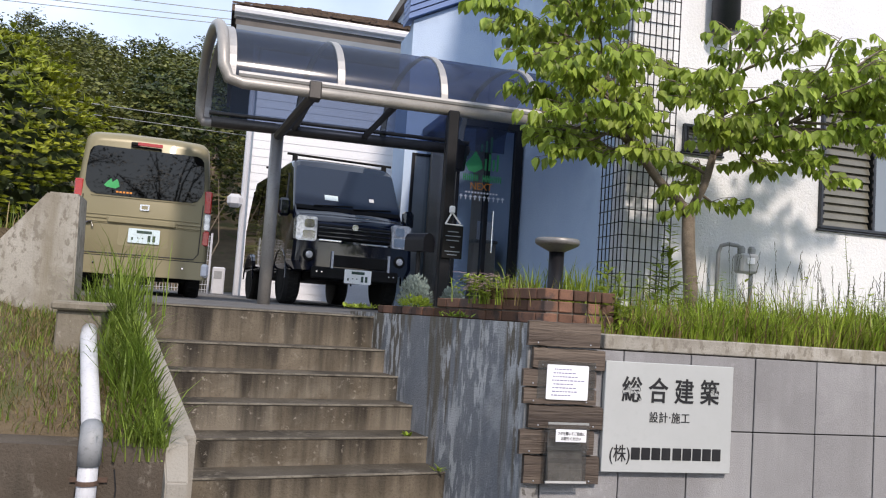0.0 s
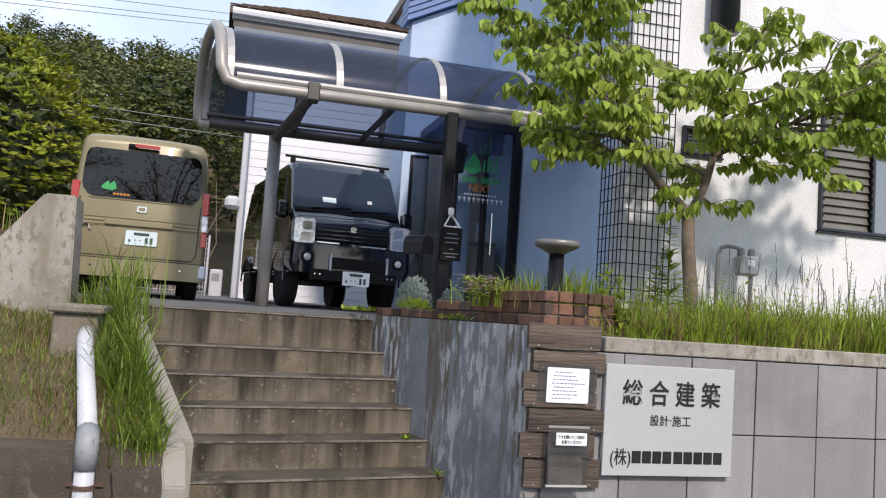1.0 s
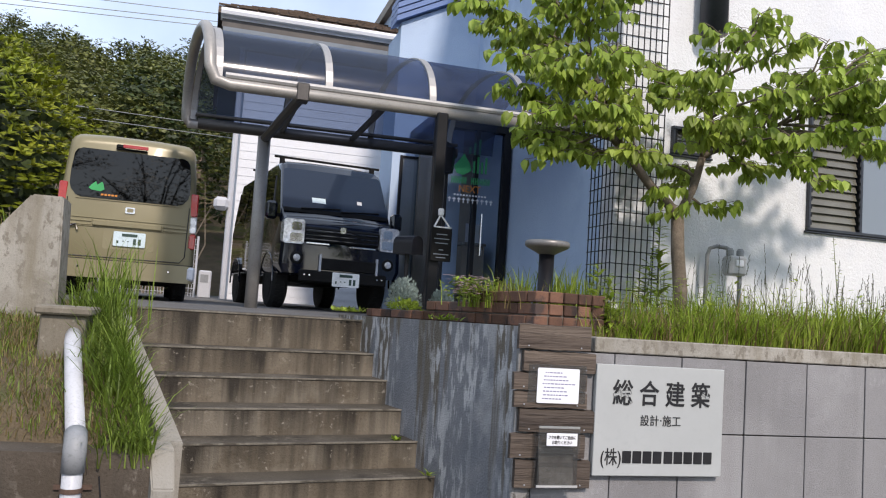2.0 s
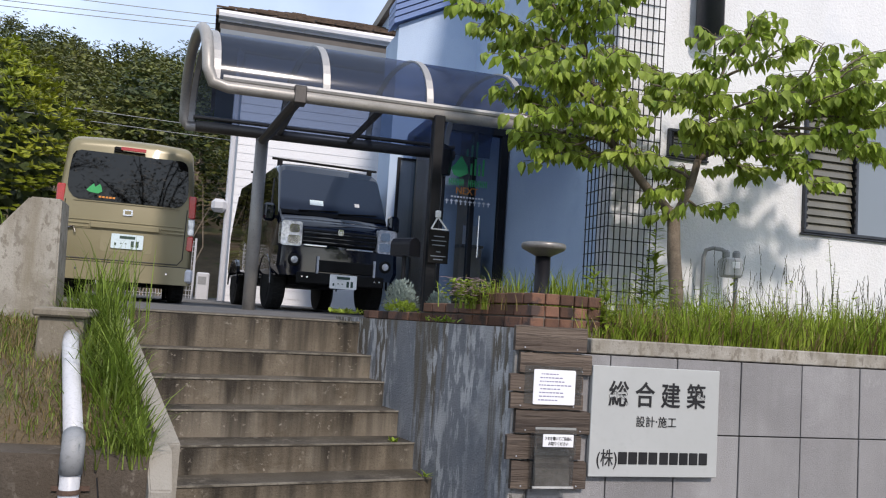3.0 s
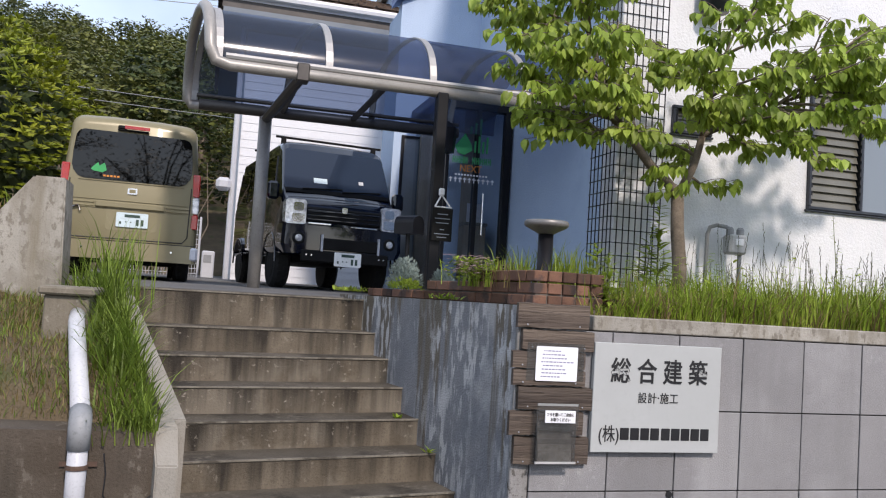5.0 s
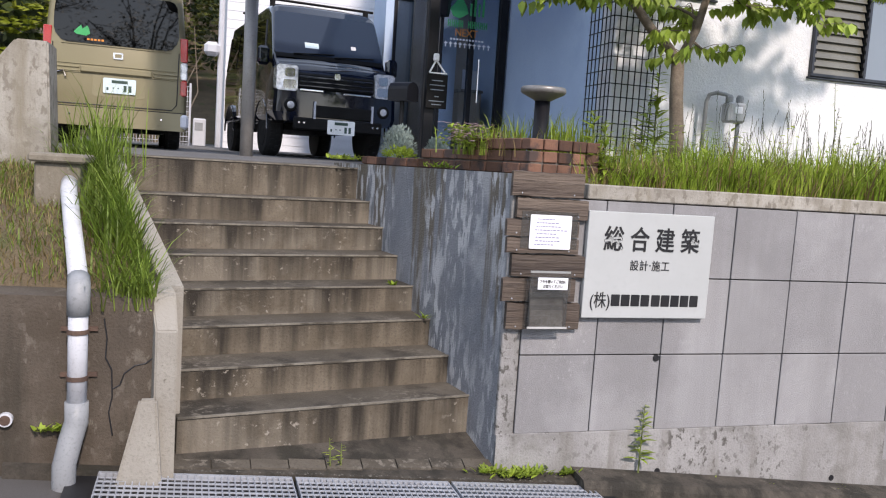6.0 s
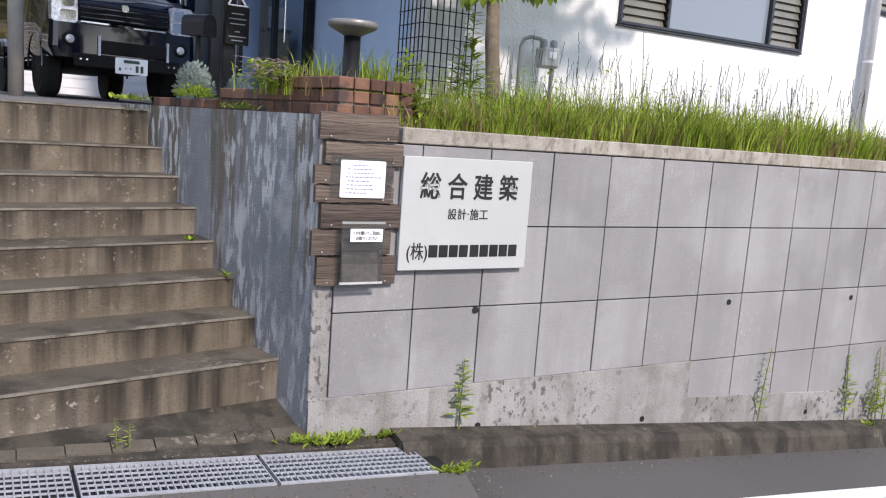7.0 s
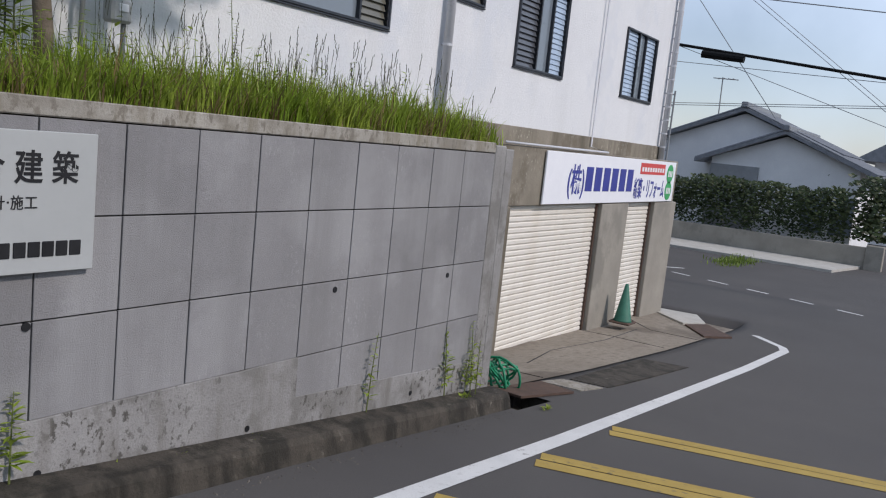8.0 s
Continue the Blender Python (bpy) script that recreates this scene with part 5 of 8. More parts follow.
def green_van():
    root = thing("green_van", "olive-beige kei van parked with its tail to the stairs", "van", at=pose(-1.90, 10.42, 1.915, 0, 0, 4) @ Matrix.Diagonal((1.0, 1.0, 0.965, 1)))
    bm = B()
    loft(bm, [van_ring(0.0, 0.30, 1.74, 0.66, 0.58, 0.10), van_ring(0.03, 0.27, 1.79, 0.70, 0.63, 0.12), van_ring(0.12, 0.25, 1.84, 0.725, 0.66, 0.13), van_ring(0.4, 0.24, 1.86, 0.735, 0.67, 0.13),
              van_ring(2.3, 0.24, 1.86, 0.735, 0.67, 0.13), van_ring(2.75, 0.24, 1.70, 0.735, 0.66, 0.13), van_ring(3.05, 0.24, 1.15, 0.73, 0.68, 0.1), van_ring(3.35, 0.28, 0.98, 0.68, 0.62, 0.08)])
    part("body", bm, M["van_green"], root, "", True)
    y = -0.004
    bm = B()
    pane = [(-0.50, 1.115), (0.50, 1.115), (0.555, 1.135), (0.605, 1.20), (0.622, 1.26), (0.618, 1.42), (0.598, 1.60), (0.57, 1.645), (0.52, 1.665)]
    pane += [(-x, z) for x, z in pane[2:][::-1]]
    extrude_xz(bm, pane, y - 0.012, y + 0.02)
    bmesh.ops.bevel(bm, geom=[e for e in bm.edges if abs(e.verts[0].co.y - (y - 0.012)) < 1e-4 and abs(e.verts[1].co.y - (y - 0.012)) < 1e-4], offset=0.008, segments=2, affect="EDGES")
    part("rear_window", bm, M["dark_glass"], root, "dark tinted rear window")
    # hatch seam
    bm = B()
    seam = [(-0.63, y + 0.004, 1.1), (-0.62, y, 0.52), (-0.57, y, 0.455), (0.57, y, 0.455), (0.62, y, 0.52), (0.63, y + 0.004, 1.1)]
    tube(bm, seam, 0.006, 6)
    part("hatch_seam", bm, M["ink"], root)
    for z, w in ((0.885, 0.60), (0.79, 0.60), (1.095, 0.55)):      # pressed lines across the hatch
        bm = B()
        box(bm, -w, w, -0.010, 0.004, z, z + 0.008, 0.002)
        part("pressed_line", bm, M["van_green"], root)
    bm = B()
    tube(bm, [(-0.72, -0.03, 0.425), (-0.64, -0.052, 0.425), (0.64, -0.052, 0.425), (0.72, -0.03, 0.425)], 0.005, 6)
    part("bumper_seam", bm, M["ink"], root)
    for x in (-0.46, 0.46):
        bm = B()
        box(bm, x - 0.012, x + 0.012, -0.068, -0.055, 0.325, 0.35, 0.004)
        part("parking_sensor", bm, M["chrome"], root)
    bm = B()
    tube(bm, [(-0.25, 0.02, 0.20), (-0.25, -0.05, 0.20)], 0.025, 10)
    part("exhaust", bm, M["chrome"], root)
    # bumper
    bm = B()
    loft(bm, [[(x_ * k, s_, 0.22 + z_) for x_, z_ in ((-0.72, 0.0), (0.72, 0.0), (0.735, 0.08), (0.70, 0.20), (-0.70, 0.20), (-0.735, 0.08))] for s_, k in ((-0.06, 0.94), (-0.045, 0.985), (0.0, 1.0), (0.12, 1.02))])
    part("bumper", bm, M["van_green"], root)
    for s_ in (-1, 1):
        bm = B()
        box(bm, s_ * 0.735 - 0.085, s_ * 0.735 + 0.01 if s_ > 0 else s_ * 0.735 + 0.085, -0.075, 0.1, 0.25, 0.41, 0.025)
        part("bumper_corner", bm, M["pvc"], root, "grey bumper corner")
        # lamp cluster
        x0, x1 = (0.635, 0.722) if s_ > 0 else (-0.722, -0.635)
        for z0, z1, m_ in ((1.0, 1.27, "lens_red"), (0.80, 1.0, "lens_clear"), (0.62, 0.80, "lens_red")):
            bm = B()
            box(bm, x0, x1, 0.0, 0.09, z0 + 0.003, z1, 0.012)
            part("tail_lamp", bm, M[m_], root)
    # garnish and crease lines
    bm = B()
    box(bm, -0.36, 0.36, -0.035, 0.01, 0.80, 0.87, 0.012)
    part("garnish", bm, M["van_green"], root)
    for z in (0.80, 0.84):
        for xa, xb in ((-0.62, -0.37), (0.37, 0.62)):
            bm = B()
            box(bm, xa, xb, -0.012, 0.01, z, z + 0.022, 0.006)
            part("crease", bm, M["van_green"], root)
    bm = B()
    extrude_xz(bm, rounded(-0.24, 0.29, 0.55, 0.80, 0.03), -0.003, 0.004)
    part("plate_recess", bm, M["van_green"], root)
    number_plate(root, 0.03, -0.022, 0.675, M["plate_blue"])
    bm = B()
    extrude_xz(bm, rounded(-0.04, 0.06, 0.97, 1.04, 0.01), -0.014, 0.0)
    part("badge", bm, M["chrome"], root, "plain chrome badge")
    bm = B()
    extrude_xz(bm, rounded(-0.022, 0.042, 0.985, 1.025, 0.008), -0.017, -0.013)
    part("badge_field", bm, M["van_green"], root)
    bm = B()
    box(bm, -0.19, -0.10, -0.04, 0.08, 1.70, 1.745, 0.012)
    box(bm, -0.19, 0.13, -0.03, 0.08, 1.685, 1.705, 0.006)
    part("lamp_housing", bm, M["plastic"], root)
    bm = B()
    box(bm, -0.12, 0.14, -0.058, -0.045, 1.705, 1.745, 0.004)
    part("brake_lamp", bm, M["lens_red"], root)
    bm = B()
    extrude_xz(bm, [(-0.43, 1.22), (-0.40, 1.20), (-0.31, 1.19), (-0.27, 1.215), (-0.285, 1.275), (-0.30, 1.30), (-0.345, 1.26), (-0.36, 1.30), (-0.40, 1.26)], -0.022, -0.018)
    part("window_sticker", bm, M["green_ink"], root, "green shape on the rear window")
    bm = B()
    for k in range(5):
        box(bm, -0.30 + 0.035 * k, -0.275 + 0.035 * k, -0.021, -0.018, 1.145, 1.165)
    part("sticker_bars", bm, M["orange_ink"], root)
    bm = B()
    tube(bm, [(-0.60, -0.02, 0.77), (-0.52, -0.03, 0.80), (-0.50, -0.03, 0.74)], 0.012, 6)
    part("wiper", bm, M["chrome"], root)
    for x in (-0.6, 0.6):
        wheel(root, x, 0.55, 0.28, 0.16)
        wheel(root, x, 2.9, 0.28, 0.16)
    bm = B()
    box(bm, -0.55, 0.55, 0.3, 3.0, 0.20, 0.30)
    part("underbody", bm, M["plastic"], root)


M["plate_blue"] = material("plate_blue", (0.58, 0.70, 0.74), (0.62, 0.74, 0.78), 5, 0.4, bump=0)
green_van()


def black_van():
    root = thing("black_van", "lifted black kei van parked facing the stairs", "van", at=pose(0.49, 10.6, 1.92, 0, 0, 8))
    bm = B()
    loft(bm, [van_ring(0.0, 0.50, 0.98, 0.665, 0.63, 0.05), van_ring(0.03, 0.46, 1.04, 0.705, 0.68, 0.06), van_ring(0.12, 0.42, 1.09, 0.73, 0.705, 0.06), van_ring(0.27, 0.40, 1.155, 0.737, 0.70, 0.06),
              van_ring(0.63, 0.40, 1.80, 0.737, 0.655, 0.10), van_ring(0.82, 0.40, 1.865, 0.737, 0.65, 0.10), van_ring(3.2, 0.40, 1.86, 0.735, 0.64, 0.10), van_ring(3.36, 0.44, 1.75, 0.70, 0.60, 0.12)])
    part("body", bm, M["van_black"], root, "", True)
    # windscreen lies on the slope between bonnet and roof
    d = Vector((0, 0.36, 0.645)).normalized()
    nrm = Vector((0, -d.z, d.y))
    base = Vector((0, 0.277, 1.168)) + nrm * 0.006

    def slope(bm, pts, off, thick):
        a = [bm.verts.new(base + Vector((x, 0, 0)) + d * t + nrm * off) for x, t in pts]
        b = [bm.verts.new(base + Vector((x, 0, 0)) + d * t + nrm * (off - thick)) for x, t in pts]
        bm.faces.new(a)
        for i in range(len(a)):
            j = (i + 1) % len(a)
            bm.faces.new((a[i], b[i], b[j], a[j]))
        bmesh.ops.recalc_face_normals(bm, faces=bm.faces[:])
    bm = B()
    slope(bm, rounded(-0.675, 0.675, 0.03, 0.655, 0.06, 5, 0.04), 0.004, 0.02)
    part("windscreen", bm, M["screen"], root, "windscreen coloured dark blue for the reflected sky")
    bm = B()
    slope(bm, rounded(-0.66, 0.66, 0.0, 0.055, 0.012), 0.009, 0.02)
    part("cowl", bm, M["plastic"], root)
    for x0, x1 in ((-0.45, 0.05), (0.05, 0.55)):
        bm = B()
        tube(bm, [base + Vector((x0, 0, 0)) + d * 0.05 + nrm * 0.02, base + Vector((x1, 0, 0)) + d * 0.09 + nrm * 0.02], 0.009, 6)
        part("wiper", bm, M["plastic"], root)
    for x, t, w, h, m_ in ((-0.30, 0.16, 0.17, 0.075, "plate_blue"), (0.28, 0.2, 0.06, 0.05, "pvc")):
        bm = B()
        slope(bm, [(x, t), (x + w, t), (x + w, t + h), (x, t + h)], 0.008, 0.003)
        part("window_sticker", bm, M[m_], root)
    # face: grille, lamps, bumper
    bm = B()
    box(bm, -0.47, 0.47, -0.025, 0.05, 0.80, 0.985, 0.02)
    part("grille", bm, M["plastic"], root)
    for z in (0.83, 0.88, 0.93):
        bm = B()
        box(bm, -0.45, 0.45, -0.035, -0.02, z, z + 0.018, 0.004)
        part("grille_bar", bm, M["van_black"], root)
    for x0, x1, z in ((-0.44, -0.16, 0.775), (0.08, 0.42, 0.765)):
        bm = B()
        box(bm, x0, x1, -0.06, -0.03, z, z + 0.022, 0.006)
        part("grille_trim", bm, M["chrome"], root)
    bm = B()
    extrude_xz(bm, rounded(-0.035, 0.035, 0.935, 1.005, 0.02), -0.045, -0.02)
    part("badge", bm, M["chrome"], root, "plain chrome badge")
    for s_ in (-1, 1):
        bm = B()
        x0, x1 = sorted((s_ * 0.47, s_ * 0.715))
        extrude_xz(bm, rounded(x0, x1, 0.765, 1.055, 0.035), -0.005, 0.15)
        for v in bm.verts:
            v.co.y += 0.25 * max(0, abs(v.co.x) - 0.60) ** 1.3 - 0.05
        hl = part("headlight", bm, M["lens_clear"], root, "large clear rectangular headlight")
        for zz, hw in ((0.84, 0.075), (0.97, 0.06)):
            bm = B()
            extrude_xz(bm, rounded(s_ * 0.565 - hw, s_ * 0.565 + hw, zz - 0.05, zz + 0.05, 0.03), -0.059, -0.03)
            part("reflector", bm, M["chrome"], hl)
        bm = B()
        lathe(bm, [(0.075, -0.02), (0.075, 0.02), (0.06, 0.03)], 16)
        bmesh.ops.transform(bm, matrix=pose(s_ * 0.56, -0.10, 0.60, 90), verts=bm.verts[:])
        fg = part("fog_lamp", bm, M["plastic"], root)
        bm = B()
        lathe(bm, [(0.045, 0.0), (0.04, 0.012), (0.015, 0.016)], 14)
        bmesh.ops.transform(bm, matrix=pose(s_ * 0.56, -0.125, 0.60, 90), verts=bm.verts[:])
        part("fog_glass", bm, M["lens_clear"], fg)
        # mirrors
        bm = B()
        box(bm, s_ * 0.80 - 0.07, s_ * 0.80 + 0.07, 0.28, 0.40, 1.06, 1.28, 0.03)
        part("mirror", bm, M["van_black"], root)
        bm = B()
        box(bm, s_ * 0.72 - 0.04, s_ * 0.72 + 0.04, 0.32, 0.36, 1.10, 1.14)
        part("mirror_arm", bm, M["plastic"], root)
        # side windows and belt
        for ya, yb in ((0.58, 1.38), (1.46, 2.35), (2.42, 3.15)):
            bm = B()
            pts = [(ya + (0.02 if ya < 0.9 else 0), 1.18), (yb, 1.18), (yb, 1.66), (ya + (0.22 if ya < 0.9 else 0), 1.66)]
            a = [bm.verts.new((s_ * (0.742 - 0.12 * (z - 1.1)), y_, z)) for y_, z in pts]
            b = [bm.verts.new((s_ * (0.70 - 0.12 * (z - 1.1)), y_, z)) for y_, z in pts]
            bm.faces.new(a)
            for i in range(4):
                bm.faces.new((a[i], b[i], b[(i + 1) % 4], a[(i + 1) % 4]))
            bmesh.ops.recalc_face_normals(bm, faces=bm.faces[:])
            part("side_window", bm, M["dark_glass"], root)
        # wheel arch flares
        for yc in (0.62, 2.75):
            bm = B()
            pts = [(s_ * 0.735, yc + 0.36 * math.cos(a), 0.32 + 0.36 * math.sin(a)) for a in (k * math.pi / 12 for k in range(13))]
            tube(bm, pts, 0.012, 6)
            part("arch_flare", bm, M["van_black"], root)
    bm = B()
    loft(bm, [[(x_ * k, s_, z_) for x_, z_ in ((-0.70, 0.42), (0.70, 0.42), (0.745, 0.52), (0.735, 0.76), (-0.735, 0.76), (-0.745, 0.52))] for s_, k in ((-0.115, 0.90), (-0.095, 0.965), (-0.03, 1.0), (0.27, 1.0))])
    part("bumper", bm, M["van_black"], root)
    bm = B()
    box(bm, -0.52, 0.55, -0.145, -0.09, 0.33, 0.47, 0.015)
    guard = part("bumper_guard", bm, M["plastic"], root)
    for x in (-0.46, -0.40, 0.43, 0.49):
        bm = B()
        box(bm, x - 0.01, x + 0.01, -0.150, -0.143, 0.40, 0.42, 0.004)
        part("bolt", bm, M["chrome"], guard)
    bm = B()
    box(bm, -0.28, 0.42, -0.13, -0.1, 0.48, 0.62, 0.01)
    part("lower_grille", bm, M["plastic"], root)
    for x in (-0.28, 0.42):
        bm = B()
        box(bm, x - 0.012, x + 0.012, -0.145, -0.1, 0.46, 0.66)
        part("guard_upright", bm, M["steel"], root)
    number_plate(root, 0.04, -0.156, 0.38, M["plate"])
    for x, y_ in ((-0.62, 0.62), (0.62, 0.62), (-0.62, 2.75), (0.62, 2.75)):
        wheel(root, x, y_, 0.315, 0.19)
    bm = B()
    box(bm, -0.5, 0.5, 0.35, 3.1, 0.33, 0.45)
    part("underbody", bm, M["plastic"], root)
    for yb in (0.85, 2.2):
        bm = B()
        tube(bm, [(-0.70, yb, 1.915), (0.70, yb, 1.915)], 0.016, 8)
        bar = part("rack_bar", bm, M["plastic"], root)
        for x in (-0.6, 0.6):
            bm = B()
            box(bm, x - 0.03, x + 0.03, yb - 0.03, yb + 0.03, 1.82, 1.925, 0.01)
            part("rack_foot", bm, M["plastic"], bar)


# Body adds a dark blue for sky mirrored in the windscreen.
M["screen"] = glass("screen", (0.08, 0.12, 0.20), 0.02, 0.2, 0.35, 0.45)
black_van()


# ---- sign, notice board ----
def wall_sign():
    root = thing("company_sign", "white metal company sign with black characters on the wall", "sign")
    x0, x1, z0, z1, y = 1.166, 2.016, 1.116, 1.753, 5.145
    bm = B()
    box(bm, x0, x1, y, y + 0.035, z0, z1, 0.003)
    part("board", bm, M["sign"], root)
    for k, ch in enumerate("総合建築"):
        words("lettering", ch, 0.156, M["ink"], (1.274 + 0.1725 * k, y - 0.002, 1.536), root, 0.129, "", 0.0022)
    for k, ch in enumerate("設計"):
        words("lettering", ch, 0.068, M["ink"], (1.460 + 0.0640 * k, y - 0.002, 1.412), root, 0.056)
    for k, ch in enumerate("施工"):
        words("lettering", ch, 0.068, M["ink"], (1.606 + 0.0640 * k, y - 0.002, 1.412), root, 0.056)
    bm = B()
    box(bm, 1.590, 1.598, y - 0.003, y, 1.434, 1.442)
    part("lettering", bm, M["ink"], root)
    words("lettering", "(株)", 0.105, M["ink"], (1.215, y - 0.002, 1.186), root, 0.128)
    xa = 1.352          # company name, as plain bars
    for k in range(9):
        bm = B()
        box(bm, xa, xa + 0.057, y - 0.004, y, 1.190, 1.260, 0.003)
        part("lettering", bm, M["ink"], root)
        xa += 0.0665 if k != 3 else 0.072


wall_sign()


def notice_board():
    root = thing("notice_board", "rough dark brown plank board fixed to the wall corner", "board")
    rnd = random.Random(8)
    for x0, x1, z0, z1 in ((0.678, 1.123, 1.815, 1.958), (0.714, 1.16, 1.69, 1.808), (0.66, 1.11, 1.585, 1.685), (0.668, 1.115, 1.487, 1.58), (0.705, 1.165, 1.35, 1.482), (0.66, 1.115, 1.205, 1.343), (0.695, 1.155, 1.04, 1.198)):
        bm = B()
        n = 14
        rows = []
        for i in range(n + 1):
            x = x0 + (x1 - x0) * i / n
            a = rnd.uniform(-0.003, 0.003)
            rows.append([bm.verts.new(p) for p in ((x, 5.185, z0 + a), (x, 5.152, z0 + a + 0.004), (x, 5.148 + rnd.uniform(0, 0.003), (z0 + z1) / 2 + rnd.uniform(-0.01, 0.01)), (x, 5.152, z1 + a - 0.004), (x, 5.185, z1 + a))])
        for p, q in zip(rows, rows[1:]):
            for k in range(4):
                bm.faces.new((p[k], p[k + 1], q[k + 1], q[k]))
        for r in (rows[0], rows[-1]):
            bm.faces.new(r)
        bmesh.ops.recalc_face_normals(bm, faces=bm.faces[:])
        plank = part("plank", bm, M["wood"], root)
        for xs in (x0 + 0.06, x1 - 0.06):
            bm = B()
            lathe(bm, [(0.005, 0), (0.004, 0.003)], 8)
            bmesh.ops.transform(bm, matrix=pose(xs, 5.150, z0 + 0.02, 90), verts=bm.verts[:])
            part("nail", bm, M["steel"], plank)
    y = 5.147
    root = thing("notice_sheet", "white printed notice in a clear plastic sleeve", "notice")
    bm = B()
    box(bm, 0.745, 1.10, y - 0.002, y, 1.52, 1.735)
    part("sleeve", bm, M["film"], root, "crumpled clear plastic sleeve")
    bm = B()
    extrude_xz(bm, rounded(0.798, 1.056, 1.518, 1.715, 0.008), y - 0.006, y - 0.003)
    part("sheet", bm, M["paper"], root)
    rnd = random.Random(2)
    for k in range(8):
        z = 1.687 - 0.021 * k
        x = 0.825 + rnd.uniform(0, 0.02)
        bm = B()
        end = 1.03 - rnd.uniform(0, 0.09)
        while x < end:
            w = rnd.uniform(0.006, 0.02)
            box(bm, x, x + w, y - 0.0072, y - 0.0062, z, z + 0.006)
            x += w + 0.006
        tagged(part("print_line", bm, M["print"], root), kind="stuff")
    root = thing("leaflet_box", "clear plastic leaflet box with a white label", "leaflet box")
    bm = B()
    for a in ((0.805, 1.046, y - 0.055, y - 0.05, 1.06, 1.27), (0.805, 0.81, y - 0.055, y - 0.001, 1.06, 1.36), (1.041, 1.046, y - 0.055, y - 0.001, 1.06, 1.36), (0.805, 1.046, y - 0.055, y - 0.001, 1.06, 1.066)):
        box(bm, *a)
    part("body", bm, M["film"], root)
    bm = B()
    box(bm, 0.798, 1.054, y - 0.066, y - 0.058, 1.245, 1.40, 0.004)
    part("lid", bm, M["film"], root, "hinged clear lid")
    bm = B()
    box(bm, 0.845, 1.032, y - 0.071, y - 0.067, 1.29, 1.36, 0.002)
    lab = part("label_card", bm, M["paper"], root, "white card with black print")
    words("lettering", "フタを開いてご自由に", 0.022, M["ink"], (0.855, y - 0.072, 1.330), lab, 0.165)
    words("lettering", "お取りください", 0.022, M["ink"], (0.878, y - 0.072, 1.302), lab, 0.12)
    for k in range(6):
        bm = B()
        box(bm, 0.822, 1.028, y - 0.044 + 0.006 * k, y - 0.040 + 0.006 * k, 1.07, 1.135 + 0.03 * k)
        part("leaflet", bm, M["leaflet"], root)
    # Opaque pale rims put the clear plastic's edge glint into colour.
    for z in (1.06, 1.385):
        bm = B()
        box(bm, 0.802, 1.05, y - 0.06, y - 0.052, z, z + 0.012)
        part("rim", bm, M["edge_glint"], root, "pale opaque strip for the glint of the plastic edge")


M["print"] = material("print", (0.16, 0.15, 0.30), (0.22, 0.2, 0.36), 5, 0.6, bump=0)
M["edge_glint"] = material("edge_glint", (0.42, 0.42, 0.41), (0.5, 0.5, 0.49), 9, 0.2, bump=0)
M["leaflet"] = material("leaflet", (0.075, 0.062, 0.052), (0.17, 0.15, 0.13), 14, 0.5, bump=0.05, vary=0.5)
notice_board()


# ---- brick planter and bollard lamp ----
def planter():
    root = thing("brick_planter", "low stepped planter of dark red-brown bricks", "planter")
    C = Vector((0.872, 5.40, 0))
    V = Vector((VX, VY, 0))
    X = Vector((0.985, 0.17, 0)).normalized()
    meshes = {}

    def brick(p, ang, w):
        if w not in meshes:
            bm = B()
            box(bm, 0, w - 0.009, 0, 0.095, 0, 0.066, 0.005)
            meshes[w] = mesh_of(bm, "brick", M["brick"])
        o = new("brick", meshes[w])
        o.parent = root
        o.matrix_basis = Matrix.Translation(p) @ Matrix.Rotation(ang, 4, "Z")
    rnd = random.Random(4)
    for c, lim in enumerate((2.75, 1.52, 0.80)):
        z = 1.94 + 0.0755 * c
        b = 0.0
        k = 0
        while b < lim - 0.05:
            w = 0.21 if (k + c) % 2 or k > 1 else 0.105
            w = min(w, round(lim - b, 3))
            p = C + V * (b + w) + Vector((0, 0, z - 0.0065 * (b + w))) + X * rnd.uniform(-0.003, 0.003)
            brick(p, math.atan2(-V.y, -V.x), w)
            b += w
            k += 1
        b, lim2 = 0.10, (0.90, 0.46, 0.42)[c]
        k = 0
        while b < lim2:
            w = 0.105
            p = C + X * b + Vector((0, rnd.uniform(-0.003, 0.003), z))
            brick(p, math.atan2(X.y, X.x), w)
            b += w
    bm = B()
    D = 0.012
    a = C + V * 2.75 + X * 0.02
    prism(bm, [(C.x + D, C.y + D * 1.5), (C.x + X.x * 0.5, C.y + X.y * 0.5 + D), (C.x + X.x * 0.5 - 0.25, C.y + 1.0), (a.x + 0.3, a.y), (a.x, a.y)], 1.9, lambda x, y: 2.05 - 0.03 * (y - 5.4))
    part("mortar_core", bm, M["mortar"], root)
    root = thing("bollard_lamp", "black post lamp with a wide grey disc top", "lamp")
    bm = B()
    lathe(bm, [(0.058, 0.0), (0.058, 0.03), (0.05, 0.035), (0.05, 0.29)], 20, (1.085, 5.78, 2.12))
    part("post", bm, M["black_metal"], root, "", True)
    bm = B()
    lathe(bm, [(0.05, 0.0), (0.07, 0.012), (0.136, 0.045), (0.147, 0.056), (0.147, 0.078), (0.138, 0.088), (0.0001, 0.10)], 28, (1.085, 5.78, 2.41))
    part("disc", bm, M["lamp_disc"], root, "", True)


planter()


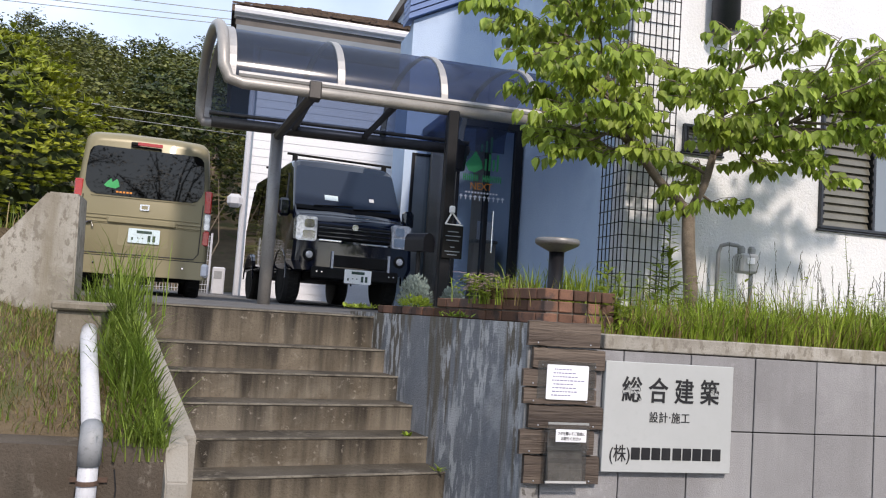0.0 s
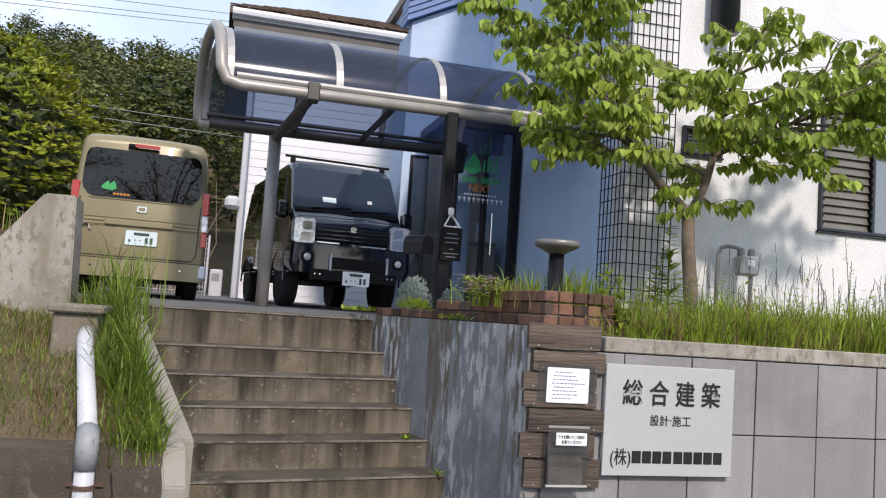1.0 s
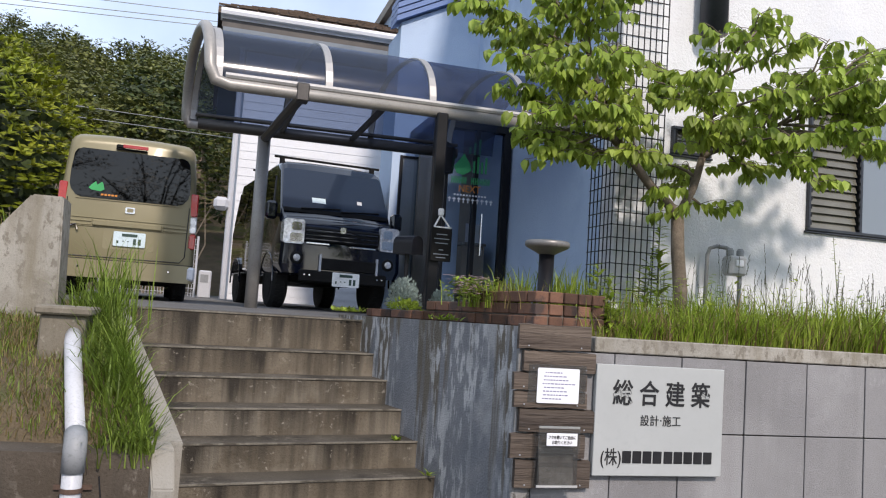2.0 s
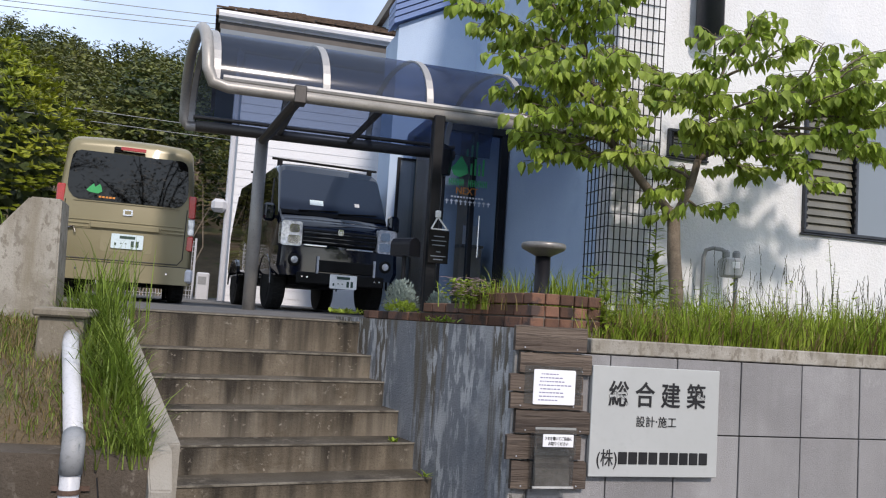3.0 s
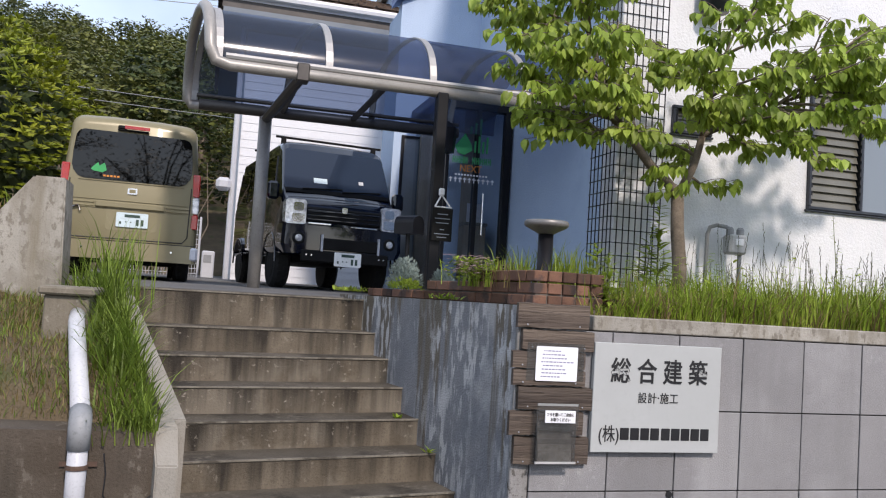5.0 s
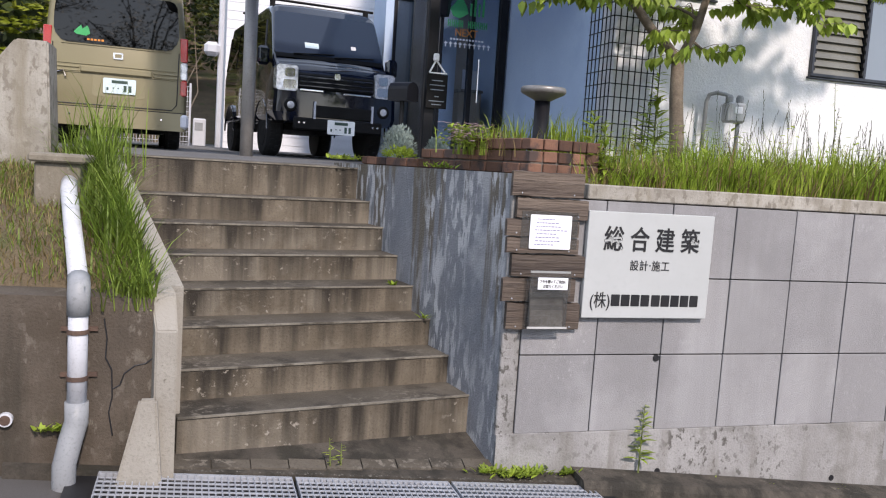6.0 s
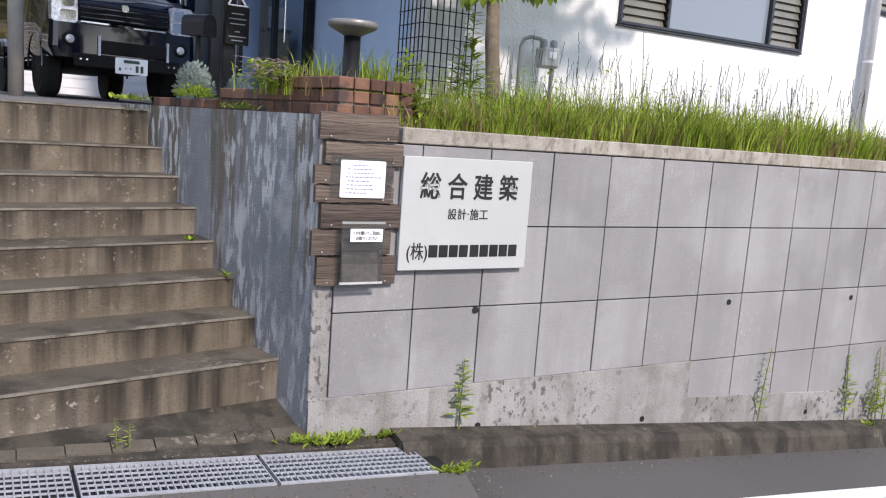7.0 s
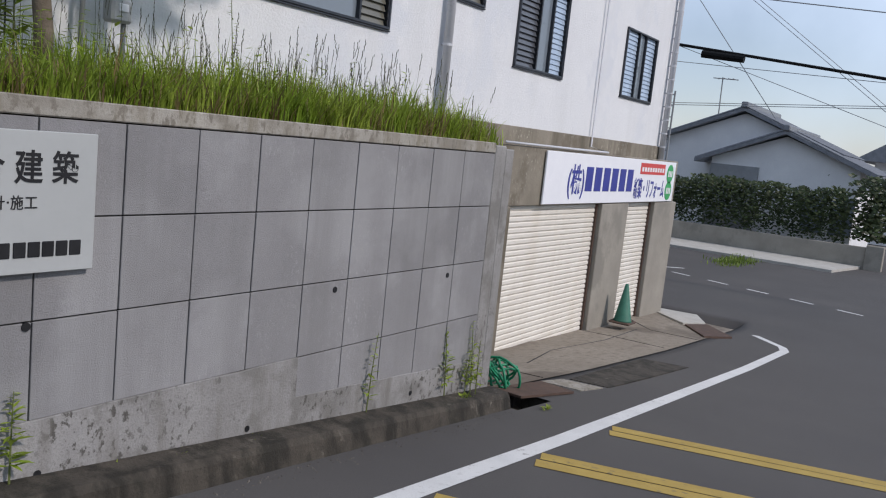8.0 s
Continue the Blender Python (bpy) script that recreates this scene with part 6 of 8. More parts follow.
# ---- lattice screen, meter, small fittings ----
def lattice():
    root = thing("lattice_screen", "tall dark metal grid screen round the building corner", "screen")
    x0, x1, y0, y1, za, zb = 2.27, 2.74, 7.18, 7.62, 1.95, 6.9
    for k in range(9):
        bm = B()
        x = x0 + (x1 - x0) * k / 8
        box(bm, x - 0.004, x + 0.004, y0, y0 + 0.008, za, zb)
        part("bar", bm, M["black_metal"], root)
    for k in range(1, 7):
        bm = B()
        y = y0 + (y1 - y0) * k / 6
        box(bm, x0 - 0.004, x0 + 0.004, y - 0.004, y + 0.004, za, zb)
        part("bar", bm, M["black_metal"], root)
    n = int((zb - za) / 0.112)
    for k in range(n + 1):
        z = za + 0.112 * k
        bm = B()
        box(bm, x0, x1, y0 - 0.009, y0 - 0.001, z - 0.004, z + 0.004)
        part("rail", bm, M["black_metal"], root)
        bm = B()
        box(bm, x0 - 0.013, x0 - 0.005, y0, y1, z - 0.004, z + 0.004)
        part("rail", bm, M["black_metal"], root)
    root = thing("corner_column", "pale rendered column inside the grid screen", "column")
    bm = B()
    box(bm, 2.335, 2.72, 7.27, 7.49, 1.9, 7.0, 0.01)
    part("shaft", bm, M["white_wall"], root)
    root = thing("outdoor_unit", "low grey louvred outdoor unit in the bed", "outdoor unit")
    bm = B()
    box(bm, 2.36, 2.78, 6.85, 7.05, 1.9, 2.14, 0.015)
    part("body", bm, M["pvc_grey"], root)
    for k in range(5):
        bm = B()
        box(bm, 2.38, 2.76, 6.838, 6.852, 1.95 + 0.036 * k, 1.965 + 0.036 * k)
        part("louvre", bm, M["pvc"], root)
    root = thing("gas_meter", "grey gas meter with bent pipes on the white wall", "meter")
    bm = B()
    box(bm, 3.50, 3.68, 7.22, 7.36, 2.50, 2.68, 0.02)
    part("body", bm, M["far_grey"], root)
    bm = B()
    box(bm, 3.55, 3.63, 7.208, 7.222, 2.58, 2.64, 0.004)
    part("dial", bm, M["paper"], root)
    for x in (3.535, 3.645):
        bm = B()
        lathe(bm, [(0.03, 0.0), (0.035, 0.02), (0.035, 0.06), (0.022, 0.08)], 12, (x, 7.29, 2.67))
        part("cap", bm, M["pvc_grey"], root)
    bm = B()
    tube(bm, [(3.36, 7.4, 1.95), (3.36, 7.38, 2.68), (3.37, 7.36, 2.74), (3.42, 7.33, 2.76), (3.50, 7.3, 2.75), (3.535, 7.29, 2.73)], 0.019, 10)
    part("inlet_pipe", bm, M["pvc_grey"], root, "", True)
    bm = B()
    tube(bm, [(3.645, 7.29, 2.5), (3.645, 7.29, 2.0)], 0.02, 8)
    part("outlet_pipe", bm, M["pvc_grey"], root, "", True)
    root = thing("wall_box", "small pale box on the white wall", "box")
    bm = B()
    box(bm, 2.78, 2.88, 7.40, BY - 0.002, 2.45, 2.70, 0.01)
    part("body", bm, M["pvc"], root)


M["far_grey"] = material("far_grey", (0.40, 0.41, 0.42), (0.46, 0.47, 0.48), 6, 0.5, bump=0.05)
lattice()


# ---- foliage helpers ----
class Leaves:
    """Gathers many small leaf or blade meshes into one."""

    def __init__(self):
        self.v, self.f = [], []

    def leaf(self, p, d, n, length, width, fold=0.25):
        p, d = Vector(p), Vector(d).normalized()
        s = d.cross(n)
        if s.length < 1e-4:
            s = d.orthogonal()
        s.normalize()
        up = s.cross(d)
        i = len(self.v)
        for t, w in ((0.0, 0.0), (0.32, 1.0), (0.68, 0.72), (1.0, 0.0)):
            c = p + d * (t * length) - up * (fold * width * (t * t))
            if w:
                self.v += [tuple(c - s * (w * width / 2) + up * fold * width * 0.5), tuple(c - up * 0.0), tuple(c + s * (w * width / 2) + up * fold * width * 0.5)]
            else:
                self.v.append(tuple(c))
        self.f += [(i, i + 2, i + 1), (i, i + 3, i + 2), (i + 1, i + 2, i + 5, i + 4), (i + 2, i + 3, i + 6, i + 5), (i + 4, i + 5, i + 7), (i + 5, i + 6, i + 7)]

    def card(self, p, d, n, length, width):
        p, d = Vector(p), Vector(d).normalized()
        s = d.cross(n)
        if s.length < 1e-4:
            s = d.orthogonal()
        s = s.normalized() * width / 2
        i = len(self.v)
        self.v += [tuple(p), tuple(p + d * length * 0.45 - s), tuple(p + d * length), tuple(p + d * length * 0.45 + s)]
        self.f.append((i, i + 1, i + 2, i + 3))

    def blade(self, p, h, lean, w, bend=0.5):
        p = Vector(p)
        side = Vector((-lean.y, lean.x, 0))
        side = side.normalized() * w / 2 if side.length > 1e-5 else Vector((w / 2, 0, 0))
        i = len(self.v)
        for t, k in ((0, 1.0), (0.4, 0.9), (0.75, 0.6)):
            c = p + Vector((0, 0, h * (t - 0.28 * bend * t * t))) + lean * (h * (t * t))
            self.v += [tuple(c - side * k), tuple(c + side * k)]
        c = p + Vector((0, 0, h * (1 - 0.28 * bend - 0.1 * bend))) + lean * h
        self.v.append(tuple(c))
        self.f += [(i, i + 1, i + 3, i + 2), (i + 2, i + 3, i + 5, i + 4), (i + 4, i + 5, i + 6)]

    def make(self, name, mat, parent=None, label="", smooth=True):
        me = bpy.data.meshes.new(name)
        me.from_pydata(self.v, [], self.f)
        me.materials.append(mat)
        if smooth:
            me.polygons.foreach_set("use_smooth", [True] * len(me.polygons))
        ob = new(name, me)
        if parent:
            ob.parent = parent
        if label:
            tagged(ob, label)
        return ob


def spread(rnd):
    a = rnd.uniform(0, 2 * math.pi)
    return Vector((math.cos(a), math.sin(a), 0))


# ---- dogwood over the wall ----
def dogwood():
    rnd = random.Random(21)
    root = thing("dogwood_tree", "young broad-leaved tree with bright green drooping leaves", "tree")
    base, fork = Vector((2.605, 6.6, 1.88)), Vector((2.55, 6.6, 2.88))
    bm = B()
    tube(bm, [base, (2.60, 6.6, 2.3), (2.57, 6.61, 2.6), fork], 0.060, 10, 0.05)
    lv = Leaves()

    def limb(a, ctrl, z, r0, r1):
        pts = []
        for k in range(9):
            t = k / 8
            pts.append(a * (1 - t) ** 2 + ctrl * (2 * t * (1 - t)) + z * t * t + Vector((0, 0, 0.012 * math.sin(9 * t + a.x * 7))))
        tube(bm, pts, r0, 7, r1)
        return pts

    left = limb(fork, Vector((2.40, 6.6, 3.02)), Vector((2.13, 6.65, 3.30)), 0.044, 0.034)
    side = limb(left[-1], Vector((1.95, 6.62, 3.48)), Vector((1.55, 6.5, 3.56)), 0.026, 0.014)
    spine = limb(left[-1], Vector((1.85, 6.7, 3.65)), Vector((1.56, 6.7, 4.75)), 0.032, 0.012)
    right = limb(fork, Vector((2.66, 6.58, 3.05)), Vector((2.72, 6.55, 3.36)), 0.038, 0.03)
    out = limb(right[-1], Vector((2.95, 6.5, 3.5)), Vector((3.55, 6.45, 3.78)), 0.026, 0.013)
    lead = limb(right[-1], Vector((2.75, 6.5, 3.8)), Vector((2.95, 6.5, 4.25)), 0.024, 0.011)
    tips = [(spine[5], (0.62, 6.2, 4.20)), (spine[4], (0.95, 6.9, 4.30)), (spine[3], (0.84, 5.9, 3.74)), (side[-1], (0.92, 6.3, 3.64)), (side[-1], (0.98, 5.9, 3.34)), (side[5], (1.20, 6.6, 3.34)), (side[4], (1.30, 6.4, 3.16)),
            (side[2], (1.60, 6.3, 3.18)), (spine[6], (1.35, 7.1, 4.95)), (spine[-1], (1.55, 6.6, 5.10)), (spine[6], (1.70, 6.0, 4.45)), (spine[5], (1.05, 6.4, 4.60)), (spine[3], (1.48, 5.8, 3.82)), (spine[2], (1.40, 6.9, 3.80)), (spine[1], (1.62, 5.8, 3.46)),
            (left[-1], (1.90, 6.1, 3.25)), (spine[4], (2.05, 6.8, 4.30)), (lead[4], (2.40, 6.9, 4.20)), (lead[2], (2.15, 5.8, 3.80)), (lead[-1], (3.40, 6.6, 4.62)), (lead[-1], (3.02, 6.3, 4.55)), (out[-1], (3.62, 6.2, 4.38)), (out[-1], (4.60, 6.7, 4.60)),
            (out[-1], (4.10, 6.3, 4.30)), (out[6], (3.75, 5.9, 4.00)), (lead[3], (2.90, 5.8, 3.75)), (right[-1], (2.55, 6.2, 3.55)), (out[3], (3.10, 5.8, 3.42)), (out[-1], (4.25, 6.1, 3.78)), (out[-1], (4.75, 6.3, 3.95)), (out[6], (4.40, 6.4, 3.55)),
            (out[4], (3.40, 6.0, 3.16)), (out[2], (3.20, 6.5, 3.26)), (right[3], (2.95, 6.6, 2.95)), (fork, (2.35, 6.2, 2.92)), (left[3], (2.20, 6.4, 3.05)), (right[4], (2.80, 6.9, 3.40)), (out[7], (3.95, 5.9, 3.40)), (lead[5], (2.6, 6.2, 4.30)), (lead[4], (2.9, 6.8, 4.20)),
            (lead[6], (3.2, 6.0, 4.25)), (out[4], (3.3, 6.6, 3.90)), (out[5], (3.45, 6.1, 4.10)), (lead[2], (2.45, 6.0, 3.50)), (lead[3], (2.3, 6.6, 3.95)), (out[2], (2.9, 6.2, 3.40)), (out[3], (3.0, 6.9, 3.65)), (out[6], (3.8, 6.7, 3.70)),
            (right[6], (2.35, 6.9, 3.40)), (out[7], (4.0, 6.0, 4.00)), (spine[2], (1.9, 6.2, 3.70)), (spine[3], (1.2, 6.3, 4.00)), (spine[5], (1.3, 6.0, 4.40)), (side[3], (1.3, 6.8, 3.50)), (lead[1], (2.85, 6.3, 3.62)), (out[5], (3.7, 6.5, 3.45))]
    for a, tip in tips:
        a, tip = Vector(a), Vector(tip)
        L = (tip - a).length
        c = a * 0.45 + tip * 0.55 + Vector((rnd.uniform(-0.08, 0.08), rnd.uniform(-0.08, 0.08), 0.11 * L))
        pts = limb(a, c, tip, 0.014, 0.004)
        n = max(6, int(L * 22)) if tip.z > 3.06 else 4
        for k in range(n):
            t = 0.25 + 0.75 * (k + rnd.random() * 0.7) / n
            i = min(int(t * 8), 7)
            p = pts[i].lerp(pts[i + 1], t * 8 - i) if t < 1 else pts[-1]
            fwd = (pts[i + 1] - pts[i]).normalized()
            d = spread(rnd) * 0.9 + fwd * 0.8
            d.z = rnd.uniform(-0.05, 0.20)
            d.normalize()
            tl = rnd.uniform(0.10, 0.30) * (1.15 - 0.4 * t)
            tube(bm, [p, p + d * tl * 0.5 + Vector((0, 0, 0.012)), p + d * tl], 0.0035, 4, 0.002, cap=False)
            m = max(2, int(tl / 0.055))
            for j in range(m + 1):
                lp = p + d * tl * min((j + 0.5) / m, 1.0)
                for sgn in (-1, 1):
                    if rnd.random() < 0.10:
                        continue
                    side_ = d.cross(Vector((0, 0, 1))) * sgn
                    ld = side_ * rnd.uniform(0.2, 0.7) + d * rnd.uniform(0.0, 0.6) + Vector((rnd.uniform(-0.2, 0.2), rnd.uniform(-0.2, 0.2), rnd.uniform(-1.7, -0.35)))
                    face = side_ * rnd.uniform(0.2, 0.9) + Vector((rnd.uniform(-0.3, 0.3), rnd.uniform(-0.3, 0.3), 1))
                    lv.leaf(lp, ld, face, rnd.uniform(0.078, 0.124), rnd.uniform(0.047, 0.069), rnd.uniform(0.1, 0.45))
    part("trunk", bm, M["bark"], root, "grey-brown forked trunk and limbs", True)
    lv.make("crown", M["leaf"], root, "layered crown of drooping leaves")


dogwood()


# ---- grass and weeds ----
def grass_field():
    rnd = random.Random(7)
    green, dry = Leaves(), Leaves()
    for k in range(520):       # tufts of uneven height
        cx = rnd.uniform(1.2, 6.12)
        cy = 5.36 + (rnd.random() ** 1.5) * 1.8
        if cx < 2.0 and cy > 6.6:
            continue
        lush = 0.5 + 0.5 * noise.noise((cx * 1.3, cy * 1.3, 3.0))
        tall = rnd.uniform(0.14, 0.30) + 0.30 * lush * rnd.random()
        if cx < 2.1:
            tall *= 0.7
        wind = spread(rnd) * 0.12
        straw = rnd.random() < (0.55 if cx < 2.1 else 0.14)
        for j in range(rnd.randint(26, 58)):
            x, y = cx + rnd.gauss(0, 0.07), max(cy + rnd.gauss(0, 0.07), 5.34)
            lean = spread(rnd) * rnd.uniform(0.05, 0.75) * rnd.uniform(0.4, 1.2) + wind
            if y < 5.5 and rnd.random() < 0.3:
                lean.y -= 0.3
            tgt = dry if straw and rnd.random() < 0.7 or rnd.random() < 0.07 else green
            tgt.blade((x, y, 1.85 + 0.02 * (y - 5.3)), tall * rnd.uniform(0.4, 1.35), lean, rnd.uniform(0.005, 0.014), rnd.uniform(0.05, 1.3))
    # tall thin stalks with dark seed heads
    heads = Leaves()
    for k in range(210):
        x, y = rnd.uniform(2.3, 6.05), rnd.uniform(5.45, 7.0)
        h = rnd.uniform(0.32, 0.60) + 0.25 * rnd.random() ** 2
        lean = spread(rnd) * rnd.uniform(0.02, 0.20)
        z = 1.88
        heads.blade((x, y, z), h, lean, 0.005, 0.1)
        tip = Vector((x, y, z)) + Vector((0, 0, h * 0.93)) + lean * h
        for j in range(7):
            heads.card(tip - Vector((0, 0, 0.020 * j)) - lean * 0.03 * j, (rnd.uniform(-0.25, 0.25), rnd.uniform(-0.25, 0.25), 1), Vector((1, 0, 0)), 0.034, 0.008)
    tagged(heads.make("grass_stalks", M["grass_seed"]), "tall thin grass stalks with dark seed heads", "grass", kind="stuff")
    # leafy weeds between the blades
    for k in range(170):
        x, y, h = rnd.uniform(1.6, 6.0), rnd.uniform(5.42, 6.6), rnd.uniform(0.2, 0.55)
        lean = spread(rnd) * 0.08
        green.blade((x, y, 1.87), h, lean, 0.006, 0.1)
        for j in range(9):
            t = 0.15 + 0.85 * j / 9
            green.leaf(Vector((x, y, 1.87 + h * t)) + lean * t, spread(rnd) + Vector((0, 0, rnd.uniform(-0.2, 0.6))), Vector((0, 0, 1)), rnd.uniform(0.05, 0.11) * (1.2 - 0.6 * t), rnd.uniform(0.015, 0.03), 0.3)
    g = green.make("grass", M["grass"])
    tagged(g, "long bright green grass growing along the wall top", "grass", kind="stuff")
    d = dry.make("dry_grass", M["grass_dry"])
    tagged(d, "dry straw-coloured grass among the green", "grass", kind="stuff")


grass_field()


def bank_grass():
    rnd = random.Random(11)
    green, dry, lush = Leaves(), Leaves(), Leaves()

    def bank_z(x, y):
        t = max(0.0, min(1.0, (y - 5.34) / 2.3))
        return 1.17 + 0.72 * t ** 0.5 + max(0, -2.3 - x) * 0.35
    for k in range(1900):      # lush strip beside the stairs
        b = rnd.uniform(-0.1, 2.0)
        a = stair_left(b) - 0.16 - abs(rnd.gauss(0, 0.12))
        x, y = st(a, b)
        h = rnd.uniform(0.12, 0.34) * rnd.uniform(0.7, 1.5)
        lean = spread(rnd) * rnd.uniform(0.2, 0.85) + Vector((-0.04, -0.18, 0))
        lush.blade((x, y, bank_z(x, y) - 0.03), h, lean, rnd.uniform(0.006, 0.012), rnd.uniform(0.3, 1.0))
    for k in range(170):       # tall tuft at the stair head
        x, y = rnd.gauss(-1.66, 0.09), rnd.gauss(6.9, 0.2)
        h = rnd.uniform(0.25, 0.8)
        lush.blade((x, y, bank_z(x, y) - 0.03), h, spread(rnd) * rnd.uniform(0.1, 0.45), 0.009, rnd.uniform(0.2, 0.9))
    for k in range(30000):
        x, y = rnd.uniform(-5.5, -1.5), rnd.uniform(5.36, 7.5)
        if noise.noise((x * 1.3, y * 1.3, 9)) < -0.34:
            continue
        tgt = green if rnd.random() < 0.5 else dry
        tgt.blade((x, y, bank_z(x, y) - 0.02), rnd.uniform(0.04, 0.10) * rnd.uniform(0.6, 1.5), spread(rnd) * rnd.uniform(0.2, 0.9), 0.005, 0.6)
    for k in range(900):
        x, y = rnd.uniform(-6, -2.35), rnd.uniform(7.35, 9.0)
        tgt = green if rnd.random() < 0.4 else dry
        tgt.blade((x, y, 2.34), rnd.uniform(0.08, 0.35), spread(rnd) * rnd.uniform(0.1, 0.5), 0.008, 0.5)
    tagged(lush.make("bank_grass", M["grass_lush"]), "lush green grass spilling over the stair kerb", "grass", kind="stuff")
    tagged(green.make("bank_turf", M["grass_lush"]), "thin short green grass on the bank", "grass", kind="stuff")
    tagged(dry.make("bank_straw", M["grass_dry"]), "short dry grass on the bank", "grass", kind="stuff")


bank_grass()


def weed(x, y, z, h, n, width, seed, label):
    rnd = random.Random(seed)
    root = thing("weed", label, "weed", "weeds along the wall")
    bm = B()
    lean = spread(rnd) * 0.08 * h
    tube(bm, [(x, y, z - 0.03), (x + lean.x * 0.4, y + lean.y * 0.4, z + h * 0.5), (x + lean.x, y + lean.y, z + h)], 0.006, 5, 0.002)
    part("stem", bm, M["stem"], root)
    lv = Leaves()
    for k in range(n):
        t = 0.12 + 0.88 * k / n
        p = Vector((x, y, z + h * t)) + lean * t * t
        d = spread(rnd) + Vector((0, 0, rnd.uniform(-0.2, 0.7)))
        L = width * (1.15 - 0.75 * t) * rnd.uniform(0.7, 1.2)
        lv.leaf(p, d, Vector((0, 0, 1)), L, L * 0.28, 0.3)
    lv.make("leaves", M["grass"], root)


M["stem"] = material("stem", (0.10, 0.13, 0.03), (0.14, 0.16, 0.05), 9, 0.7, bump=0.1)


def low_tuft(x, y, z, r, n, seed):
    rnd = random.Random(seed)
    lv = Leaves()
    for k in range(n):
        d = spread(rnd)
        p = Vector((x, y, z)) + Vector((rnd.gauss(0, r * 0.4), rnd.gauss(0, r * 0.14), 0))
        lv.leaf(p, d + Vector((0, 0, rnd.uniform(0.3, 1.4))), Vector((0, 0, 1)), rnd.uniform(0.03, 0.075), rnd.uniform(0.012, 0.03))
    tagged(lv.make("weed_tuft", M["grass"]), "low weedy tuft in the joint at the wall's foot", "weed", "weeds along the wall", "stuff")
weed(1.645, 5.15, 0.17, 0.40, 42, 0.11, 1, "leafy upright weed growing at the wall's foot")
weed(4.30, 5.15, -0.10, 0.56, 30, 0.08, 2, "thin tall weed growing at the wall's foot")
weed(5.36, 5.15, -0.20, 0.60, 46, 0.10, 3, "leafy upright weed growing at the wall's foot")
weed(5.74, 5.12, -0.26, 0.62, 46, 0.08, 4, "dry upright weed growing in the wall's crack")
weed(5.80, 5.10, -0.27, 0.45, 40, 0.09, 14, "dry upright weed growing in the wall's crack")
weed(5.66, 5.13, -0.24, 0.36, 34, 0.09, 15, "dry upright weed growing in the wall's crack")
weed(2.62, 6.95, 1.9, 0.95, 90, 0.20, 5, "tall narrow-leaved plant before the grid screen")
weed(2.52, 7.0, 1.9, 0.80, 70, 0.18, 6, "tall narrow-leaved plant before the grid screen")
weed(4.15, 6.6, 1.9, 0.95, 36, 0.09, 9, "tall seeding weed standing above the grass")
weed(1.42, 5.48, 1.9, 0.40, 46, 0.14, 16, "leafy weed leaning over the coping")
weed(1.36, 5.55, 1.9, 0.46, 56, 0.15, 10, "leafy weed leaning over the coping")
weed(-0.28, 5.15, 0.27, 0.16, 10, 0.06, 12, "small dry weed before the lowest step")
weed(-0.22, 5.16, 0.27, 0.12, 8, 0.06, 13, "small dry weed before the lowest step")
for k, (x, y, z, r, n) in enumerate(((0.85, 5.12, 0.18, 0.22, 160), (0.62, 5.12, 0.2, 0.1, 50), (1.15, 5.14, 0.16, 0.10, 40), (2.15, 5.15, 0.04, 0.09, 40), (2.60, 5.15, 0.0, 0.07, 26), (3.2, 5.15, -0.06, 0.06, 20), (1.36, 4.72, 0.09, 0.16, 90), (5.6, 5.1, -0.3, 0.10, 50), (6.6, 4.75, -0.52, 0.07, 20), (-1.67, 5.07, 0.54, 0.10, 60), (0.33, 6.47, 1.08, 0.03, 10), (0.48, 6.12, 0.91, 0.03, 8), (0.10, 7.55, 1.95, 0.2, 60), (0.55, 6.2, 1.94, 0.15, 40))):
    low_tuft(x, y, z, r, n, 40 + k)


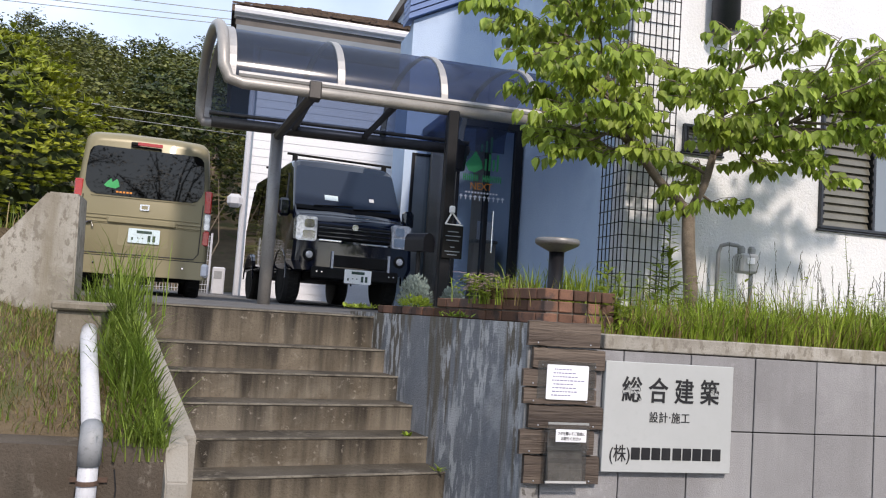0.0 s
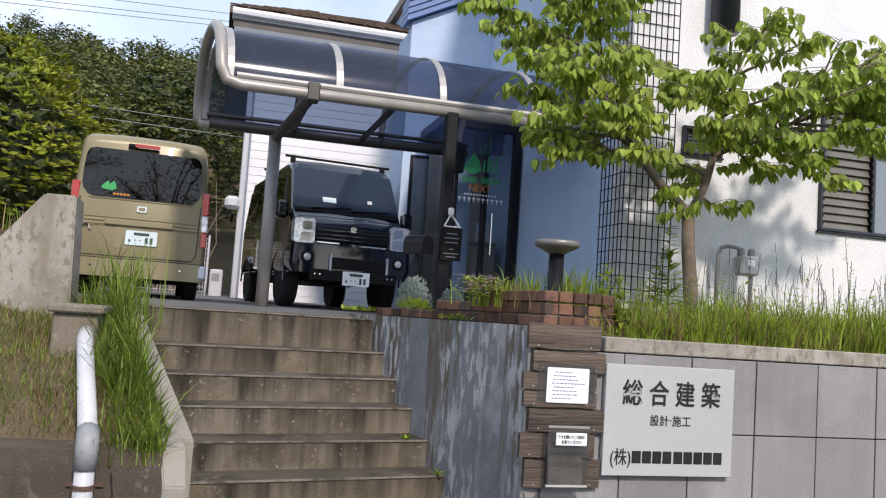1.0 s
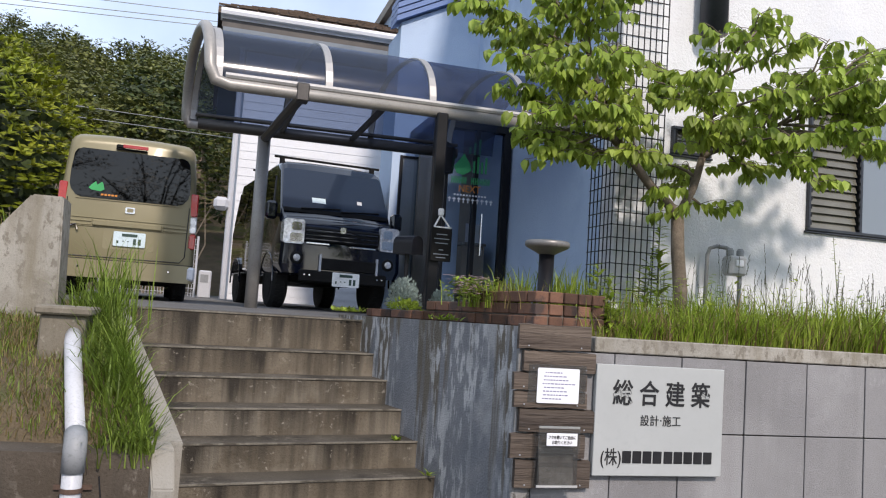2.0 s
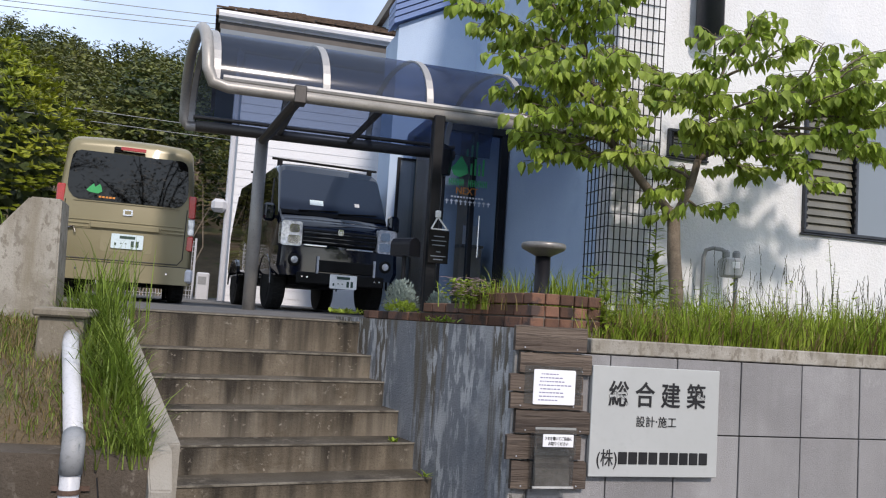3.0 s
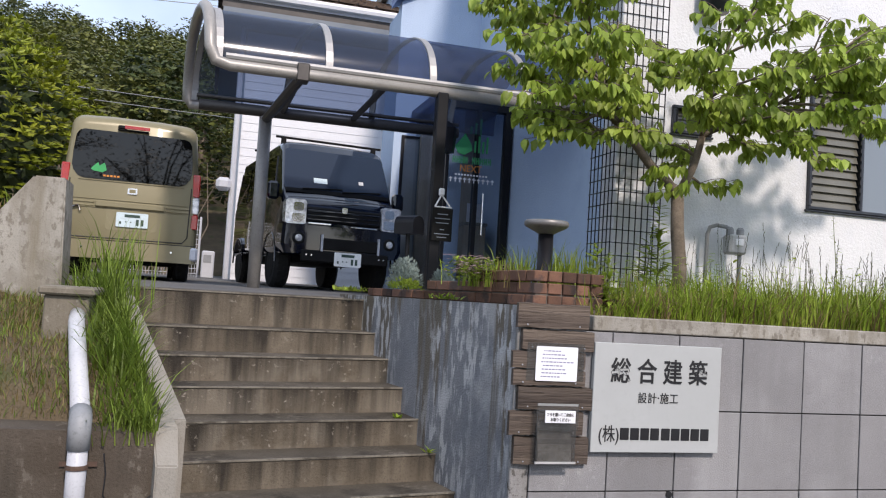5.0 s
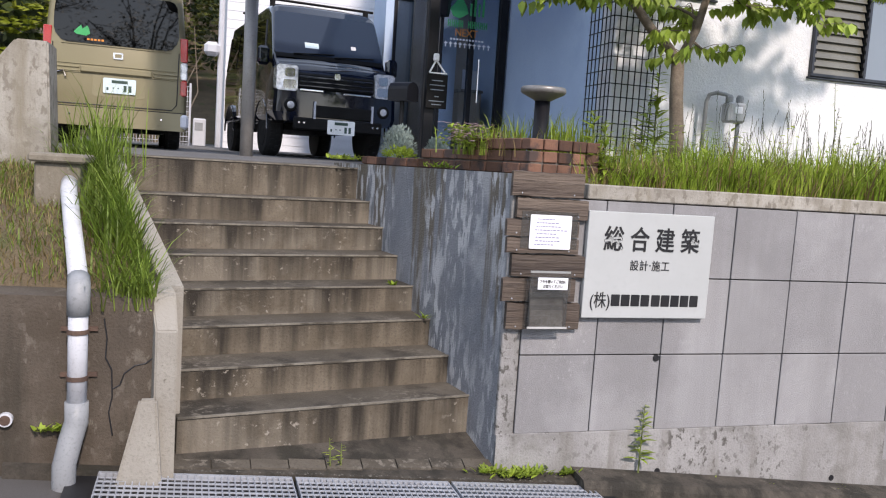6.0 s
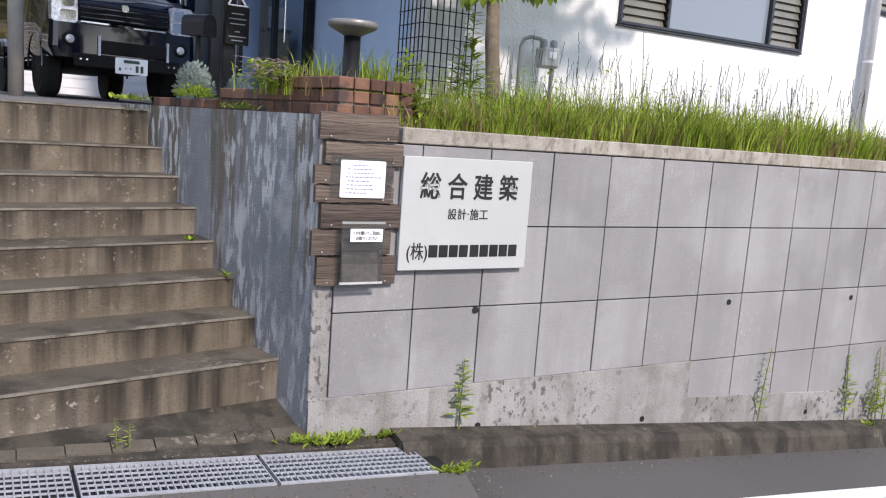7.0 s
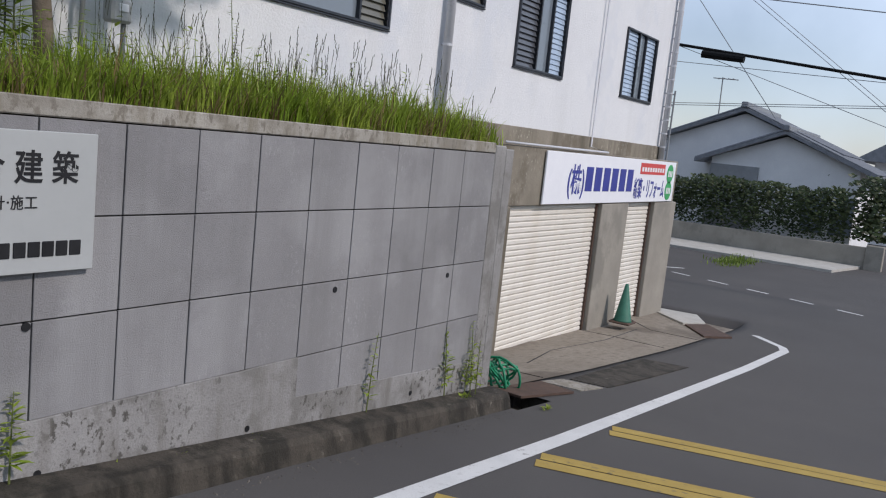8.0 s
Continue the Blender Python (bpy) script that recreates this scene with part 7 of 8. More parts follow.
# ---- planter flowers ----
def planter_plants():
    rnd = random.Random(31)
    for kind, spots in (("green", ((0.95, 5.86, 2.1, 0.34, 130), (0.80, 6.1, 2.08, 0.28, 110), (1.24, 5.84, 2.08, 0.42, 190), (1.33, 5.70, 2.05, 0.36, 120), (0.92, 5.72, 2.08, 0.22, 48), (0.88, 5.95, 2.08, 0.30, 46), (1.36, 5.62, 2.0, 0.30, 48))),):
        for x, y, z, h, n in spots:
            lv = Leaves()
            for k in range(n):
                lv.blade((x + rnd.gauss(0, 0.09), y + rnd.gauss(0, 0.09), z - 0.04), h * rnd.uniform(0.35, 1.0), spread(rnd) * rnd.uniform(0.1, 0.5), 0.008, rnd.uniform(0.2, 0.9))
            tagged(lv.make("grass_clump", M["grass"] if n > 50 else M["grass_dry"]), "clump of narrow green leaves in the brick planter", "plant", "plants in the planter", "stuff")
    root = thing("pink_flowers", "low plant with small pale pink flowers in the planter", "flower")
    lv, pt = Leaves(), Leaves()
    for k in range(240):
        p = Vector((0.66 + rnd.gauss(0, 0.08), 6.05 + rnd.gauss(0, 0.10), 2.08 + rnd.uniform(0, 0.14)))
        lv.leaf(p, spread(rnd) + Vector((0, 0, rnd.uniform(0, 0.8))), Vector((0, 0, 1)), 0.05, 0.02)
    for k in range(120):
        p = Vector((0.64 + rnd.gauss(0, 0.07), 5.98 + rnd.gauss(0, 0.1), 2.14 + rnd.uniform(-0.02, 0.10)))
        for j in range(5):
            a = 2 * math.pi * j / 5
            pt.leaf(p, (math.cos(a), math.sin(a) - 0.3, 0.25), Vector((0, 0, 1)), 0.021, 0.014, 0.1)
    lv.make("leaves", M["grass"], root)
    tagged(pt.make("petals", M["petal"], root), "pale pink petals", kind="stuff")
    for x, y, z, r, n, m_, lab in ((0.42, 6.9, 1.99, 0.12, 260, "grass", "low yellow-green ground cover in the planter"), (0.52, 7.35, 2.02, 0.13, 900, "silver_leaf", "silvery-leaved shrub behind the planter"), (0.86, 7.4, 2.02, 0.09, 600, "silver_leaf", "silvery-leaved shrub behind the planter")):
        lv = Leaves()
        for k in range(n):
            u = Vector((rnd.gauss(0, 1), rnd.gauss(0, 1), rnd.gauss(0, 1))).normalized() * r * rnd.uniform(0.5, 1.1)
            u.z = abs(u.z) * (1.6 if m_ == "silver_leaf" else 0.6)
            lv.leaf(Vector((x, y, z)) + u, u + Vector((0, 0, 0.05)), Vector((rnd.random(), rnd.random(), 1)), rnd.uniform(0.02, 0.035), 0.016)
        tagged(lv.make("shrub", M[m_]), lab, "shrub", "plants in the planter")


planter_plants()


# ---- bush and woods ----
def big_bush():
    rnd = random.Random(17)
    root = thing("round_bush", "large rounded yellow-green evergreen bush on the bank", "bush")
    c = Vector((-4.55, 12.6, 3.62))
    lv, inner = Leaves(), Leaves()
    for k in range(2300):
        u = Vector((rnd.gauss(0, 1), rnd.gauss(0, 1), rnd.gauss(0, 1))).normalized()
        lump = 1 + 0.16 * noise.noise(u * 2.3) + 0.09 * noise.noise(u * 6)
        R = Vector((u.x * 1.86, u.y * 1.6, u.z * 1.75)) * lump * rnd.uniform(0.88, 1.03)
        p = c + R
        if p.z < 2.2:
            continue
        out = (u + Vector((0, 0, 0.25))).normalized()
        for j in range(9):      # rosette
            d = spread(rnd) + out * rnd.uniform(0.2, 1.4)
            lv.leaf(p, d, out, rnd.uniform(0.09, 0.14), rnd.uniform(0.03, 0.042), 0.2)
    # Inner cards take a darker leaf colour for the shade within the bush.
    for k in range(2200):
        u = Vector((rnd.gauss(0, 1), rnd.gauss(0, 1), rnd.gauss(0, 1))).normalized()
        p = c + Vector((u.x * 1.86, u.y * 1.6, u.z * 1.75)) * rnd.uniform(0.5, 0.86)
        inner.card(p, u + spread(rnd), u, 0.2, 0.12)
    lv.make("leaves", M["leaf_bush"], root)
    inner.make("inner_leaves", M["leaf_dark"], root, "inner leaves coloured dark for the shade inside the bush")
    bm = B()
    for k in range(5):
        d = spread(rnd) * 0.5
        tube(bm, [(c.x + d.x * 0.2, c.y + d.y * 0.2, 2.2), (c.x + d.x, c.y + d.y, 3.2), (c.x + d.x * 1.6, c.y + d.y * 1.6, 4.0)], 0.05, 6, 0.015)
    part("stems", bm, M["bark"], root)


big_bush()


def hill_z(x, y):
    t = max(0.0, (y - 22) / 34)
    return 1.9 + 11.6 * min(t, 1) ** 0.9 + 0.05 * max(0, -x - 8)


def woods():
    rnd = random.Random(23)
    bm = B()
    xs = [-70, -50, -35, -25, -18, -12, -8, -4, 0, 6, 15, 30, 60]
    ys = [20, 24, 28, 32, 38, 44, 52, 60, 90]
    v = [[bm.verts.new((x, y, hill_z(x, y) if y > 20 else 1.6)) for y in ys] for x in xs]
    for i in range(len(xs) - 1):
        for j in range(len(ys) - 1):
            bm.faces.new((v[i][j], v[i + 1][j], v[i + 1][j + 1], v[i][j + 1]))
    setting("hillside", bm, M["soil"], "wooded hillside behind the houses", "ground", True)
    trunks = B()
    a, b = Leaves(), Leaves()

    def crown(c, r, tall, n, size, tgt):
        """A crown of separate leafy clumps, with gaps between them."""
        m = 15
        for q in range(m):
            u = Vector((rnd.gauss(0, 1), rnd.gauss(0, 1) - 0.45, rnd.gauss(0, 1) + 0.25)).normalized()
            o = c + Vector((u.x * r, u.y * r, u.z * tall)) * rnd.uniform(0.55, 0.95)
            cr_ = r * rnd.uniform(0.28, 0.48)
            for k in range(n // m):
                w = Vector((rnd.gauss(0, 1), rnd.gauss(0, 1) - 0.3, rnd.gauss(0, 1) + 0.35)).normalized()
                p = o + w * cr_ * rnd.uniform(0.6, 1.05) * (1 + 0.3 * noise.noise(w * 3 + o))
                up = (w + Vector((0, 0, 0.5))).normalized()
                for j in range(3):
                    tgt.card(p, spread(rnd) + up * rnd.uniform(0.0, 0.8), up, size * rnd.uniform(0.6, 1.3), size * rnd.uniform(0.35, 0.65))
    for k in range(150):
        y = rnd.uniform(25, 57)
        x = rnd.uniform(-0.36 * y - 4, 0.02 * y + 2)
        r = rnd.uniform(1.3, 2.3)
        t = rnd.uniform(1.4, 2.6)
        c = Vector((x, y, hill_z(x, y) + t * 0.8 + 0.6))
        crown(c, r, t, 560, 0.19, a if rnd.random() < 0.7 else b)
        tube(trunks, [(x, y, hill_z(x, y) - 0.2), (x, y, c.z)], 0.12, 5, 0.06)
    for k in range(17):      # tops along the skyline
        x = -21 + 1.5 * k + rnd.uniform(-0.5, 0.5)
        c = Vector((x, 56, 15.2 + rnd.uniform(-0.8, 1.3)))
        crown(c, rnd.uniform(0.8, 1.5), rnd.uniform(1.0, 1.7), 420, 0.2, b)
        tube(trunks, [(x, 56, 9), (x, 56, c.z)], 0.12, 5, 0.05)
    for k in range(16):      # dark thicket behind the car park
        x, y = rnd.uniform(-8, -1.5), rnd.uniform(18.5, 23)
        c = Vector((x, y, 1.9 + rnd.uniform(0.3, 1.9)))
        crown(c, rnd.uniform(0.7, 1.1), rnd.uniform(0.7, 1.1), 380, 0.15, b if k % 3 else a)
    for k in range(40):      # bare stems in the thicket
        x, y = rnd.uniform(-4.5, -1.4), rnd.uniform(17.2, 18.3)
        lean = spread(rnd) * 0.5
        tube(trunks, [(x, y, 1.8), (x + lean.x, y, 3.0), (x + lean.x * 1.3 + rnd.uniform(-0.4, 0.4), y, 4.2)], 0.022, 4, 0.008, cap=False)
    tagged(part("woods_trunks", trunks, M["bark"]), "trunks and bare stems of the woods", "woods", kind="stuff")
    tagged(a.make("woods", M["leaf_wood"]), "dense mixed green woods on the hillside", "woods", kind="stuff")
    tagged(b.make("woods_shade", M["leaf_dark"]), "darker evergreen trees in the woods", "woods", kind="stuff")


woods()


def street_tree(x, y, h, seed):
    """A loose roadside tree: leaning trunk, spreading bare limbs, thin leaf clumps."""
    rnd = random.Random(seed)
    root = thing("roadside_tree", "loose dark green tree behind the wall across the street", "tree", "trees across the street")
    bm, lv = B(), Leaves()
    z0 = road_z(x) - 0.1
    top = Vector((x + rnd.uniform(-0.5, 0.5), y + rnd.uniform(-0.3, 0.3), z0 + h * 0.5))
    tube(bm, [(x, y, z0), (x + rnd.uniform(-0.2, 0.2), y, z0 + h * 0.25), top], 0.16, 8, 0.09)
    for k in range(11):
        d = spread(rnd)
        tip = top + Vector((d.x * rnd.uniform(0.8, 2.4), d.y * rnd.uniform(0.8, 2.0), rnd.uniform(0.05, 0.5) * h))
        mid = top.lerp(tip, 0.5) + Vector((0, 0, 0.3))
        tube(bm, [top - Vector((0, 0, rnd.uniform(0, 0.2) * h)), mid, tip], 0.055, 6, 0.012)
        for q in range(5):
            o = mid.lerp(tip, rnd.uniform(0.1, 1.1)) + Vector((rnd.gauss(0, 0.35), rnd.gauss(0, 0.35), rnd.gauss(0, 0.3)))
            tube(bm, [mid.lerp(tip, rnd.random()), o], 0.018, 4, 0.006, cap=False)
            for j in range(46):
                p = o + Vector((rnd.gauss(0, 0.28), rnd.gauss(0, 0.28), rnd.gauss(0, 0.2)))
                lv.card(p, spread(rnd) + Vector((0, 0, rnd.uniform(-0.4, 0.6))), Vector((0, 0.3, 1)), rnd.uniform(0.12, 0.22), rnd.uniform(0.07, 0.13))
    part("trunk", bm, M["bark"], root, "", True)
    lv.make("crown", M["leaf_dark"], root)


for k, (x, y, h) in enumerate(((-15, -12.5, 7.0), (-10.5, -13.5, 8.2), (-6.5, -12.2, 7.4), (-3.2, -13.8, 8.6), (0.4, -12.4, 6.6), (4.2, -13.6, 8.4), (8.5, -12.6, 7.2), (13.0, -13.4, 8.0), (18.0, -12.8, 7.5))):
    street_tree(x, y, h * 1.25, 300 + k)


# ---- wires ----
def wire(name, a, b, sag, r, label):
    bm = B()
    a, b = Vector(a), Vector(b)
    tube(bm, [a.lerp(b, t / 12) - Vector((0, 0, sag * 4 * (t / 12) * (1 - t / 12))) for t in range(13)], r, 5)
    tagged(part(name, bm, M["plastic"] if r > 0.02 else M["pvc_grey"]), label, "cable", "overhead cables")


for za, zb in ((11.1, 11.6), (11.3, 11.78), (11.7, 12.0)):
    wire("overhead_wire", (-16, 30, za - 0.3), (6, 30, zb + 0.2), 0.1, 0.014, "thin overhead wire against the sky")
wire("overhead_wire", (-12, 17, 5.6), (8, 17, 5.2), 0.1, 0.007, "thin overhead wire before the woods")
wire("overhead_wire", (-12, 17, 5.4), (8, 17, 5.0), 0.1, 0.007, "thin overhead wire before the woods")
def crossing_wire(ya, za, yb, zb, r, label, name="overhead_wire"):
    """Runs over the crossing at x = 24, carried on past both given places."""
    k = (zb - za) / (yb - ya)
    wire(name, (24, ya + 3, za + 3 * k), (24, yb - 6, zb - 6 * k), 0.0, r, label)


crossing_wire(9.84, 5.29, 4.24, 4.56, 0.045, "thick black overhead cable over the crossing", "overhead_cable")
crossing_wire(9.77, 4.80, 4.22, 4.46, 0.01, "thin overhead wire over the crossing")
for dz in (0.0, -0.06):
    crossing_wire(9.52, 3.61 + dz, 4.12, 3.86 + dz, 0.01, "thin overhead wire over the crossing")
for dy in (0.0, -0.18):
    crossing_wire(7.89 + dy, 6.585, 4.37 + dy, 3.92, 0.009, "thin overhead wire running down across the sky")
crossing_wire(8.52, 4.83, 4.04, 3.33, 0.01, "thin overhead wire sloping over the crossing")
crossing_wire(7.61, 6.585, 4.5, 6.236, 0.016, "overhead wire high over the crossing")
wire("overhead_wire", (24, 11.0, 8.64), (24, 6.77, 3.33), 0.0, 0.012, "thin overhead wire running down to a house")
bm = B()
tube(bm, [(23.95, 9.05, 5.03), (23.95, 7.85, 4.92)], 0.11, 10)
tagged(part("cable_closure", bm, M["plastic"]), "black splice box hanging on the overhead cable", "cable box")


# ---- house across the crossing ----
def far_house():
    root = thing("tiled_house", "low grey-walled house with dark tiled gable roofs across the road", "house")

    def gable(x, yc, half, z_eave, z_top, x_back, wall_z):
        bm = B()
        pts = [(yc - half * 0.82, -1.6), (yc + half * 0.82, -1.6), (yc + half * 0.82, z_eave + 0.15), (yc, z_top - 0.25), (yc - half * 0.82, z_eave + 0.15)]
        a = [bm.verts.new((x + 0.5, y, z)) for y, z in pts]
        b = [bm.verts.new((x_back, y, z)) for y, z in pts]
        bm.faces.new(a)
        bm.faces.new(b[::-1])
        for i in range(5):
            bm.faces.new((a[i], b[i], b[(i + 1) % 5], a[(i + 1) % 5]))
        bmesh.ops.recalc_face_normals(bm, faces=bm.faces[:])
        part("wall", bm, M["far_wall"], root)
        for s in (-1, 1):
            bm = B()
            q = [(x, yc, z_top), (x_back, yc, z_top), (x_back, yc + s * half, z_eave), (x, yc + s * half, z_eave)]
            t = [bm.verts.new(p) for p in q]
            u = [bm.verts.new((p[0], p[1], p[2] - 0.16)) for p in q]
            bm.faces.new(t)
            bm.faces.new(u[::-1])
            for i in range(4):
                bm.faces.new((t[i], u[i], u[(i + 1) % 4], t[(i + 1) % 4]))
            bmesh.ops.recalc_face_normals(bm, faces=bm.faces[:])
            roof = part("roof", bm, M["tile_roof"], root)
            n = 22
            bm = B()
            for k in range(n):
                xx = x + 0.1 + (x_back - x - 0.2) * k / (n - 1)
                tube(bm, [(xx, yc + s * 0.1, z_top + 0.02), (xx, yc + s * half, z_eave + 0.03)], 0.05, 5)
            part("tile_ribs", bm, M["tile_roof"], roof)
        bm = B()
        box(bm, x - 0.1, x_back, yc - 0.16, yc + 0.16, z_top - 0.02, z_top + 0.26, 0.04)
        part("ridge", bm, M["tile_roof"], root)
    gable(40.5, 11.7, 4.6, 2.9, 4.75, 48, 0)
    gable(39, 9.4, 3.9, 2.15, 3.75, 47, 0)
    bm = B()
    box(bm, 39.4, 39.5, 10.4, 12.6, -1.6, 2.0)
    part("porch_wall", bm, M["pvc_grey"], root)
    for y in (6.2, 7.4):
        bm = B()
        box(bm, 39.44, 39.5, y, y + 0.9, -0.6, 1.0)
        part("window", bm, M["pane"], root)
    root = thing("antenna", "thin television aerial on the far roof", "antenna")
    bm = B()
    tube(bm, [(40.6, 12.9, 4.0), (40.6, 12.95, 6.1)], 0.03, 5)
    tube(bm, [(40.6, 13.4, 6.05), (40.6, 12.2, 6.0)], 0.025, 5)
    for k in range(5):
        tube(bm, [(40.3, 12.4 + 0.2 * k, 6.03), (40.9, 12.4 + 0.2 * k, 6.03)], 0.02, 4)
    part("mast", bm, M["pvc_grey"], root)
    root = thing("distant_house", "dark tiled house further along the crossing road", "house")
    bm = B()
    extrude_xz(bm, [(52, -1.6), (60, -1.6), (60, 3.4), (52, 3.4)], 2.0, 7.0)
    part("wall", bm, M["far_wall"], root)
    bm = B()
    v = [bm.verts.new(p) for p in ((51, 8.0, 3.0), (51, 1.0, 3.0), (51, 5.0, 5.0), (61, 8.0, 3.0), (61, 1.0, 3.0), (61, 5.0, 5.0))]
    for f in ((0, 2, 1), (3, 4, 5), (0, 3, 5, 2), (2, 5, 4, 1), (0, 1, 4, 3)):
        bm.faces.new([v[i] for i in f])
    part("roof", bm, M["tile_roof"], root)
    # garden wall, hedge, pavement
    bm = B()
    box(bm, 36.4, 36.65, 5.2, 22, -1.8, -0.72, 0.02)
    setting("garden_wall", bm, M["concrete"], "low grey garden wall across the road", "wall")
    bm = B()
    box(bm, 36.3, 36.8, 4.55, 5.2, -1.8, -0.62, 0.02)
    setting("gate_pier", bm, M["concrete"], "concrete pier at the garden wall's end", "wall")
    bm = B()
    prism(bm, [(33.2, 5.9), (36.4, 5.3), (36.4, 22), (33.2, 22)], -2, -1.5)
    setting("pavement", bm, M["nosing_pale"], "pale pavement along the garden wall", "pavement")
    rnd = random.Random(29)
    a = Leaves()
    for k in range(8600):
        p = Vector((37.2 + rnd.gauss(0, 0.35), rnd.uniform(6.2, 15.0), 0))
        top = 1.35 + 0.5 * noise.noise((p.y * 0.8, 0, 0)) + 0.3 * noise.noise((p.y * 2.3, 4, 0))
        p.z = -0.9 + (top + 0.9) * rnd.random() ** 0.6
        a.card(p, spread(rnd) + Vector((0, 0, rnd.uniform(-0.2, 0.8))), Vector((-1, 0, 0.5)), rnd.uniform(0.12, 0.24), rnd.uniform(0.06, 0.12))
    tagged(a.make("hedge", M["leaf_dark"]), "overgrown dark green hedge above the garden wall", "hedge")
    b = Leaves()
    for k in range(1700):
        p = Vector((37.6 + rnd.gauss(0, 0.5), rnd.gauss(5.2, 0.5), rnd.uniform(-0.5, 2.1)))
        b.card(p, spread(rnd) + Vector((0, 0, rnd.uniform(-0.5, 0.5))), Vector((-1, 0, 0.5)), rnd.uniform(0.15, 0.3), rnd.uniform(0.08, 0.16))
    tagged(b.make("garden_shrub", M["leaf_dark"]), "tall thin garden shrub by the gate pier", "shrub")
    c = Leaves()
    for k in range(500):
        c.blade((rnd.gauss(31.5, 0.9), rnd.gauss(9.0, 0.3), -1.62), rnd.uniform(0.1, 0.25), spread(rnd) * 0.4, 0.04)
    tagged(c.make("verge_grass", M["grass_lush"]), "small grass verge on the crossing", "grass", kind="stuff")


M["far_wall"] = material("far_wall", (0.72, 0.72, 0.73), (0.80, 0.80, 0.80), 1, 0.8, bump=0.1)
far_house()


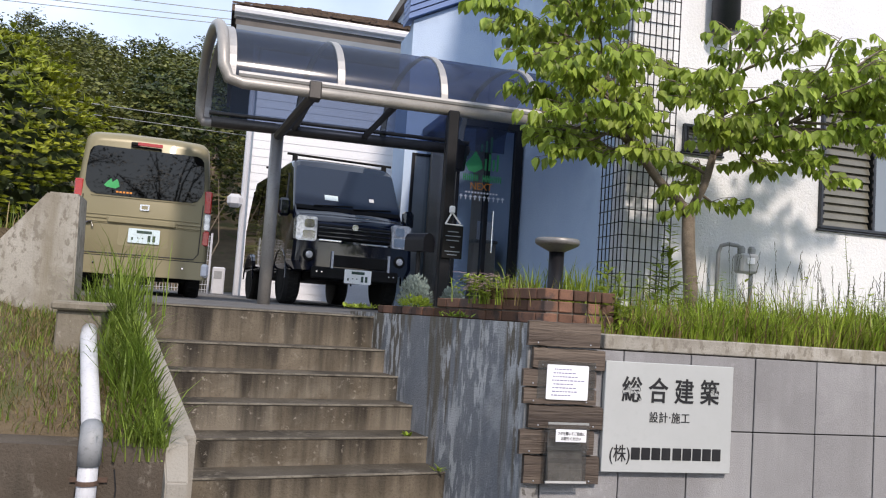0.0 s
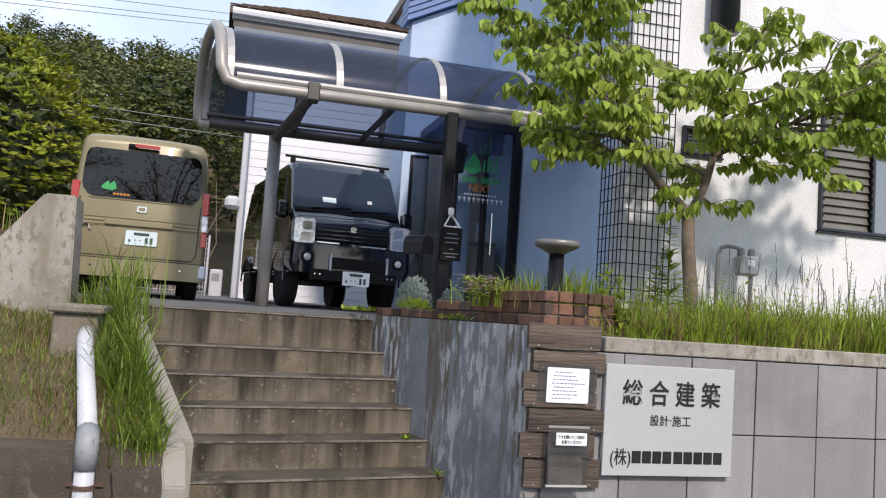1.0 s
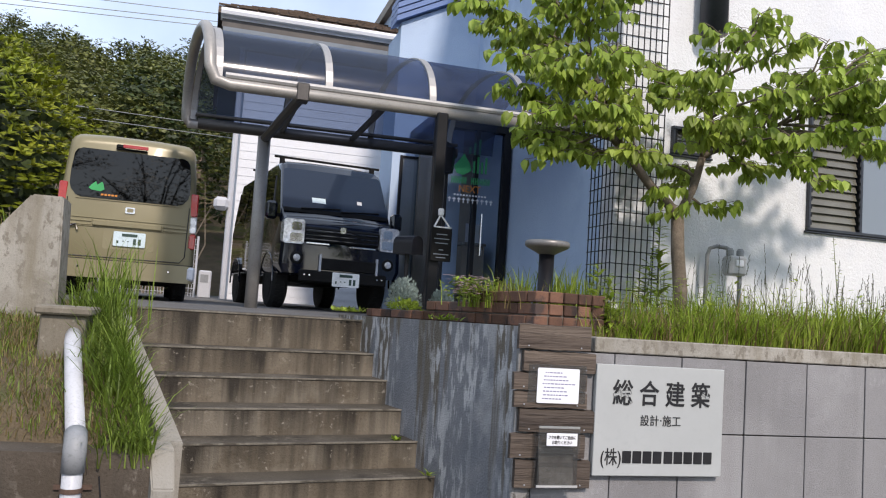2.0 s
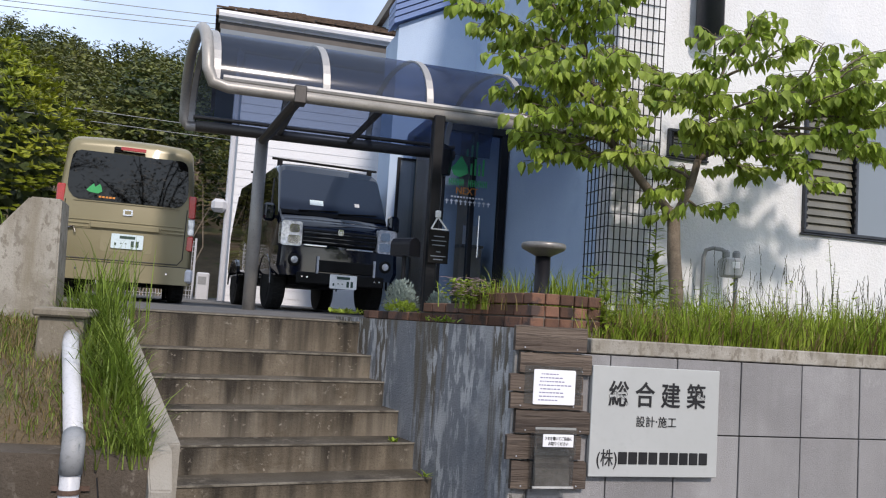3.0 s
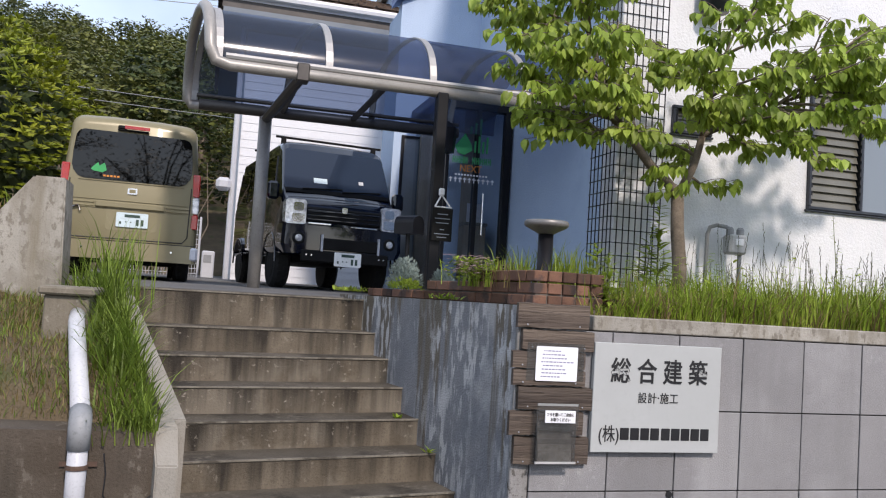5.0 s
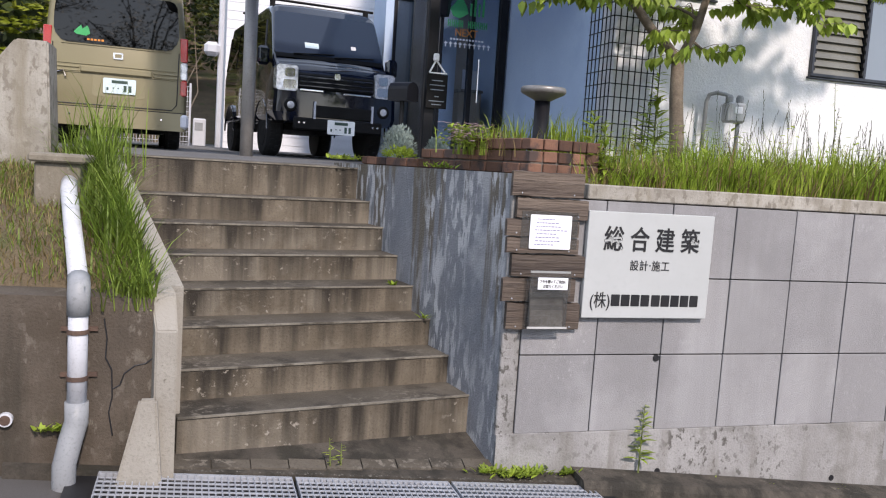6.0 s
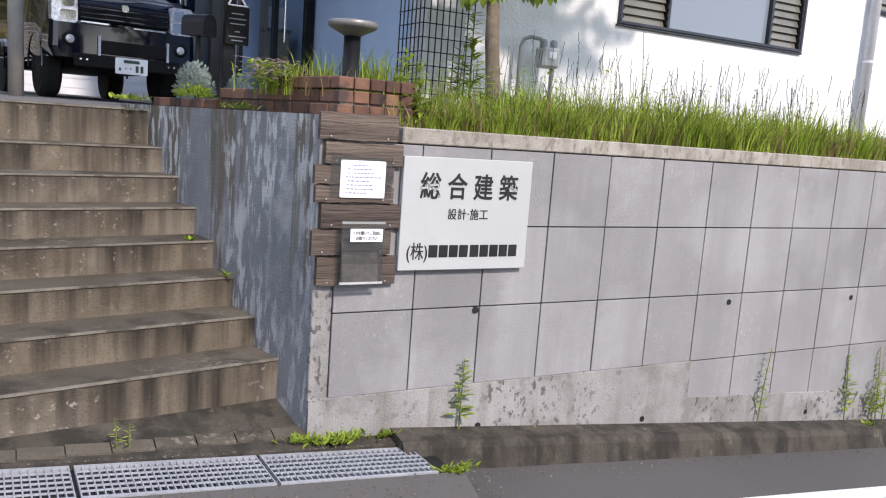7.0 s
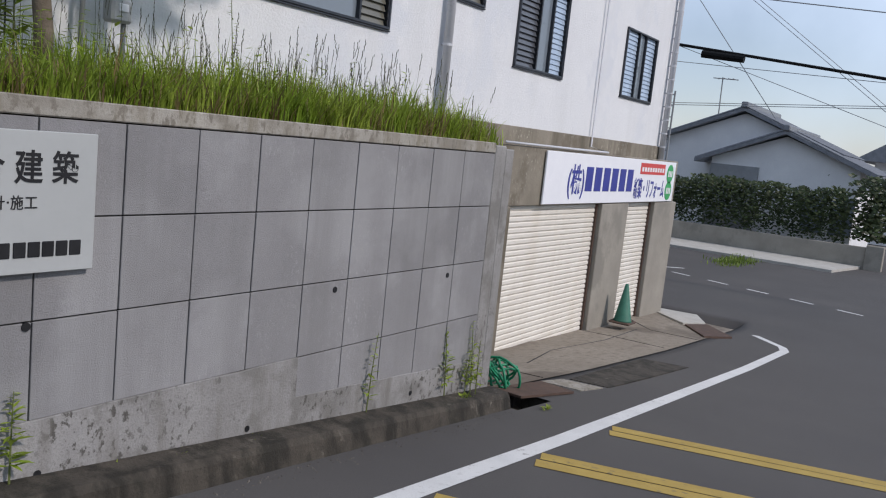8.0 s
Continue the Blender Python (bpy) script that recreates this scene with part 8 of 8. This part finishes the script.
# ---- small things by the garage ----
def cone_and_hose():
    root = thing("traffic_cone", "dark green traffic cone in front of the garage", "traffic cone")
    z = road_z(13.9) + 0.09
    bm = B()
    lathe(bm, [(0.17, 0.03), (0.155, 0.05), (0.03, 0.70), (0.02, 0.71)], 20, (13.9, 6.75, z))
    part("body", bm, M["cone"], root, "", True)
    bm = B()
    box(bm, 13.7, 14.1, 6.55, 6.95, z - 0.01, z + 0.03, 0.02)
    part("foot", bm, M["rust"], root, "red-brown square foot")
    root = thing("garden_hose", "coiled green garden hose at the wall's end", "hose")
    rnd = random.Random(6)
    c = Vector((6.95, 5.5, road_z(6.95) + 0.12))
    for k in range(7):
        bm = B()
        r = rnd.uniform(0.14, 0.24)
        tilt = Euler((rnd.uniform(0.6, 1.5), rnd.uniform(-0.5, 0.5), rnd.uniform(0, 3))).to_matrix()
        pts = [c + tilt @ Vector((r * math.cos(a), r * 0.8 * math.sin(a), 0)) + Vector((0.05 * rnd.random(), 0, 0)) for a in (2 * math.pi * j / 18 for j in range(19))]
        tube(bm, pts, 0.014, 6)
        part("loop", bm, M["hose"], root, "", True)
    bm = B()
    tube(bm, [(6.65, 5.5, 0.0), (6.7, 5.48, -0.3), (6.85, 5.42, -0.45)], 0.014, 6)
    part("loop", bm, M["hose"], root)
    # steel cover and open drain end
    root = thing("drain_cover", "rusty steel plate over the drain", "drain cover")
    bm = B()
    prism(bm, [(6.72, 5.10), (7.62, 4.93), (7.7, 5.36), (6.76, 5.44)], lambda x, y: road_z(x) + 0.006, lambda x, y: road_z(x) + 0.03)
    part("plate", bm, M["rust"], root)
    root = thing("drain_cover", "dark steel plate on the pavement corner", "drain cover")
    bm = B()
    prism(bm, [(15.5, 5.16), (16.6, 5.92), (15.91, 6.18), (14.75, 5.48)], lambda x, y: road_z(x) + 0.0, lambda x, y: road_z(x) + 0.04)
    part("plate", bm, M["rust"], root)
    bm = B()
    for a in ((6.2, 6.27, 4.83, 5.32), (7.05, 7.12, 4.83, 5.32), (6.27, 7.05, 4.83, 4.9), (6.27, 7.05, 5.25, 5.32)):
        box(bm, *a, -1.15, road_z(a[1]) - 0.02)
    box(bm, 6.2, 7.12, 4.83, 5.32, -1.2, -1.15)
    setting("drain_pit", bm, M["kerb"], "dark open concrete drain beyond the kerb", "drain")
    # fire-stair frame beyond the corner
    root = thing("steel_ladder", "thin grey steel ladder beyond the building corner", "ladder")
    for y in (7.55, 7.8):
        bm = B()
        tube(bm, [(17.5, y, 1.2), (17.5, y, 3.4)], 0.02, 6)
        part("rail", bm, M["pvc_grey"], root)
    for k in range(9):
        bm = B()
        tube(bm, [(17.5, 7.55, 1.4 + 0.24 * k), (17.5, 7.8, 1.4 + 0.24 * k)], 0.012, 5)
        part("rung", bm, M["pvc_grey"], root)


cone_and_hose()


# ---- litter along the gutter ----
def gravel():
    rnd = random.Random(51)
    lv = Leaves()

    def stone(x, y, z, r):
        i = len(lv.v)
        a0 = rnd.uniform(0, 6)
        ring = [(x + r * math.cos(a0 + k * 1.257) * rnd.uniform(0.7, 1.2), y + r * math.sin(a0 + k * 1.257) * rnd.uniform(0.7, 1.2), z) for k in range(5)]
        lv.v.extend(ring + [(x, y, z + r * rnd.uniform(0.5, 0.9))])
        lv.f.extend([(i + k, i + (k + 1) % 5, i + 5) for k in range(5)])
    for k in range(420):
        x = rnd.uniform(-2.0, 1.6)
        y = rnd.gauss(4.62, 0.05)
        stone(x, y, (0.33 - 0.08 * (x + 1.5)) * max(0, min(1, (y - 4.40) / 0.29)) + (road_z(x) - 0.02) * (1 - max(0, min(1, (y - 4.40) / 0.29))), rnd.uniform(0.003, 0.010))
    for k in range(260):
        x = rnd.uniform(-1.1, 1.15)
        y = rnd.uniform(5.07, 5.1)
        stone(x, y, 0.345 - 0.08 * (x + 1.5), rnd.uniform(0.003, 0.009))
    for k in range(380):
        x = rnd.uniform(1.2, 6.1)
        y = 4.92 - abs(rnd.gauss(0, 0.07))
        stone(x, y, road_z(x), rnd.uniform(0.003, 0.010))
    for k in range(260):
        x = rnd.uniform(1.2, 6.1)
        y = 5.17 - abs(rnd.gauss(0, 0.03))
        stone(x, y, 0.20 - 0.1035 * (x - 0.7) - 0.008, rnd.uniform(0.003, 0.010))
    tagged(lv.make("gravel", M["gravel"], smooth=False), "loose grit and small stones along the gutter", "gravel", kind="stuff")


M["gravel"] = material("gravel", (0.07, 0.063, 0.053), (0.125, 0.115, 0.10), 30, 0.9, bump=0.2, vary=0.4, island=True)
gravel()
